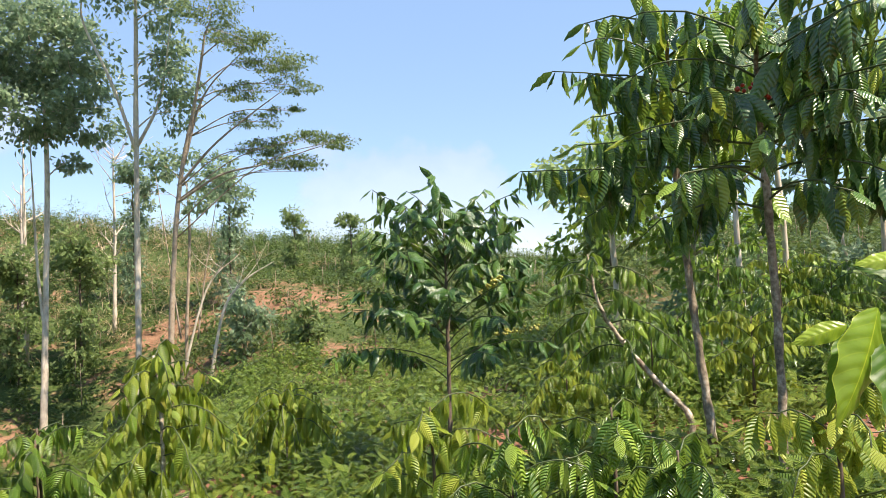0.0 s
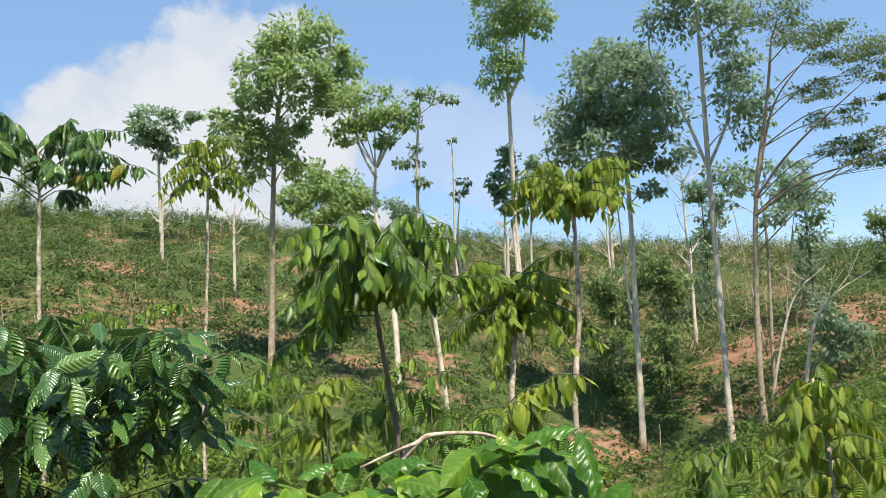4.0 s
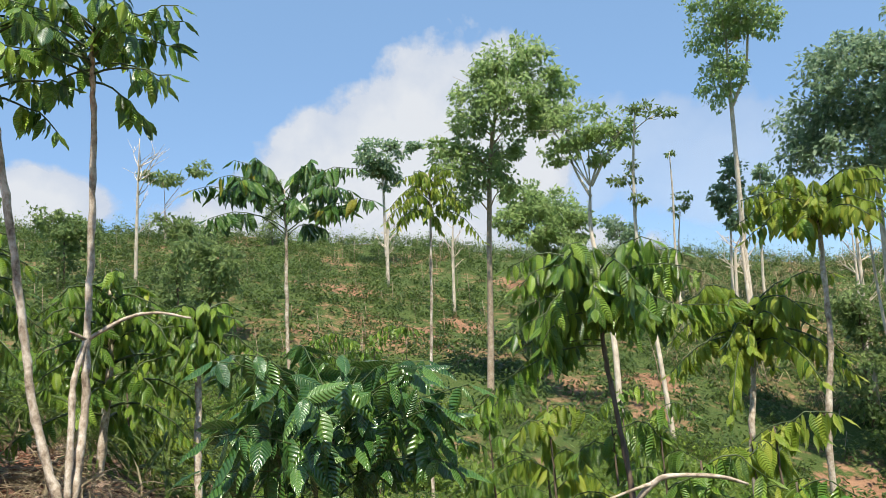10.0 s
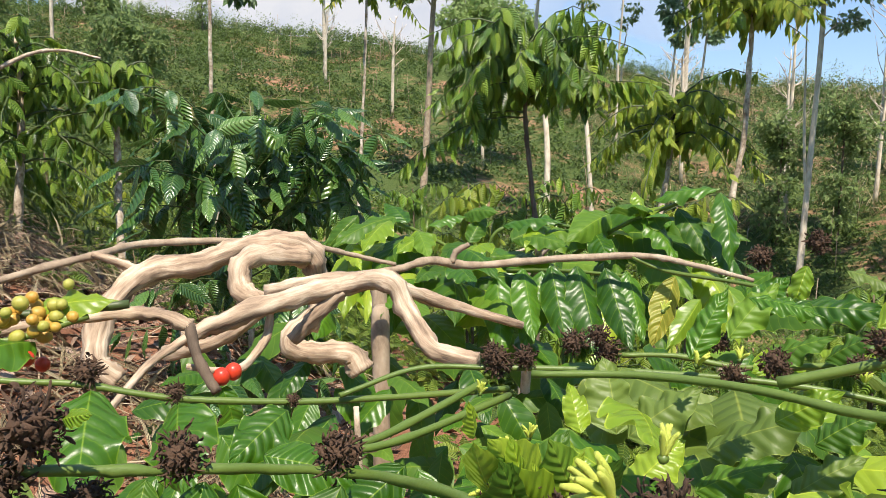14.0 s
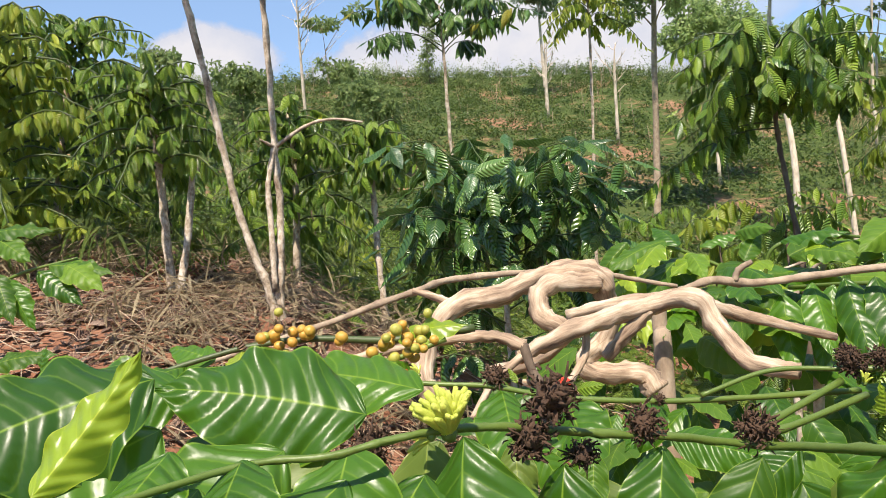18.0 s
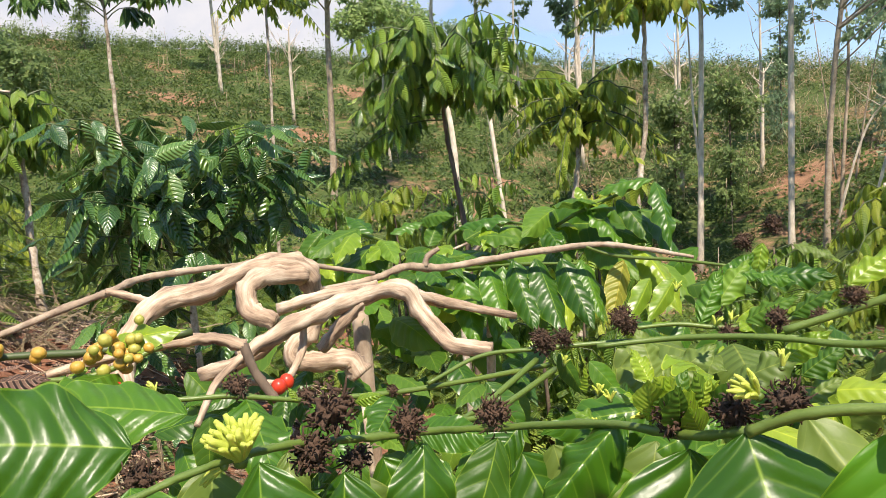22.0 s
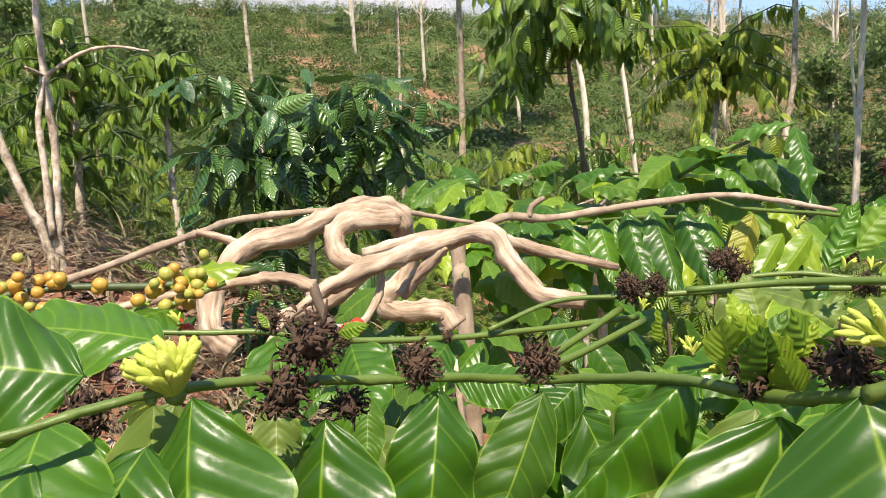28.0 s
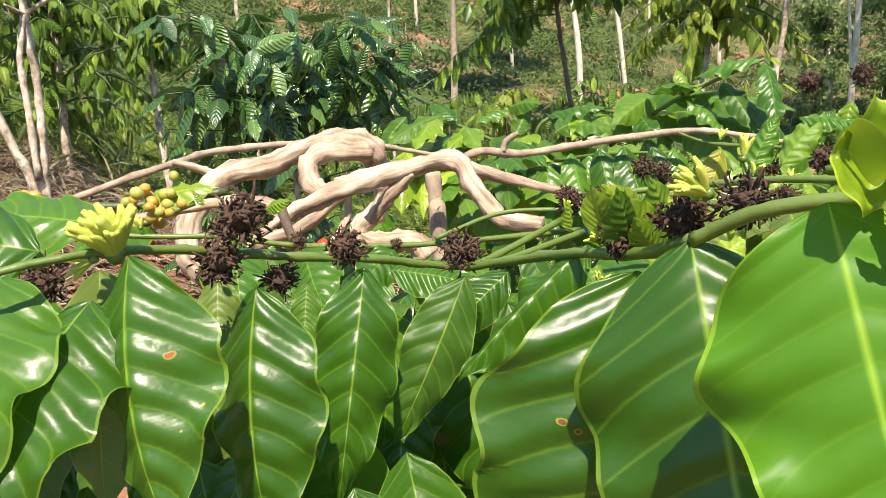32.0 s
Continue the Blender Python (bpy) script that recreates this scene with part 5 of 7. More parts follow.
coffee_tree("tall coffee tree with spotted bark and arching branches", [(5.99, 1.20, 0.18), (6.08, 1.30, 0.91), (6.09, 1.37, 1.60), (6.04, 1.40, 2.20), (5.94, 1.39, 2.79), (5.83, 1.35, 3.23)], 0.036, 22, 0.85, 0.31, (M_LEAF, M_LEAF_DARK, M_LEAF_LIME, M_LEAF_DARK), 0.60, 15, rise=0.35, sag=0.5, bare=0.3, shape=0.85, bark=M_BARK_SPOTTED, picked=260, gap=0.060, down=1.5, loose=0.1)
round_tree = coffee_tree("coffee tree with rounded dark leafy head", [(6.09, 3.62, -0.19), (6.23, 3.70, 0.73), (6.26, 3.72, 1.37), (6.26, 3.72, 1.85)], 0.024, 54, 1.12, 0.24, (M_LEAF_DARK, M_LEAF), 0.42, 16, rise=0.62, sag=0.36, bare=0.42, shape=0.55, bark=M_BARK_DARK, down=0.55, gap=0.045, loose=0.3, picked=260)
coffee_tree("small coffee tree on a slanting stem", [(7.29, 1.77, 0.09), (7.22, 2.20, 0.57), (7.14, 2.53, 1.08), (7.11, 2.63, 1.60)], 0.03, 16, 0.85, 0.21, (M_LEAF, M_LEAF_DARK), 0.55, 17, rise=0.3, sag=0.8)
coffee_tree("young coffee tree with light drooping leaves", [(3.56, 4.34, 0.04), (3.61, 4.42, 0.50), (3.61, 4.50, 0.95)], 0.022, 24, 0.66, 0.19, (M_LEAF_LIME, M_LEAF, M_LEAF_YELLOW), 0.35, 18, rise=0.5, sag=1.1, bare=0.1)
coffee_tree("low young coffee tree with hanging leaves", [(5.61, 5.24, -0.66), (5.67, 5.34, -0.17), (5.71, 5.43, 0.30)], 0.022, 24, 0.75, 0.20, (M_LEAF_LIME, M_LEAF, M_LEAF_YELLOW), 0.6, 19, rise=0.45, sag=1.2, bare=0.1)


def berry_string(root, line, n, size, mat, seed):
    """Berries crowded along a branch."""
    rng = np.random.default_rng(seed)
    way = spline(np.array(line, float) - np.array(root.location), 8)
    s = np.linspace(-0.95, 0.95, 5)
    ball = (np.column_stack([0 * s, 0 * s, s]), list(np.sqrt(1 - s ** 2)))
    bits = []
    for _ in range(n):
        v, f = tube_arrays(*ball, 6)
        bits.append((v * size * rng.uniform(0.8, 1.2) + way[rng.integers(0, len(way))] + rng.normal(0, 1.1, 3) * size, f))
    tagged(part("berries", mesh_of("berries", *joined(bits), mat), root, "berries crowded along the branch"), kind="stuff")


berry_string(cherry_tree, [(5.50, 0.87, 2.61), (5.50, 0.67, 2.63)], 7, 0.016, M_BERRY_R, 1)
berry_string(cherry_tree, [(5.50, 0.67, 2.63), (5.40, 0.42, 2.29)], 6, 0.016, M_BERRY_R, 2)
berry_string(round_tree, [(6.20, 3.13, 0.90), (6.20, 2.67, 0.98)], 46, 0.013, M_BERRY_G, 3)
berry_string(round_tree, [(6.20, 3.30, 1.27), (6.20, 3.11, 1.40)], 34, 0.013, M_BERRY_G, 4)
# bushes behind the right-hand trees; lime leaf colour on some makes them look sunlit
for k, (top, r) in enumerate((((11.95, 2.69, 1.59), 1.3), ((13.12, 2.05, 1.39), 1.3), ((10.80, 2.96, 0.74), 1.0), ((14.23, 1.48, 1.26), 1.4), ((9.11, 1.60, 0.87), 0.9), ((9.65, 3.18, 0.60), 1.0))):
    top = np.array(top)
    foot = np.array([top[0], top[1], float(ground_z(top[0], top[1]))])
    coffee_tree("sunlit yellow-green coffee bush", [foot, (foot + top) / 2, top], 0.02, 26, r, 0.21, ((M_LEAF,), (M_LEAF_LIME,), (M_LEAF,))[k % 3], 0.2, 90 + k, rise=0.5, sag=0.9, lone=0, group="coffee shrubs", bark=M_BARK_DARK, name="coffee_shrub", bare=0.1)
# shrubs of the middle distance
for k, (top, spread) in enumerate(((((-2.49, 10.81, 1.85), 1.2), ((-1.75, 11.45, 1.90), 1.2), ((-2.58, 8.72, 1.50), 0.9), ((0.37, 5.63, 1.15), 0.6), ((1.21, 5.89, 1.10), 0.6), ((0.65, 4.57, 1.10), 0.5), ((-0.06, 7.54, 1.02), 0.8), ((1.63, 4.72, 1.04), 0.7), ((0.90, 3.68, 1.03), 0.5), ((-1.49, 9.92, 1.77), 1.1), ((0.35, 6.00, 1.12), 0.6), ((1.50, 4.76, 1.00), 0.7), ((1.27, 3.55, 0.94), 0.5), ((2.70, 4.36, 0.61), 0.6), ((1.30, 7.91, 1.09), 0.6), ((3.68, 2.06, 0.75), 0.7), ((3.05, 1.20, 0.83), 0.6), ((3.62, 0.98, 0.84), 0.6), ((3.13, 0.52, 0.80), 0.5), ((3.48, 0.03, 0.98), 0.6),) +
           (((2.61, 4.20, 0.57), 0.6), ((8.80, 2.64, 0.88), 1.0), ((10.10, 1.81, 1.07), 1.2), ((8.38, 3.53, 0.38), 0.9), ((-5.08, 6.96, 1.95), 1.0), ((-3.99, 8.20, 1.65), 1.0), ((-6.59, 8.18, 1.82), 1.2), ((-3.78, 8.71, 1.23), 0.9), ((-4.89, 8.14, 1.86), 1.1), ((-8.50, 8.44, 2.49), 1.4), ((-7.01, 5.66, 2.11), 1.2), ((-4.79, 3.67, 1.55), 1.0),))):
    top = np.array(top)
    foot = np.array([top[0] + 0.05, top[1], float(ground_z(top[0], top[1]))])
    if top[2] - foot[2] < 0.35:
        top[2] = foot[2] + 0.35
    coffee_tree("coffee shrub with hanging green leaves", [foot, (foot + top) / 2, top], 0.014, 16, spread, 0.19, ((M_FOL_MASS,), (M_FOL_LIME,))[k % 4 == 3], 0.25, 100 + k, rise=0.5, sag=1.0, lone=0, group="coffee shrubs", bark=M_BARK_DARK, name="coffee_shrub", bare=0.1)

# ---- the flowering branch close to the camera ----
def near_leaf(parent, base, tip, width, mat, up=(0, -1, 0.35), droop=0.5, fold=0.3, ruffle=0.022, quilt=0.010, veins=8, seed=0, label="", twist=0.0, stalk=True, name="leaf", nv=34, nu=14):
    """A large quilted blade between two points."""
    if nv > 20:                             # enough cells to hold the side veins
        nv = 76 if nv > 30 else 50
    P, F, uv = leaf_arrays(nv, nu, width, droop, fold * (1.35 if nv > 20 else 1.0), ruffle * (1.35 if nv > 20 else 0.8), quilt * 3.3 if nv > 20 else 0.0, 8, twist, seed)
    chord = P[-(nu // 2) - 1] - P[nu // 2]
    chord[0] = 0
    ln = np.linalg.norm(chord)
    want = Vector(tip) - Vector(base)
    y = want.normalized()
    x = y.cross(Vector(up)).normalized()
    z = x.cross(y)
    turn = Matrix((x, y, z)).transposed()
    cy, cz = chord[1] / ln, chord[2] / ln
    local = Matrix(((1, 0, 0), (0, cy, cz), (0, -cz, cy)))
    m = (turn @ local).to_4x4() @ Matrix.Scale(want.length / ln, 4)
    m.translation = Vector(base)
    ob = new(name, mesh_of(name, P, F, mat, uv))
    ob.parent = parent
    ob.matrix_basis = parent.matrix_basis.inverted() @ m
    if label:
        tagged(ob, label)
    return ob


def twig_part(parent, pts, radii, mat, name="twig", sides=9, rough=0.05, seed=0, n=8, knots=0, label=""):
    o = np.array(parent.location)
    if mat.name == "green_twig" and not knots:
        knots = 9                           # leaf nodes
    return part(name, tube(name, spline(np.array(pts, float) - o, n), radii, mat, sides, rough, seed, knots), parent, label)


def withered(parent, at, size, seed, squash=1.0):
    """A clump of dried, curled blossoms."""
    rng = np.random.default_rng(seed)
    bits = []
    n = 240
    d = rng.normal(0, 1, (n, 3))
    d /= np.linalg.norm(d, axis=1)[:, None]
    p = d * (1, 1, squash) * size * rng.uniform(0.25, 0.8, (n, 1))
    for j in range(3):                      # shrivelled straps, curled differently
        q = slice(j, n, 3)
        strap = leaf_arrays(4, 2, 0.20 + 0.06 * j, 1.6 + 0.7 * j, 0.9, 0.05, seed=seed + j)
        V, F, _ = scatter_blades(p[q], d[q] * 0.6 + rng.normal(0, 0.7, p[q].shape), rng.normal(0, 1, p[q].shape), size * rng.uniform(0.25, 0.55, len(p[q])), strap)
        bits.append((V, F.tolist()))
    for k in range(26):
        e = rng.normal(0, 1, 3)
        e /= np.linalg.norm(e)
        bits.append(tube_arrays(spline([e * size * 0.3, e * size * 0.7, e * size * rng.uniform(0.8, 1.05) + rng.normal(0, 0.15, 3) * size], 2), [size * 0.035, size * 0.05, size * 0.02], 4, 0.4, k))
    core = tube_arrays(spline([(-size * 0.3, 0, -size * 0.25), (0, 0, 0), (size * 0.3, 0, size * 0.25)], 3), [size * 0.25, size * 0.55, size * 0.25], 8, 0.25, seed)
    ob = part("withered_blossom", mesh_of("withered_blossom", *joined(bits + [core]), M_BROWN), parent)
    ob.location = Vector(at) - Vector(parent.location)
    return ob


def bud_arrays(length, r):
    s = np.linspace(0, 1, 8)
    return tube_arrays(np.column_stack([0 * s, s * length, 0.08 * length * np.sin(s * 3)]), list(r * (0.35 + 0.65 * np.sin(np.pi * np.clip(s * 0.85 + 0.12, 0, 1)) ** 0.8)), 7)


BUD = mesh_of("flower_bud", *bud_arrays(1.0, 0.118), M_FLOWER)


def blossom(parent, at, size, seed, n=26, axis=(0, -0.2, 1.0), open_=0.9):
    """A tuft of pale green-yellow buds round a node."""
    rng = np.random.default_rng(seed)
    root = part("blossom", mesh_of("blossom", *tube_arrays([(-0.15 * size, 0, 0), (0.0, 0, 0.05 * size), (0.15 * size, 0, 0)], [0.12 * size, 0.2 * size, 0.12 * size], 7), M_TWIG), parent, "tuft of pale green-yellow coffee flower buds")
    root.location = Vector(at) - Vector(parent.location)
    ax = Vector(axis).normalized()
    for k in range(n):
        d = Vector(rng.normal(0, 1, 3)).normalized()
        way = (d * open_ + ax).normalized()
        b = new("flower_bud", BUD)
        b.parent = root
        b.matrix_basis = frame_of(way * size * 0.12, way, (0.2, 0.3, 1), size * rng.uniform(0.7, 1.05))
    return root


near = thing("coffee_branch", (-0.090, 0.334, 1.270), "flowering coffee branch with glossy hanging leaves and withered blossoms", "branch")
twig_part(near, [(-0.254, 0.169, 1.303), (-0.227, 0.214, 1.300), (-0.201, 0.228, 1.298), (-0.182, 0.242, 1.299), (-0.163, 0.258, 1.298), (-0.143, 0.282, 1.291), (-0.122, 0.303, 1.282), (-0.098, 0.318, 1.275), (-0.074, 0.335, 1.268), (-0.031, 0.364, 1.253), (0.011, 0.307, 1.271), (0.030, 0.250, 1.284), (0.041, 0.218, 1.296)], [0.0013, 0.0016, 0.0020, 0.0022, 0.0022], M_TWIG, rough=0.12, seed=1, n=10, knots=14)
withered(near, (-0.123, 0.296, 1.300), 0.0150, 1)
withered(near, (-0.133, 0.289, 1.283), 0.0125, 2)
withered(near, (-0.114, 0.312, 1.268), 0.0100, 3, 0.7)
withered(near, (-0.086, 0.326, 1.277), 0.0115, 4)
withered(near, (-0.032, 0.366, 1.261), 0.0130, 5)
withered(near, (-0.210, 0.292, 1.279), 0.0120, 6)
withered(near, (0.031, 0.258, 1.290), 0.0080, 7)
blossom(near, (-0.161, 0.259, 1.295), 0.0185, 8, 60, (-0.12, -0.25, 1.0), 0.62)
blossom(near, (-0.167, 0.254, 1.296), 0.0100, 9, 7, (-0.9, 0.0, -0.4), 0.5)
blossom(near, (0.024, 0.283, 1.281), 0.0070, 10, 9, (-0.2, -0.2, 1.0))
# hanging leaves
near_leaf(near, (-0.176, 0.275, 1.287), (-0.180, 0.250, 1.192), 0.48, M_LEAF_BACK, (-0.1, -1, 0.1), 0.25, 0.2, quilt=-0.008, seed=1, label="leaf with its dull yellow-green underside showing")
near_leaf(near, (-0.153, 0.252, 1.297), (-0.140, 0.220, 1.198), 0.50, M_LEAF_RUST, (-0.30, -1, 0.2), 0.85, 0.55, 0.03, 0.008, seed=2, label="glossy leaf with a small brown rust spot")
near_leaf(near, (-0.120, 0.293, 1.270), (-0.118, 0.262, 1.162), 0.46, M_LEAF_NEAR, (-0.3, -1, 0.2), 0.85, 0.5, 0.026, 0.007, seed=3)
near_leaf(near, (-0.078, 0.328, 1.266), (-0.098, 0.298, 1.160), 0.36, M_LEAF_NEAR, (0.15, -1, 0.25), 0.85, 0.45, 0.03, 0.009, seed=4)
near_leaf(near, (-0.031, 0.362, 1.248), (-0.074, 0.338, 1.168), 0.36, M_LEAF_SAP, (0.1, -1, 0.2), 0.85, 0.3, 0.02, 0.008, seed=5)
near_leaf(near, (0.022, 0.300, 1.276), (-0.038, 0.292, 1.220), 0.36, M_LEAF_NEAR, (-0.1, -0.6, 0.9), 0.4, 0.9, 0.05, 0.006, seed=6)
near_leaf(near, (0.031, 0.248, 1.278), (-0.012, 0.236, 1.130), 0.60, M_LEAF_TORN, (0.22, -1, 0.2), 0.85, 0.3, 0.024, 0.011, 9, seed=7, label="large glossy leaf with a small torn hole")
near_leaf(near, (0.040, 0.218, 1.296), (0.049, 0.172, 1.168), 0.62, M_LEAF_NEAR, (-0.30, -1, 0.35), 0.85, 0.35, 0.028, 0.011, 9, seed=8)
near_leaf(near, (-0.148, 0.330, 1.269), (-0.146, 0.301, 1.218), 0.36, M_LEAF_BACK, (0.2, -1, 0.1), 0.2, 0.3, seed=9)
near_leaf(near, (-0.114, 0.366, 1.250), (-0.116, 0.343, 1.215), 0.4, M_LEAF_SAP, (0.1, -1, 0.4), 0.3, 0.3, seed=10)
near_leaf(near, (-0.074, 0.411, 1.241), (-0.019, 0.409, 1.227), 0.5, M_LEAF_NEAR, (0, -0.8, 1), 0.4, 0.3, seed=11)
near_leaf(near, (-0.005, 0.411, 1.235), (-0.054, 0.379, 1.202), 0.42, M_LEAF_NEAR, (0, -1, 0.5), 0.3, 0.4, seed=12)
near_leaf(near, (0.076, 0.233, 1.293), (0.098, 0.174, 1.230), 0.4, M_LEAF_BACK, (-0.2, -1, 0.2), 0.3, 0.25, quilt=-0.008, seed=22)
near_leaf(near, (-0.177, 0.296, 1.280), (-0.195, 0.269, 1.237), 0.5, M_LEAF_BACK, (0.2, -1, 0.1), 0.3, 0.3, quilt=-0.008, seed=23)
near_leaf(near, (-0.233, 0.295, 1.276), (-0.243, 0.229, 1.227), 0.46, M_LEAF_BACK, (0.3, -1, 0.1), 0.2, 0.3, quilt=-0.008, seed=24)
for k, (b, t) in enumerate((((-0.253, 0.335, 1.226), (-0.231, 0.278, 1.162)), ((-0.245, 0.359, 1.213), (-0.232, 0.301, 1.156)), ((-0.269, 0.341, 1.237), (-0.260, 0.291, 1.173)), ((-0.200, 0.390, 1.201), (-0.198, 0.336, 1.140)), ((-0.131, 0.418, 1.185), (-0.138, 0.352, 1.126)), ((-0.070, 0.425, 1.178), (-0.077, 0.360, 1.118)))):
    near_leaf(near, b, t, 0.5, (M_LEAF_BACK, M_LEAF_NEAR)[k % 2], (0.2 * (-1) ** k, -1, 0.4), 0.4, 0.3, 0.03, 0.008, 8, seed=26 + k)
for k in range(16):                         # further leaves hanging behind the front row
    rr = np.random.default_rng(2600 + k)
    x = -0.21 + 0.022 * k
    b = Vector((x + rr.uniform(-0.006, 0.006), 0.430 + rr.uniform(-0.02, 0.03) - 0.25 * abs(x + 0.05), 1.215 + rr.uniform(-0.015, 0.006)))
    t = b + Vector((rr.uniform(-0.35, 0.35), rr.uniform(-0.35, -0.1), -1.0)).normalized() * rr.uniform(0.10, 0.125)
    near_leaf(near, b, t, rr.uniform(0.42, 0.52), (M_LEAF_NEAR, M_LEAF_BACK, M_LEAF_NEAR)[k % 3], (rr.uniform(-0.4, 0.4), -1, 0.5), 0.4, 0.3, 0.03, 0.008, 8, seed=2650 + k, nv=24, nu=10)
# leaves at the branch's other end
near_leaf(near, (-0.205, 0.258, 1.291), (-0.190, 0.170, 1.231), 0.52, M_LEAF_NEAR, (-0.05, -1, 0.6), 0.45, 0.25, 0.04, 0.006, seed=13)
near_leaf(near, (-0.300, 0.262, 1.322), (-0.372, 0.190, 1.300), 0.62, M_LEAF_NEAR, (0.25, -0.8, 0.75), 0.5, 0.3, 0.04, 0.010, seed=14)
near_leaf(near, (-0.281, 0.168, 1.306), (-0.257, 0.202, 1.348), 0.34, M_LEAF_YOUNG, (0.5, -1, 0.5), -0.4, 0.7, 0.05, 0.006, seed=15, label="curled yellow-green young leaf")
near_leaf(near, (-0.197, 0.340, 1.292), (-0.301, 0.362, 1.298), 0.42, M_LEAF_NEAR, (0.1, -0.5, 1), 0.4, 0.2, 0.02, seed=16)
near_leaf(near, (-0.216, 0.306, 1.290), (-0.318, 0.282, 1.312), 0.60, M_LEAF_NEAR, (0.10, -0.75, 0.75), 0.45, 0.25, 0.04, 0.012, seed=25)
near_leaf(near, (-0.229, 0.214, 1.302), (-0.211, 0.147, 1.277), 0.5, M_LEAF_NEAR, (0.1, -1, 0.5), 0.3, 0.3, seed=19)
near_leaf(near, (-0.256, 0.209, 1.307), (-0.251, 0.148, 1.286), 0.5, M_LEAF_NEAR, (0.1, -1, 0.5), 0.3, 0.3, seed=20)
near_leaf(near, (-0.213, 0.290, 1.275), (-0.198, 0.224, 1.215), 0.44, M_LEAF_NEAR, (0.2, -1, 0.4), 0.3, 0.3, 0.05, seed=21)
for k, (b, t, mat) in enumerate((((-0.238, 0.262, 1.288), (-0.300, 0.172, 1.240), M_LEAF_NEAR), ((-0.200, 0.240, 1.284), (-0.240, 0.165, 1.232), M_LEAF_NEAR), ((-0.300, 0.262, 1.298), (-0.372, 0.160, 1.250), M_LEAF_NEAR), ((-0.172, 0.256, 1.280), (-0.190, 0.180, 1.220), M_LEAF_NEAR), ((-0.262, 0.320, 1.275), (-0.345, 0.270, 1.235), M_LEAF_NEAR), ((-0.335, 0.330, 1.300), (-0.440, 0.290, 1.275), M_LEAF_NEAR), ((-0.250, 0.215, 1.290), (-0.262, 0.140, 1.240), M_LEAF_SAP), ((-0.215, 0.300, 1.262), (-0.262, 0.228, 1.200), M_LEAF_BACK))):
    near_leaf(near, b, t, 0.56, mat, (0.15 * (-1) ** k, -0.9, 0.6), 0.7, 0.3, 0.04, 0.009, 8, seed=2700 + k)
# fresh green shoots beside the buds
for k in range(12):
    rr = np.random.default_rng(1700 + k)
    c = Vector((0.036, 0.267, 1.285)) + Vector((rr.uniform(-0.013, 0.013), rr.uniform(-0.012, 0.012), rr.uniform(-0.006, 0.003)))
    near_leaf(near, c, c + Vector((rr.uniform(-0.018, 0.016), rr.uniform(-0.016, 0.006), 0.017 + rr.uniform(0, 0.009))), 0.55, (M_LEAF_YOUNG, M_LEAF_SAP)[k % 2], (rr.uniform(-0.6, 0.6), -1, 0.3), 0.5, 0.5, 0.03, 0.0, 6, seed=1750 + k, nv=14, nu=6)

# the upright shoot at the right with a curled young leaf
shoot = thing("coffee_shoot", (0.120, 0.223, 1.285), "coffee shoot with large near leaves, buds and a curled young leaf", "branch")
twig_part(shoot, [(0.041, 0.218, 1.296), (0.055, 0.202, 1.307), (0.073, 0.186, 1.312), (0.089, 0.166, 1.314), (0.104, 0.144, 1.311)], [0.0024, 0.0022, 0.0020], M_TWIG, seed=4)
near_leaf(shoot, (0.050, 0.153, 1.319), (0.058, 0.118, 1.232), 0.72, M_LEAF_BROAD, (-0.30, -1, 0.35), 0.3, 0.2, 0.045, 0.006, 8, seed=31, nv=44, nu=22, label="broad sunlit leaf with a wavy margin")
near_leaf(shoot, (0.158, 0.190, 1.330), (0.092, 0.200, 1.350), 0.5, M_LEAF_NEAR, (0.0, -0.75, 0.8), 0.5, 0.3, 0.03, seed=32)
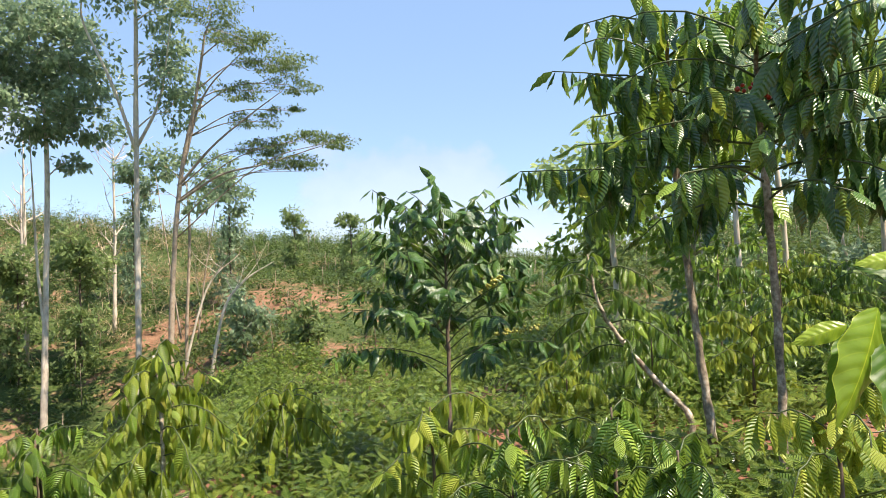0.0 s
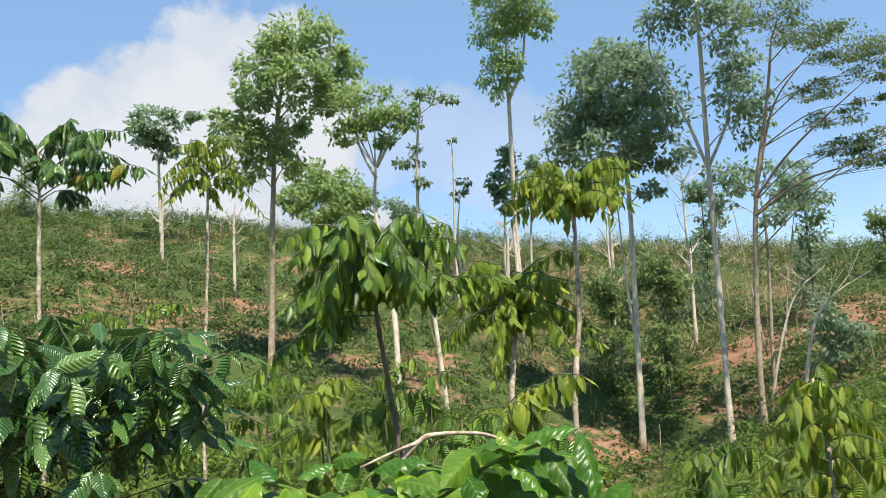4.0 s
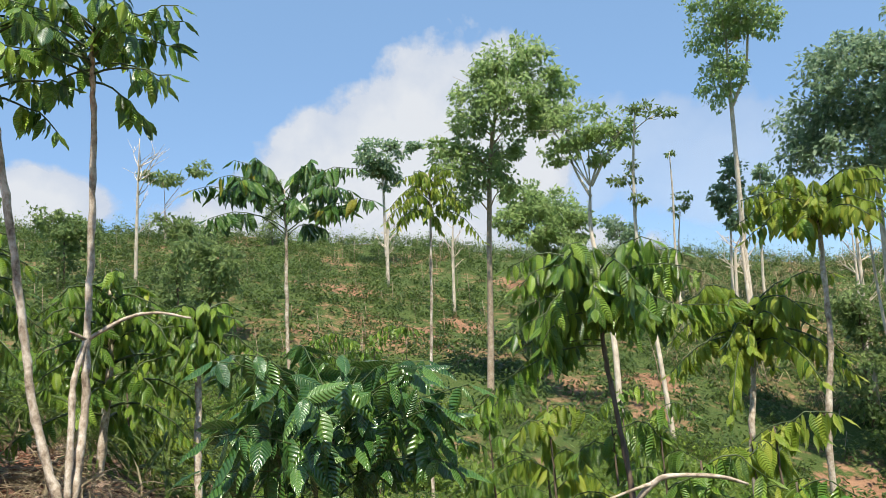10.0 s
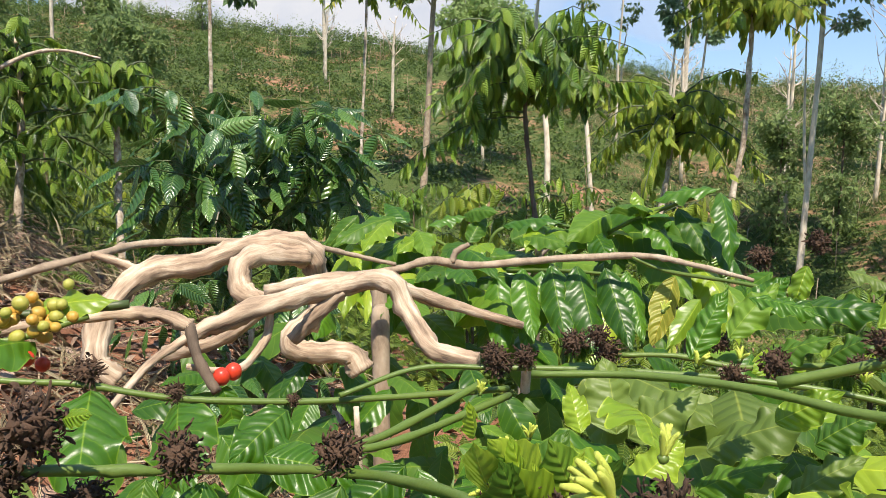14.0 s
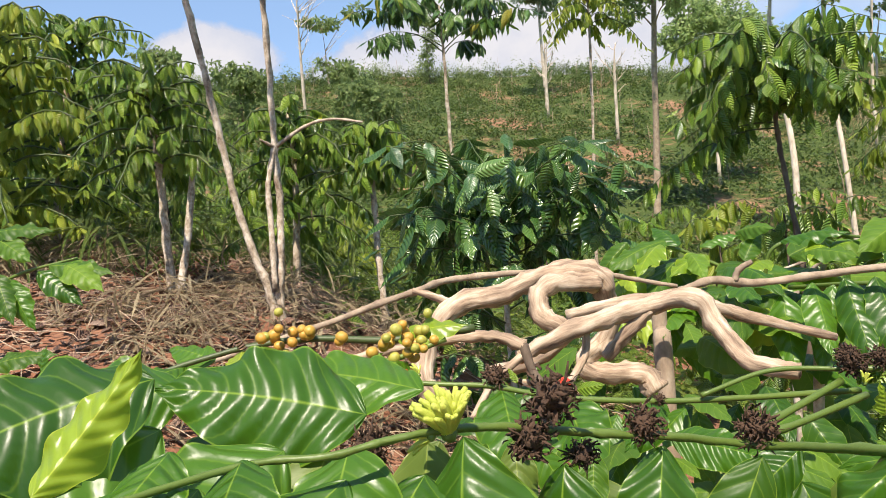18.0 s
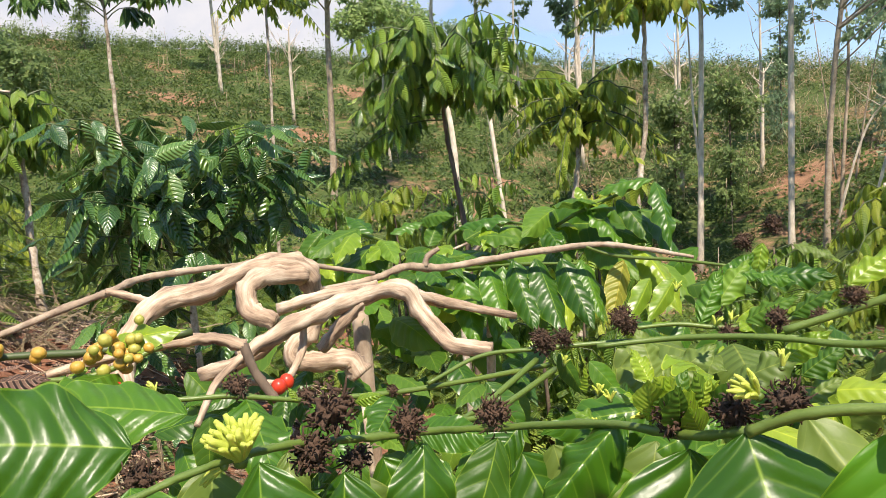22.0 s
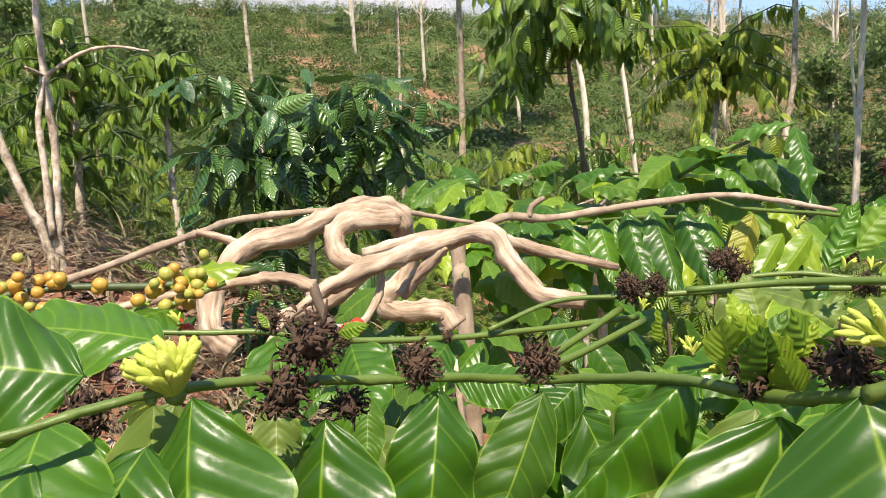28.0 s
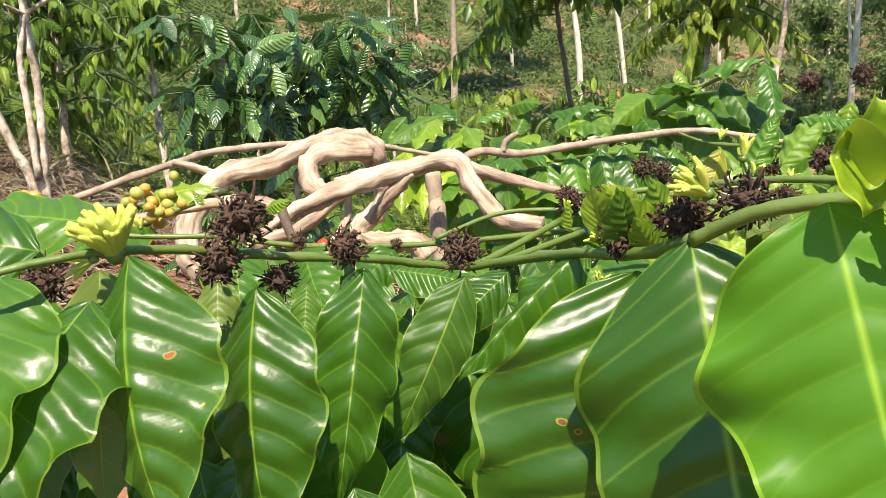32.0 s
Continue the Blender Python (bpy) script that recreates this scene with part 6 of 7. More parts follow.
def cup_leaf(parent, at, size, seed, axis=(0.05, -1.0, 0.35), label=""):
    """A young leaf curled into a wavy cup with an S-shaped inner fold."""
    rng = np.random.default_rng(seed)
    V, UV, F = [], [], []
    na, nr = 64, 12
    ph = rng.uniform(0, 6.28, 2)
    for i in range(nr + 1):
        for j in range(na):
            a, s = 2 * math.pi * j / na, (i + 0.4) / (nr + 0.4)
            r = size * s * (1 + 0.16 * s * math.sin(3 * a + ph[0]) + 0.07 * s * math.sin(8 * a + ph[1]))
            V.append((r * math.cos(a), r * math.sin(a), size * (0.85 * s ** 2.2 - 0.6 + 0.30 * s * s * math.sin(4 * a + ph[1]) + 0.12 * s ** 3 * math.sin(9 * a + ph[0]) - 0.25 * max(0.0, s - 0.85) / 0.15)))
            UV.append((0.5 + 0.5 * s, 0.9))
    for i in range(nr):
        for j in range(na):
            k, k2 = i * na + j, i * na + (j + 1) % na
            F.append([k, k2, k2 + na, k + na])
    at0 = len(V)
    ns, nw = 36, 6
    for i in range(ns + 1):                 # the inner fold
        t = i / ns
        x = size * (0.95 - 1.7 * t)
        y = size * (0.42 * math.sin(t * 2 * math.pi * 1.15 + 0.4) + 0.05)
        for j in range(nw + 1):
            w = j / nw
            V.append((x + 0.16 * size * w * math.sin(9 * t), y + 0.22 * size * w, size * (-0.45 + 0.95 * w) * (0.6 + 0.4 * math.sin(math.pi * t))))
            UV.append((0.56 + 0.44 * w, 0.9))
    for i in range(ns):
        for j in range(nw):
            k = at0 + i * (nw + 1) + j
            F.append([k, k + 1, k + nw + 2, k + nw + 1])
    ob = new("leaf", mesh_of("leaf", V, F, M_LEAF_CUP, UV))
    ob.parent = parent
    m = Vector(axis).to_track_quat("Z", "Y").to_matrix().to_4x4()
    m.translation = Vector(at) - Vector(parent.location)
    ob.matrix_basis = m
    return tagged(ob, label)


cup_leaf(shoot, (0.059, 0.145, 1.329), 0.0126, 1, label="tightly curled lime-green young leaf")
cup_leaf(shoot, (0.064, 0.137, 1.322), 0.0066, 2, (0.3, -1.0, 0.3), label="tightly curled lime-green young leaf")
near_leaf(shoot, (0.059, 0.136, 1.313), (0.054, 0.139, 1.321), 0.5, M_LEAF_YOUNG, (-0.3, -0.8, 0.5), 0.8, 0.5, 0.05, seed=44, nv=14, nu=8)
withered(shoot, (0.041, 0.230, 1.300), 0.0115, 11)
withered(shoot, (0.028, 0.258, 1.289), 0.0105, 16)
withered(shoot, (0.056, 0.214, 1.308), 0.0105, 12)
withered(shoot, (0.119, 0.218, 1.310), 0.0100, 13)
blossom(shoot, (0.045, 0.217, 1.310), 0.0115, 14, 16, (-0.8, -0.1, 0.7), 0.6)
blossom(shoot, (0.056, 0.218, 1.320), 0.0070, 15, 7, (0.1, 0, 1.0), 0.4)
for k, (a, b) in enumerate((((0.032, 0.263, 1.287), (0.027, 0.262, 1.309)), ((0.037, 0.262, 1.287), (0.043, 0.259, 1.302)), ((0.034, 0.257, 1.288), (0.033, 0.256, 1.304)), ((0.040, 0.262, 1.288), (0.048, 0.259, 1.305)), ((0.025, 0.364, 1.267), (0.022, 0.358, 1.286)), ((-0.112, 0.294, 1.303), (-0.099, 0.287, 1.307)), ((-0.138, 0.297, 1.306), (-0.142, 0.297, 1.313)))):
    near_leaf(shoot if k < 4 else near, a, b, 0.42, M_LEAF_YOUNG, (0.4 * (-1) ** k, -0.8, 0.6), 0.5, 0.6, 0.05, 0.006, 6, seed=60 + k, nv=14, nu=8)

# ---- thin green twigs behind it ----
twigs = thing("green_coffee_twig", (-0.079, 0.528, 1.228), "slim green coffee twigs with dried flower knots", "branch")
twig_part(twigs, [(-0.292, 0.472, 1.266), (-0.231, 0.483, 1.257), (-0.196, 0.489, 1.253), (-0.146, 0.504, 1.239), (-0.079, 0.528, 1.228), (-0.014, 0.553, 1.222), (0.067, 0.590, 1.215)], [0.0018, 0.0024], M_TWIG, seed=5)
for k, (p, s) in enumerate((((-0.193, 0.492, 1.259), 0.012), ((-0.146, 0.505, 1.242), 0.008), ((-0.079, 0.528, 1.229), 0.006), ((0.055, 0.558, 1.245), 0.013), ((0.076, 0.566, 1.245), 0.010), ((0.128, 0.548, 1.255), 0.011), ((0.203, 0.519, 1.246), 0.010), ((0.266, 0.490, 1.259), 0.009), ((0.298, 0.602, 1.321), 0.011), ((0.053, 0.560, 1.250), 0.010), ((0.121, 0.544, 1.266), 0.010), ((0.197, 0.532, 1.264), 0.009))):
    withered(twigs, p, s, 100 + k)
twig_part(twigs, [(-0.050, 0.533, 1.230), (0.001, 0.560, 1.240), (0.056, 0.566, 1.238), (0.121, 0.556, 1.239), (0.207, 0.527, 1.241), (0.270, 0.505, 1.237), (0.323, 0.478, 1.229)], [0.0017, 0.0022, 0.0020], M_TWIG, seed=6, knots=9)
twig_part(twigs, [(-0.041, 0.447, 1.228), (-0.012, 0.490, 1.223), (0.047, 0.555, 1.232)], [0.0020, 0.0028], M_TWIG, seed=7)
twig_part(twigs, [(-0.062, 0.426, 1.237), (-0.015, 0.459, 1.227), (0.064, 0.560, 1.220)], [0.0018, 0.0027], M_TWIG, seed=8)
twig_part(twigs, [(0.148, 0.582, 1.242), (0.185, 0.571, 1.244), (0.229, 0.551, 1.241), (0.308, 0.511, 1.256)], [0.0018, 0.0023], M_TWIG, seed=9)
for k, (b, t, w, mat) in enumerate(((((-0.186, 0.481, 1.252), (-0.164, 0.407, 1.217), 0.52, M_LEAF_NEAR), ((-0.141, 0.494, 1.239), (-0.119, 0.433, 1.210), 0.6, M_LEAF_NEAR), ((-0.079, 0.507, 1.230), (-0.103, 0.452, 1.217), 0.5, M_LEAF_NEAR), ((0.132, 0.524, 1.250), (0.106, 0.474, 1.214), 0.7, M_LEAF_BACK), ((0.125, 0.525, 1.248), (0.170, 0.460, 1.233), 0.6, M_LEAF_BACK), ((0.195, 0.499, 1.243), (0.180, 0.439, 1.222), 0.9, M_LEAF_BACK), ((0.245, 0.475, 1.247), (0.226, 0.428, 1.223), 0.6, M_LEAF_YOUNG), ((0.280, 0.603, 1.272), (0.329, 0.552, 1.276), 0.4, M_LEAF_NEAR), ((0.244, 0.597, 1.267), (0.281, 0.607, 1.295), 0.5, M_LEAF_NEAR), ((0.267, 0.556, 1.244), (0.221, 0.533, 1.243), 0.6, M_LEAF_YOUNG), ((0.277, 0.554, 1.252), (0.298, 0.518, 1.255), 0.5, M_LEAF_YOUNG),) +
           (((0.310, 0.638, 1.298), (0.298, 0.636, 1.258), 0.4, M_LEAF_YOUNG), ((0.334, 0.624, 1.296), (0.365, 0.602, 1.282), 0.45, M_LEAF_BACK), ((0.193, 0.360, 1.315), (0.232, 0.358, 1.338), 0.35, M_LEAF_YOUNG), ((0.193, 0.481, 1.304), (0.227, 0.457, 1.296), 0.35, M_LEAF_NEAR), ((0.163, 0.489, 1.265), (0.191, 0.505, 1.306), 0.35, M_LEAF_NEAR), ((0.103, 0.405, 1.267), (0.098, 0.350, 1.267), 0.6, M_LEAF_YOUNG), ((0.077, 0.392, 1.258), (0.076, 0.419, 1.274), 0.4, M_LEAF_YOUNG), ((0.159, 0.374, 1.269), (0.183, 0.362, 1.287), 0.5, M_LEAF_YOUNG), ((0.166, 0.275, 1.305), (0.181, 0.237, 1.325), 0.45, M_LEAF_NEAR),))):
    near_leaf(twigs, b, t, w, mat, (0.3 * (-1) ** k, -0.7, 0.7), 0.5, 0.35, 0.05, 0.009, 7, seed=80 + k, nv=22, nu=10)
for k, (p, s, n) in enumerate((((0.207, 0.520, 1.255), 0.0088, 6), ((0.258, 0.470, 1.255), 0.0080, 6), ((0.050, 0.421, 1.219), 0.0096, 8), ((0.061, 0.446, 1.234), 0.0088, 10), ((0.149, 0.441, 1.275), 0.0096, 7), ((0.042, 0.372, 1.257), 0.0080, 9), ((0.033, 0.432, 1.264), 0.0080, 6), ((-0.245, 0.478, 1.265), 0.009, 6), ((0.150, 0.502, 1.291), 0.0080, 5))):
    blossom(twigs, p, s, 120 + k, n, (0.2 * (-1) ** k, -0.2, 1.0), 0.6)
twig_part(twigs, [(0.062, 0.446, 1.270), (0.113, 0.426, 1.275), (0.151, 0.382, 1.282), (0.181, 0.337, 1.285), (0.212, 0.286, 1.299)], [0.0020, 0.0023], M_TWIG, seed=10)
twig_part(twigs, [(0.161, 0.377, 1.286), (0.203, 0.351, 1.305), (0.232, 0.328, 1.322), (0.251, 0.311, 1.331)], [0.0026, 0.0018], M_TWIG, seed=11)
for k, p in enumerate(((0.207, 0.499, 1.325), (0.232, 0.330, 1.332), (0.247, 0.316, 1.341), (0.169, 0.397, 1.289), (0.195, 0.357, 1.309), (0.089, 0.471, 1.281))):
    withered(twigs, p, 0.009, 140 + k)
for k in range(44):
    rr = np.random.default_rng(400 + k)
    b = Vector((rr.uniform(0.14, 0.68), rr.uniform(0.40, 0.74), rr.uniform(1.08, 1.21)))
    t = b + Vector((rr.uniform(-0.06, 0.06), rr.uniform(-0.06, 0.03), rr.uniform(-0.06, 0.03))).normalized() * rr.uniform(0.05, 0.095)
    near_leaf(twigs, b, t, rr.uniform(0.38, 0.5), (M_LEAF_YOUNG, M_LEAF_NEAR, M_LEAF_BACK, M_LEAF_NEAR)[k % 4], (rr.uniform(-0.4, 0.4), -0.6, 0.8), 0.6, 0.35, 0.05, 0.009, 7, seed=500 + k, nv=14, nu=8)
for k, (b, t, w, mat) in enumerate((((0.114, 0.466, 1.228), (0.111, 0.491, 1.267), 0.75, M_LEAF_BACK), ((0.120, 0.464, 1.227), (0.161, 0.461, 1.256), 0.62, M_LEAF_BACK), ((0.156, 0.441, 1.228), (0.204, 0.416, 1.254), 0.5, M_LEAF_BACK), ((0.209, 0.430, 1.235), (0.238, 0.421, 1.256), 0.55, M_LEAF_SAP), ((0.105, 0.420, 1.219), (0.072, 0.436, 1.237), 0.5, M_LEAF_YOUNG), ((0.107, 0.410, 1.222), (0.137, 0.420, 1.243), 0.6, M_LEAF_YOUNG), ((0.142, 0.418, 1.216), (0.180, 0.399, 1.239), 0.45, M_LEAF_SAP), ((0.183, 0.401, 1.221), (0.215, 0.393, 1.244), 0.5, M_LEAF_BACK), ((0.067, 0.436, 1.209), (0.042, 0.456, 1.223), 0.42, M_LEAF_SAP), ((0.232, 0.541, 1.248), (0.267, 0.517, 1.270), 0.5, M_LEAF_SAP), ((0.265, 0.525, 1.253), (0.293, 0.502, 1.277), 0.5, M_LEAF_SAP), ((0.217, 0.562, 1.259), (0.257, 0.574, 1.296), 0.42, M_LEAF_SAP))):
    near_leaf(twigs, b, t, w, mat, (0.15 * (-1) ** k, -0.6, 1.0), 0.6, 0.3, 0.05, 0.004, 7, seed=1300 + k, nv=26, nu=12)
for k in range(46):
    rr = np.random.default_rng(1400 + k)
    x, y = rr.uniform(0.10, 0.50), rr.uniform(0.26, 0.46)
    b = Vector((x, y, 1.385 - 0.30 * math.hypot(x, y) - rr.uniform(0.02, 0.09)))
    t = b + Vector((rr.uniform(-1, 1), rr.uniform(-1, 0.4), rr.uniform(-0.7, 0.35))).normalized() * rr.uniform(0.06, 0.11)
    near_leaf(twigs, b, t, rr.uniform(0.42, 0.58), (M_LEAF_YOUNG, M_LEAF_BACK, M_LEAF_NEAR, M_LEAF_YOUNG)[k % 4], (rr.uniform(-0.5, 0.5), -0.7, 0.8), 0.7, 0.4, 0.06, 0.009, 8, seed=1500 + k, nv=16, nu=8)
# leaves of the same bush below, filling the shade under the branch
under = thing("coffee_understorey", (0.05, 0.45, float(ground_z(0.05, 0.45))), "shaded coffee bush with hanging dark green leaves below the branch", "coffee bush")
twig_part(under, [(0.05, 0.45, 0.0), (0.06, 0.47, 0.5), (0.04, 0.46, 1.0), (0.05, 0.45, 1.16)], [0.02, 0.016, 0.006], M_BARK_COFFEE, "trunk")
for k in range(250):
    rr = np.random.default_rng(700 + k)
    y = rr.uniform(0.20, 0.72)
    x = rr.uniform(-0.6, 0.7)
    z = 1.36 - 0.36 * math.hypot(x, y) - rr.uniform(0.03, 0.2)
    b = Vector((x, y, z))
    t = b + Vector((rr.uniform(-0.5, 0.5), rr.uniform(-0.6, 0.2), rr.uniform(-1.2, -0.5))).normalized() * rr.uniform(0.09, 0.16)
    near_leaf(under, b, t, rr.uniform(0.38, 0.48), M_LEAF_NEAR, (rr.uniform(-0.4, 0.4), -0.8, 0.6), 0.5, 0.3, 0.03, 0.009, 8, seed=800 + k, nv=16, nu=8)

for k in range(70):
    rr = np.random.default_rng(3700 + k)
    x, y = rr.uniform(-0.42, -0.05), rr.uniform(0.20, 0.42)
    b = Vector((x, y, 1.345 - 0.40 * math.hypot(x, y) - rr.uniform(0.02, 0.09)))
    t = b + Vector((rr.uniform(-0.4, 0.4), rr.uniform(-0.5, 0.1), rr.uniform(-1.2, -0.6))).normalized() * rr.uniform(0.09, 0.14)
    near_leaf(under, b, t, rr.uniform(0.38, 0.48), (M_LEAF_NEAR, M_LEAF_NEAR, M_LEAF_BACK)[k % 3], (rr.uniform(-0.4, 0.4), -0.8, 0.6), 0.5, 0.3, 0.03, 0.009, 8, seed=3800 + k, nv=16, nu=8)

# ---- the pruned dry limb and long dry twig ----
dry = thing("dry_limb", (-0.167, 0.978, 1.205), "gnarled pale dry coffee limb with peeling bark, lying across the bushes", "dead branch")
DRY_LINES = (((([(-0.395, 1.025, 1.107), (-0.421, 1.023, 1.138), (-0.419, 1.058, 1.191), (-0.384, 1.112, 1.235), (-0.315, 1.136, 1.247), (-0.247, 1.157, 1.267), (-0.183, 1.169, 1.269), (-0.156, 1.181, 1.243), (-0.150, 1.194, 1.189), (-0.169, 1.191, 1.136)]), [0.020, 0.019, 0.019, 0.018, 0.020, 0.023, 0.019, 0.017]), (([(-0.162, 1.161, 1.254), (-0.217, 1.132, 1.261), (-0.249, 1.112, 1.248), (-0.245, 1.098, 1.214), (-0.209, 1.082, 1.197)]), [0.016, 0.019, 0.018, 0.014]), (([(-0.156, 1.198, 1.161), (-0.198, 1.183, 1.121), (-0.168, 1.183, 1.101), (-0.110, 1.198, 1.096), (-0.088, 1.194, 1.066)]), [0.016, 0.018, 0.020, 0.023]),) +
           ((([(-0.226, 0.777, 1.218), (-0.193, 0.810, 1.229), (-0.146, 0.864, 1.237), (-0.089, 0.904, 1.246), (-0.031, 0.890, 1.253), (-0.010, 0.874, 1.222), (0.016, 0.836, 1.191), (0.062, 0.811, 1.183)]), [0.009, 0.011, 0.0125, 0.012, 0.014, 0.012, 0.011, 0.009]), (([(-0.221, 0.779, 1.220), (-0.249, 0.743, 1.202), (-0.260, 0.677, 1.182)]), [0.0052, 0.0038]), (([(-0.221, 0.781, 1.228), (-0.247, 0.785, 1.239), (-0.287, 0.792, 1.240), (-0.355, 0.783, 1.234), (-0.415, 0.749, 1.229)]), [0.008, 0.007, 0.005]), (([(-0.086, 0.904, 1.240), (-0.114, 0.895, 1.215), (-0.142, 0.895, 1.186)]), [0.010, 0.009]),) +
           ((([(-0.031, 0.889, 1.250), (0.027, 0.925, 1.223), (0.128, 0.950, 1.188)]), [0.009, 0.009, 0.0045]), (([(-0.202, 1.047, 1.222), (-0.133, 1.041, 1.238), (-0.055, 1.029, 1.246)]), [0.010, 0.009, 0.008]), (([(-0.379, 1.114, 1.232), (-0.411, 1.104, 1.252), (-0.447, 1.091, 1.268)]), [0.009, 0.007, 0.005]), (([(-0.171, 0.929, 1.222), (-0.231, 0.926, 1.179), (-0.300, 0.933, 1.161)]), [0.008, 0.010]), (([(-0.158, 0.861, 1.235), (-0.163, 0.852, 1.200), (-0.184, 0.810, 1.177), (-0.226, 0.780, 1.189)]), [0.005, 0.005, 0.003]),))
REAR = (0, 1, 2, 8, 9)                      # pieces of the rear bough
for k, (line, radii) in enumerate(DRY_LINES):
    line = np.array(line) - (0, 0, 0.020 if k in REAR else 0.011)
    twig_part(dry, line, [r * 0.9 for r in radii], M_DRY, "limb", 16, 0.13, 20 + k, 7)
twig_part(dry, [(-0.221, 0.779, 1.220), (-0.210, 0.764, 1.191), (-0.189, 0.750, 1.162)], [0.0055, 0.005], M_BARK_DARK, "limb", 9, 0.08, 40)
for k, p in enumerate(((-0.187, 0.760, 1.174), (-0.179, 0.773, 1.175))):
    me = mesh_of("red_cherry", *tube_arrays(np.column_stack([0 * np.linspace(-1, 1, 11), 0 * np.linspace(-1, 1, 11), np.linspace(-1, 1, 11)]) * 0.0088, list(0.0083 * np.sqrt(np.clip(1 - np.linspace(-0.97, 0.97, 11) ** 2, 0, 1))), 14), M_BERRY_R)
    ob = tagged(new("coffee_cherry", me), "ripe red coffee cherry on a dry stalk", "coffee cherry", "ripe cherries")
    ob.location = p
stake = thing("stake", (-0.071, 1.453, 0.989), "upright brown cut coffee stump behind the dry limb", "stump")
foot = np.array((-0.071, 1.453, 0.989))
twig_part(stake, [(foot[0], foot[1], float(ground_z(foot[0], foot[1])) - 0.03), foot, (-0.074, 1.474, 1.072), (-0.076, 1.489, 1.147)], [0.019, 0.017, 0.016, 0.0155], M_BARK_LIMB, "stem", 12, 0.07, 3)
long_twig = thing("dry_twig", (-0.039, 1.345, 1.191), "long thin brown dry twig lying across the bushes", "dead branch")
twig_part(long_twig, [(-0.716, 0.868, 1.185), (-0.572, 0.994, 1.214), (-0.478, 1.072, 1.238), (-0.441, 1.107, 1.245), (-0.411, 1.181, 1.250), (-0.300, 1.236, 1.248), (-0.196, 1.298, 1.236), (-0.117, 1.344, 1.211), (-0.040, 1.375, 1.188)], [0.0045, 0.0055, 0.006, 0.005, 0.004], M_BARK_LIMB, "twig", 8, 0.1, 5, 9, 8)
twig_part(long_twig, [(-0.138, 1.355, 1.170), (-0.040, 1.374, 1.179), (0.020, 1.387, 1.193), (0.104, 1.421, 1.179), (0.247, 1.405, 1.192), (0.397, 1.350, 1.205), (0.470, 1.302, 1.196), (0.547, 1.245, 1.179)], [0.006, 0.0075, 0.0075, 0.007, 0.0052, 0.0035], M_BARK_LIMB, "twig", 8, 0.1, 6, 9, 8)
twig_part(long_twig, [(0.062, 1.405, 1.188), (0.070, 1.407, 1.207), (0.093, 1.408, 1.220)], [0.007, 0.005], M_BARK_LIMB, "twig", 7, 0.1, 7)
twig_part(long_twig, [(0.378, 1.355, 1.202), (0.433, 1.334, 1.181), (0.512, 1.238, 1.178), (0.564, 1.157, 1.174)], [0.004, 0.003], M_TWIG, "twig", 6, 0.05, 8)

# ---- twig with ripening berries ----
berries = thing("berry_twig", (-0.408, 0.708, 1.250), "coffee twig with clusters of yellow and green berries", "branch")
twig_part(berries, [(-0.618, 0.606, 1.228), (-0.556, 0.645, 1.243), (-0.492, 0.677, 1.253), (-0.430, 0.699, 1.253), (-0.352, 0.730, 1.242), (-0.269, 0.756, 1.246)], [0.0025, 0.0035, 0.0045], M_TWIG_DARK, seed=3)
twig_part(berries, [(-0.422, 0.676, 1.234), (-0.357, 0.702, 1.225), (-0.294, 0.727, 1.241)], [0.003, 0.003], M_TWIG, seed=4)
SPH = np.linspace(-0.97, 0.97, 9)
BERRY = {m.name: mesh_of("berry", *tube_arrays(np.column_stack([0 * SPH, 0 * SPH, SPH * 1.08]), list(np.sqrt(1 - SPH ** 2)), 11), m) for m in (M_BERRY_Y, M_BERRY_G, M_BERRY_R)}
rng = np.random.default_rng(77)
for c, n, spread in (((-0.459, 0.674, 1.264), 9, 0.017), ((-0.433, 0.687, 1.262), 5, 0.009), ((-0.441, 0.668, 1.242), 5, 0.012), ((-0.351, 0.710, 1.247), 10, 0.016), ((-0.319, 0.721, 1.250), 9, 0.016), ((-0.322, 0.707, 1.238), 8, 0.014), ((-0.348, 0.693, 1.218), 5, 0.012), ((-0.400, 0.690, 1.250), 2, 0.006)):
    for _ in range(n):
        q = np.array(c) + rng.normal(0, 0.55, 3) * spread
        b = new("berry", BERRY[(M_BERRY_Y, M_BERRY_Y, M_BERRY_G)[rng.integers(0, 3)].name])
        b.parent = berries
        b.matrix_basis = Matrix.LocRotScale(Vector(q) - berries.location, Euler(rng.uniform(0, 3, 3)), (0.0058 * rng.uniform(0.8, 1.15),) * 3)
for p in ((-0.333, 0.692, 1.212), (-0.337, 0.726, 1.197)):
    b = new("berry", BERRY[M_BERRY_R.name])
    b.parent = berries
    b.matrix_basis = Matrix.LocRotScale(Vector(p) - berries.location, Euler((0.3, 0.2, 0)), (0.0068,) * 3)
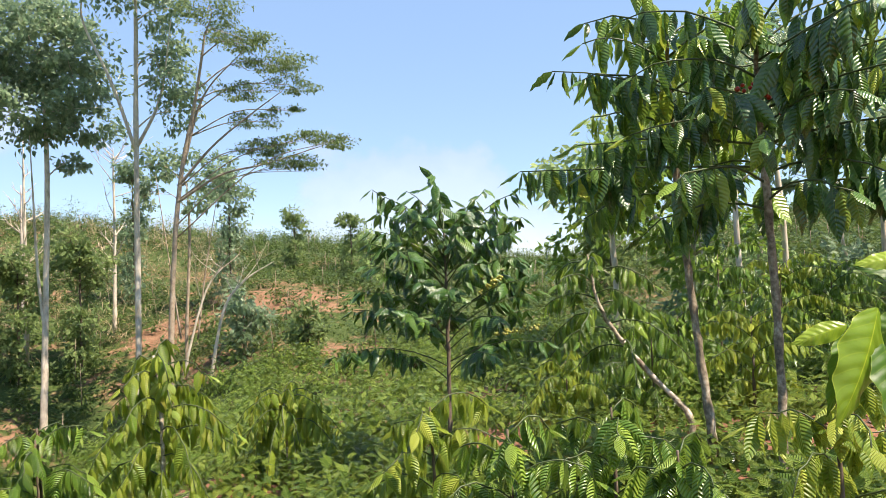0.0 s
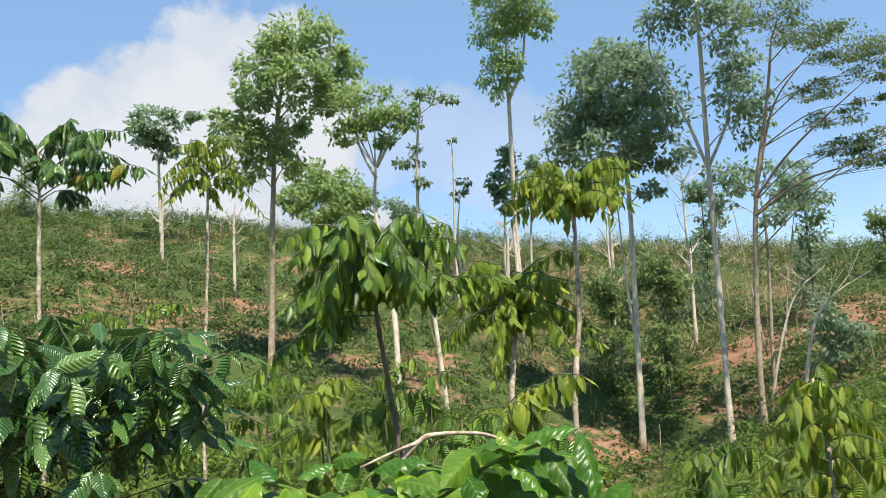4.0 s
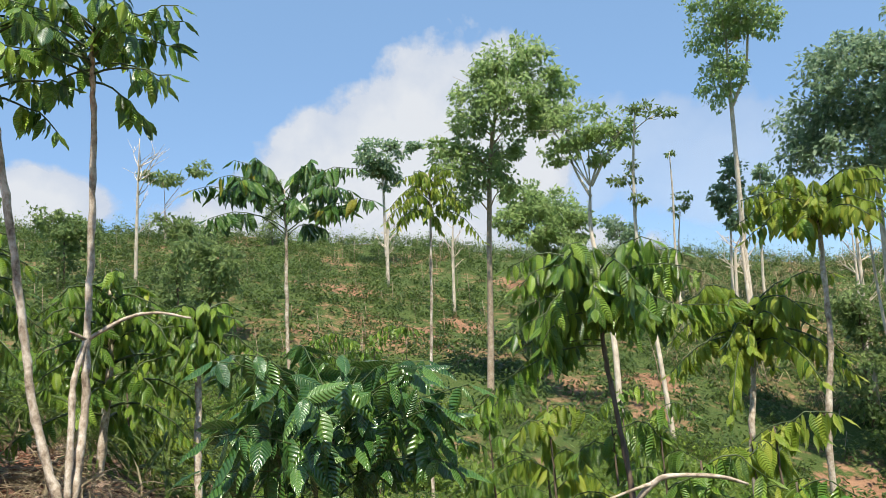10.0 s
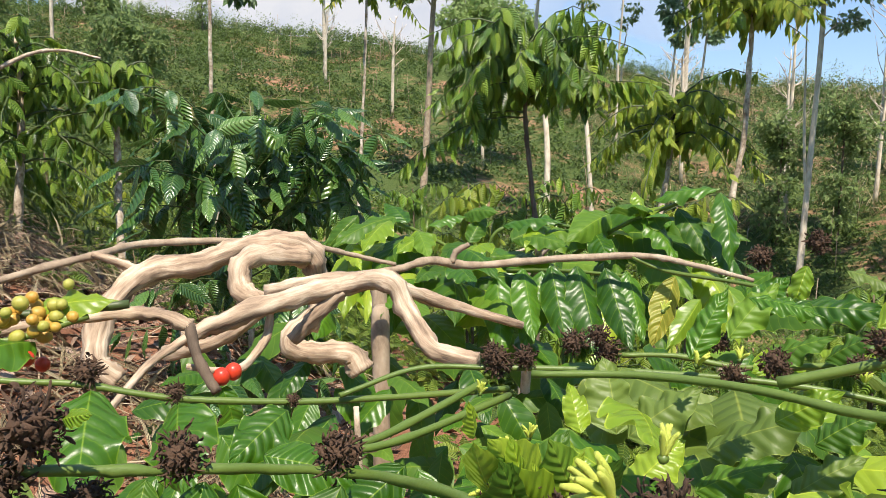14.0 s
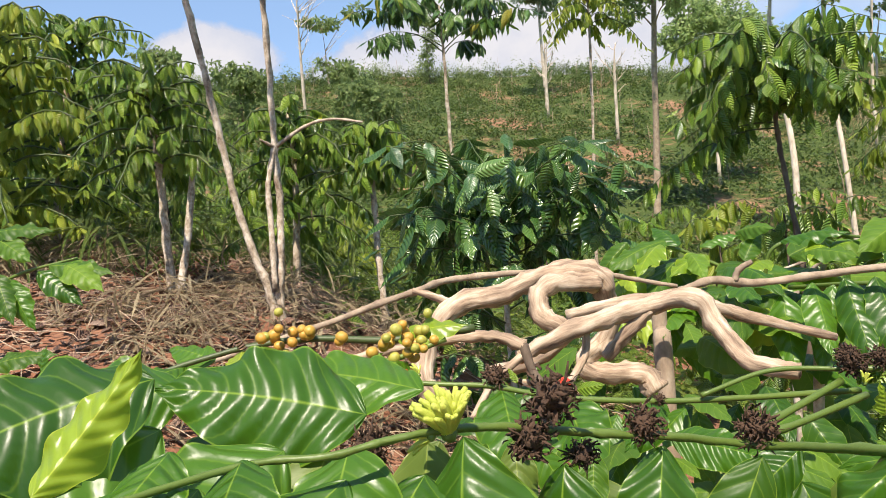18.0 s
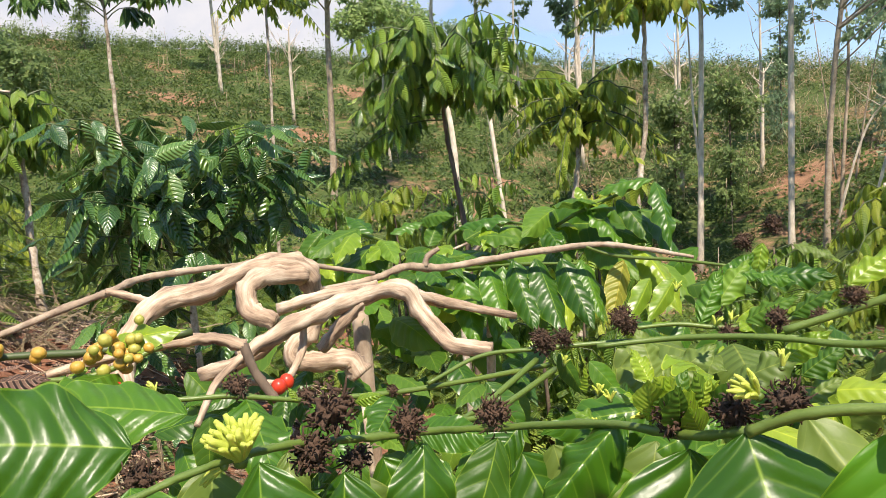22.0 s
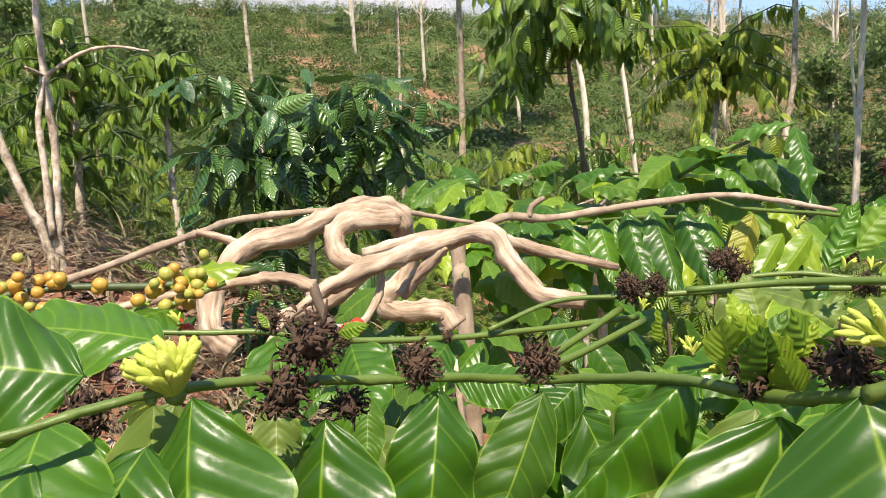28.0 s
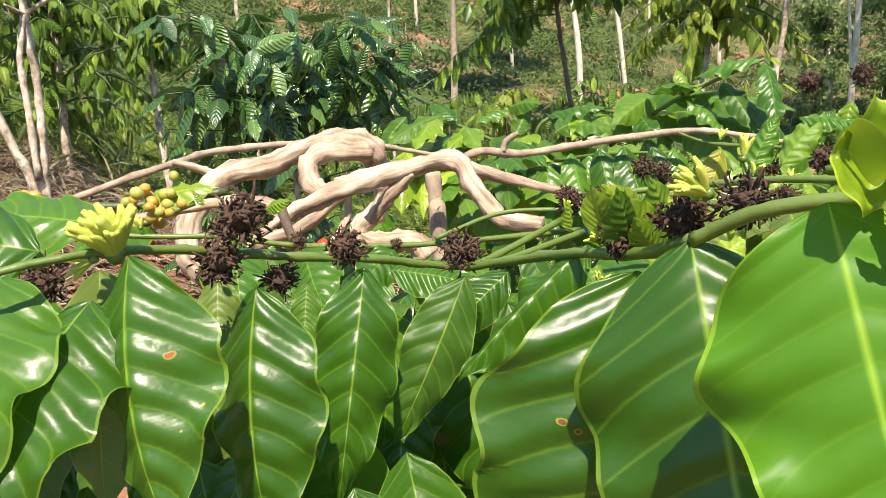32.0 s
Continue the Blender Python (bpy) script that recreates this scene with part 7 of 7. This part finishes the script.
for k, (b, t, mat) in enumerate((((-0.432, 0.671, 1.235), (-0.382, 0.672, 1.233), M_LITTER), ((-0.492, 0.664, 1.251), (-0.501, 0.640, 1.275), M_LITTER), ((-0.497, 0.662, 1.252), (-0.471, 0.603, 1.237), M_LEAF_YOUNG), ((-0.379, 0.693, 1.222), (-0.357, 0.704, 1.234), M_LEAF_YOUNG), ((-0.334, 0.710, 1.222), (-0.368, 0.608, 1.222), M_LEAF_NEAR), ((-0.556, 0.645, 1.240), (-0.578, 0.574, 1.231), M_LEAF_NEAR), ((-0.532, 0.661, 1.241), (-0.605, 0.686, 1.251), M_LEAF_NEAR), ((-0.352, 0.730, 1.243), (-0.270, 0.736, 1.253), M_LEAF_YOUNG))):
    near_leaf(berries, b, t, 0.45, mat, (0.2, -0.6, 0.9), 0.6, 0.4, 0.05, 0.01, 7, seed=160 + k, nv=16, nu=8)

# ---- bright sapling behind the dry limb ----
sap = thing("coffee_sapling", (0.25, 1.75, float(ground_z(0.25, 1.75))), "bright green coffee sapling with sunlit glossy leaves", "coffee bush")
twig_part(sap, [(0.25, 1.75, 0.0), (0.24, 1.74, 0.5), (0.25, 1.72, 0.95), (0.27, 1.7, 1.18)], [0.016, 0.013, 0.006], M_BARK_COFFEE, "trunk")
for k, line in enumerate(([(0.142, 1.755, 1.127), (0.025, 1.730, 1.196), (-0.061, 1.672, 1.233), (-0.144, 1.644, 1.206)], [(0.155, 1.754, 1.128), (0.179, 1.742, 1.207), (0.280, 1.731, 1.227), (0.367, 1.610, 1.221)], [(0.329, 1.712, 1.146), (0.423, 1.597, 1.234), (0.496, 1.474, 1.289), (0.559, 1.430, 1.318)], [(0.204, 1.727, 1.119), (0.290, 1.514, 1.153), (0.395, 1.406, 1.159)])):
    twig_part(sap, line, [0.005, 0.003], M_TWIG, "branch", 7, 0.05, 60 + k)
SAPLING = ((((-0.049, 1.674, 1.246), (-0.179, 1.588, 1.190), 0.4), ((-0.060, 1.653, 1.241), (-0.112, 1.543, 1.184), 0.42), ((-0.024, 1.673, 1.233), (-0.076, 1.755, 1.270), 0.5), ((0.000, 1.672, 1.215), (0.023, 1.565, 1.169), 0.42), ((0.037, 1.701, 1.206), (-0.047, 1.596, 1.176), 0.42), ((0.025, 1.733, 1.221), (0.117, 1.771, 1.237), 0.4), ((0.114, 1.725, 1.184), (0.157, 1.788, 1.242), 0.45), ((0.164, 1.721, 1.184), (0.095, 1.622, 1.160), 0.45), ((0.192, 1.742, 1.220), (0.321, 1.683, 1.232), 0.38), ((0.224, 1.695, 1.199), (0.317, 1.596, 1.187), 0.42), ((0.280, 1.730, 1.221), (0.228, 1.630, 1.171), 0.4),) +
           (((0.367, 1.610, 1.221), (0.376, 1.497, 1.166), 0.42), ((0.428, 1.575, 1.242), (0.545, 1.452, 1.248), 0.36), ((0.483, 1.499, 1.277), (0.445, 1.593, 1.252), 0.4), ((0.452, 1.539, 1.257), (0.490, 1.442, 1.174), 0.4), ((0.503, 1.492, 1.277), (0.539, 1.403, 1.180), 0.36), ((0.560, 1.430, 1.313), (0.551, 1.354, 1.177), 0.32), ((0.555, 1.432, 1.318), (0.447, 1.490, 1.288), 0.36), ((0.412, 1.597, 1.210), (0.366, 1.550, 1.158), 0.4), ((-0.144, 1.643, 1.194), (-0.114, 1.557, 1.147), 0.4), ((0.068, 1.542, 1.160), (0.105, 1.434, 1.134), 0.5), ((0.034, 1.542, 1.149), (0.000, 1.459, 1.141), 0.5),))
for k, (b, t, w) in enumerate(SAPLING):
    near_leaf(sap, b, t, w, M_LEAF_NEAR if k == 16 else (M_LEAF_SAP, M_LEAF_YOUNG, M_LEAF_NEAR)[k % 3], (0.2 * (-1) ** k, -0.5, 1), 0.7, 0.35, 0.03, 0.006, 8, seed=200 + k, nv=24, nu=10)
for k, (b, t, w) in enumerate(SAPLING * 3):
    if k % len(SAPLING) in (16, 17):
        continue
    rr = np.random.default_rng(1100 + k)
    b = Vector(b) + Vector(rr.normal(0, 0.045, 3)) - Vector((0, -0.06, 0.02))
    t = b + (Vector(t) - Vector(SAPLING[k % len(SAPLING)][0])).normalized() * rr.uniform(0.13, 0.19) + Vector(rr.normal(0, 0.04, 3))
    b.z -= 0.05
    t.z = min(t.z - 0.05, b.z + 0.01, 1.27)
    near_leaf(sap, b, t, 0.42, (M_LEAF_SAP, M_LEAF_NEAR, M_LEAF_SAP, M_LEAF_YOUNG)[k % 4], (rr.uniform(-0.7, 0.7), -0.7, 0.9), 0.95, 0.5, 0.02, 0.008, 8, seed=1200 + k, nv=22, nu=10)
HANG = (((0.197, 1.450, 1.169), (0.204, 1.342, 1.050)), ((0.249, 1.443, 1.175), (0.262, 1.329, 1.042)), ((0.296, 1.434, 1.176), (0.313, 1.313, 1.026)), ((0.346, 1.422, 1.173), (0.369, 1.303, 1.044)), ((0.385, 1.411, 1.169), (0.393, 1.320, 1.054)), ((0.247, 1.522, 1.152), (0.198, 1.435, 1.003)), ((0.333, 1.505, 1.154), (0.286, 1.417, 0.996)), ((0.158, 1.532, 1.139), (0.158, 1.417, 0.997)))
for k, (b, t) in enumerate(HANG):
    near_leaf(sap, b, t, 0.36, M_LEAF_NEAR, (0.25 * (-1) ** k, -1, 0.4), 0.3, 0.45, 0.02, 0.009, 10, seed=230 + k, nv=24, nu=8)
for k, (b, t) in enumerate((((0.459, 1.366, 1.166), (0.402, 1.315, 1.045)), ((0.463, 1.252, 1.147), (0.394, 1.206, 1.075)), ((0.461, 1.147, 1.164), (0.389, 1.106, 1.102)))):
    near_leaf(sap, b, t, 0.36, M_LEAF_YELLOW if k == 0 else M_LEAF_YOUNG, (0.2, -1, 0.4), 0.3, 0.4, 0.03, 0.010, 8, seed=250 + k, nv=18, nu=8)
for k in range(60):
    rr = np.random.default_rng(900 + k)
    b = Vector((rr.uniform(-0.25, 0.95), rr.uniform(1.5, 2.1), rr.uniform(0.55, 1.10)))
    t = b + Vector((rr.uniform(-0.8, 0.8), rr.uniform(-0.9, 0.3), rr.uniform(-1.0, 0.1))).normalized() * rr.uniform(0.13, 0.2)
    near_leaf(sap, b, t, 0.4, (M_LEAF_SAP, M_LEAF_NEAR, M_LEAF_SAP)[k % 3], (rr.uniform(-0.3, 0.3), -0.6, 0.8), 0.6, 0.35, 0.03, 0.012, 8, seed=950 + k, nv=12, nu=6)

# ---- low coffee plant under the dry limb ----
low_plant = thing("coffee_seedling", (-0.08, 1.12, float(ground_z(-0.08, 1.12))), "low green coffee plant growing below the dry limb", "coffee bush")
twig_part(low_plant, [(-0.08, 1.12, 0.0), (-0.07, 1.10, 0.5), (-0.09, 1.11, 1.02)], [0.010, 0.008, 0.004], M_BARK_COFFEE, "trunk")
for k in range(74):
    rr = np.random.default_rng(4100 + k)
    b = Vector((rr.uniform(-0.42, 0.22), rr.uniform(0.92, 1.32), rr.uniform(0.86, 1.07)))
    t = b + Vector((rr.uniform(-0.8, 0.8), rr.uniform(-0.9, 0.1), rr.uniform(-1.0, 0.1))).normalized() * rr.uniform(0.08, 0.14)
    near_leaf(low_plant, b, t, rr.uniform(0.36, 0.46), (M_LEAF_NEAR, M_LEAF_SAP, M_LEAF_NEAR)[k % 3], (rr.uniform(-0.4, 0.4), -0.5, 0.9), 0.7, 0.35, 0.03, 0.01, 8, seed=4200 + k, nv=16, nu=8)

# ---- near leaves at the start of the walk ----
side = thing("coffee_side_branch", (1.460, -0.464, 1.393), "near coffee branch with large sunlit light green leaves", "branch")
twig_part(side, [(1.560, -0.567, 1.514), (1.515, -0.470, 1.476), (1.463, -0.405, 1.451), (1.438, -0.341, 1.440)], [0.005, 0.003], M_TWIG, seed=12)
for k, (b, t, w, mat) in enumerate(((((1.400, -0.302, 1.436), (1.326, -0.259, 1.300), 0.42, M_LEAF_YOUNG), ((1.405, -0.267, 1.415), (1.373, -0.206, 1.391), 0.36, M_LEAF_YOUNG), ((1.454, -0.340, 1.496), (1.429, -0.274, 1.488), 0.42, M_LEAF_YOUNG), ((1.404, -0.267, 1.405), (1.347, -0.247, 1.309), 0.32, M_LEAF_SAP), ((1.407, -0.303, 1.398), (1.328, -0.320, 1.281), 0.36, M_LEAF_SAP), ((1.463, -0.393, 1.466), (1.386, -0.330, 1.289), 0.34, M_LEAF_YOUNG), ((1.463, -0.405, 1.451), (1.386, -0.384, 1.265), 0.36, M_LEAF_SAP), ((1.464, -0.431, 1.458), (1.380, -0.432, 1.276), 0.34, M_LEAF_SAP), ((1.462, -0.393, 1.452), (1.429, -0.268, 1.488), 0.32, M_LEAF_SAP), ((1.439, -0.354, 1.440), (1.393, -0.275, 1.386), 0.34, M_LEAF_SAP), ((1.465, -0.445, 1.479), (1.461, -0.356, 1.506), 0.34, M_LEAF_SAP),) +
           (((1.465, -0.463, 1.478), (1.345, -0.478, 1.305), 0.36, M_LEAF_SAP), ((1.485, -0.471, 1.491), (1.513, -0.410, 1.556), 0.34, M_LEAF_YOUNG), ((1.514, -0.501, 1.482), (1.345, -0.539, 1.321), 0.36, M_LEAF),))):
    near_leaf(side, b, t, w, mat, (-0.3, -1, 0.5), 0.4, 0.3, 0.012, 0.006, 9, seed=270 + k, nv=24, nu=10)

# ---- leafy plant at the edge of the swept earth ----
left = thing("coffee_seedling", (-1.321, 1.102, 1.198), "low coffee plant with glossy dark leaves beside bare earth", "coffee bush")
lf = np.array((-1.321, 1.102, 1.198))
left.location = (lf[0], lf[1], float(ground_z(lf[0], lf[1])))
twig_part(left, [(lf[0], lf[1], float(ground_z(lf[0], lf[1])) - 0.02), lf, (-1.324, 1.114, 1.331), (-1.298, 1.143, 1.404)], [0.012, 0.010, 0.005], M_BARK_COFFEE, "trunk")
twig_part(left, [(-1.329, 1.105, 1.288), (-1.241, 1.128, 1.323), (-1.134, 1.161, 1.343)], [0.004, 0.002], M_TWIG, "branch", 6)
for k, (b, t, mat) in enumerate((((-1.305, 1.136, 1.405), (-1.193, 1.176, 1.397), M_LEAF_SAP), ((-1.299, 1.142, 1.393), (-1.191, 1.108, 1.343), M_LEAF_SAP), ((-1.185, 1.141, 1.333), (-1.054, 1.161, 1.304), M_LEAF_SAP), ((-1.199, 1.127, 1.325), (-1.098, 1.119, 1.254), M_LEAF_NEAR), ((-1.170, 1.155, 1.336), (-1.039, 1.107, 1.279), M_LEAF_SAP), ((-1.256, 1.113, 1.315), (-1.190, 1.097, 1.215), M_LEAF_NEAR), ((-1.298, 1.112, 1.307), (-1.242, 1.042, 1.208), M_LEAF_NEAR), ((-1.320, 1.120, 1.386), (-1.293, 0.996, 1.303), M_LEAF_NEAR), ((-1.275, 1.107, 1.328), (-1.216, 1.073, 1.232), M_LEAF_SAP), ((-1.308, 1.131, 1.439), (-1.367, 1.064, 1.471), M_LEAF_SAP), ((-1.169, 0.968, 1.181), (-1.060, 1.007, 1.187), M_LEAF_SAP), ((-1.044, 0.945, 1.153), (-1.038, 0.963, 1.215), M_LEAF_NEAR), ((-1.328, 1.111, 1.365), (-1.264, 1.102, 1.284), M_LEAF_SAP), ((-1.180, 0.959, 1.203), (-1.141, 0.844, 1.175), M_LEAF_SAP))):
    near_leaf(left, b, t, 0.38, mat, (0.2 * (-1) ** k, -0.6, 0.8), 0.6, 0.35, 0.03, 0.012, 8, seed=2000 + k, nv=22, nu=8)

# ---- a bent bare stem among the shrubs ----
bent = np.array((0.49, 3.49, 0.69))
bent_stem = thing("bent_stem", (bent[0], bent[1], float(ground_z(bent[0], bent[1]))), "bent pale bare coffee stem arching over the shrubs", "stem")
twig_part(bent_stem, [(bent[0], bent[1], float(ground_z(bent[0], bent[1])) - 0.03), bent, (0.55, 3.52, 0.87), (0.63, 3.52, 0.96), (0.71, 3.51, 1.00), (0.93, 3.56, 0.98), (1.08, 3.61, 0.93)], [0.017, 0.015, 0.013, 0.010, 0.006], M_BARK_COFFEE, "stem", 9, 0.08, 8, 8, 5)
twig_part(bent_stem, [(0.64, 3.52, 0.97), (0.53, 3.48, 0.95), (0.36, 3.45, 0.90)], [0.009, 0.005], M_BARK_COFFEE, "twig", 7, 0.08, 9, 6)
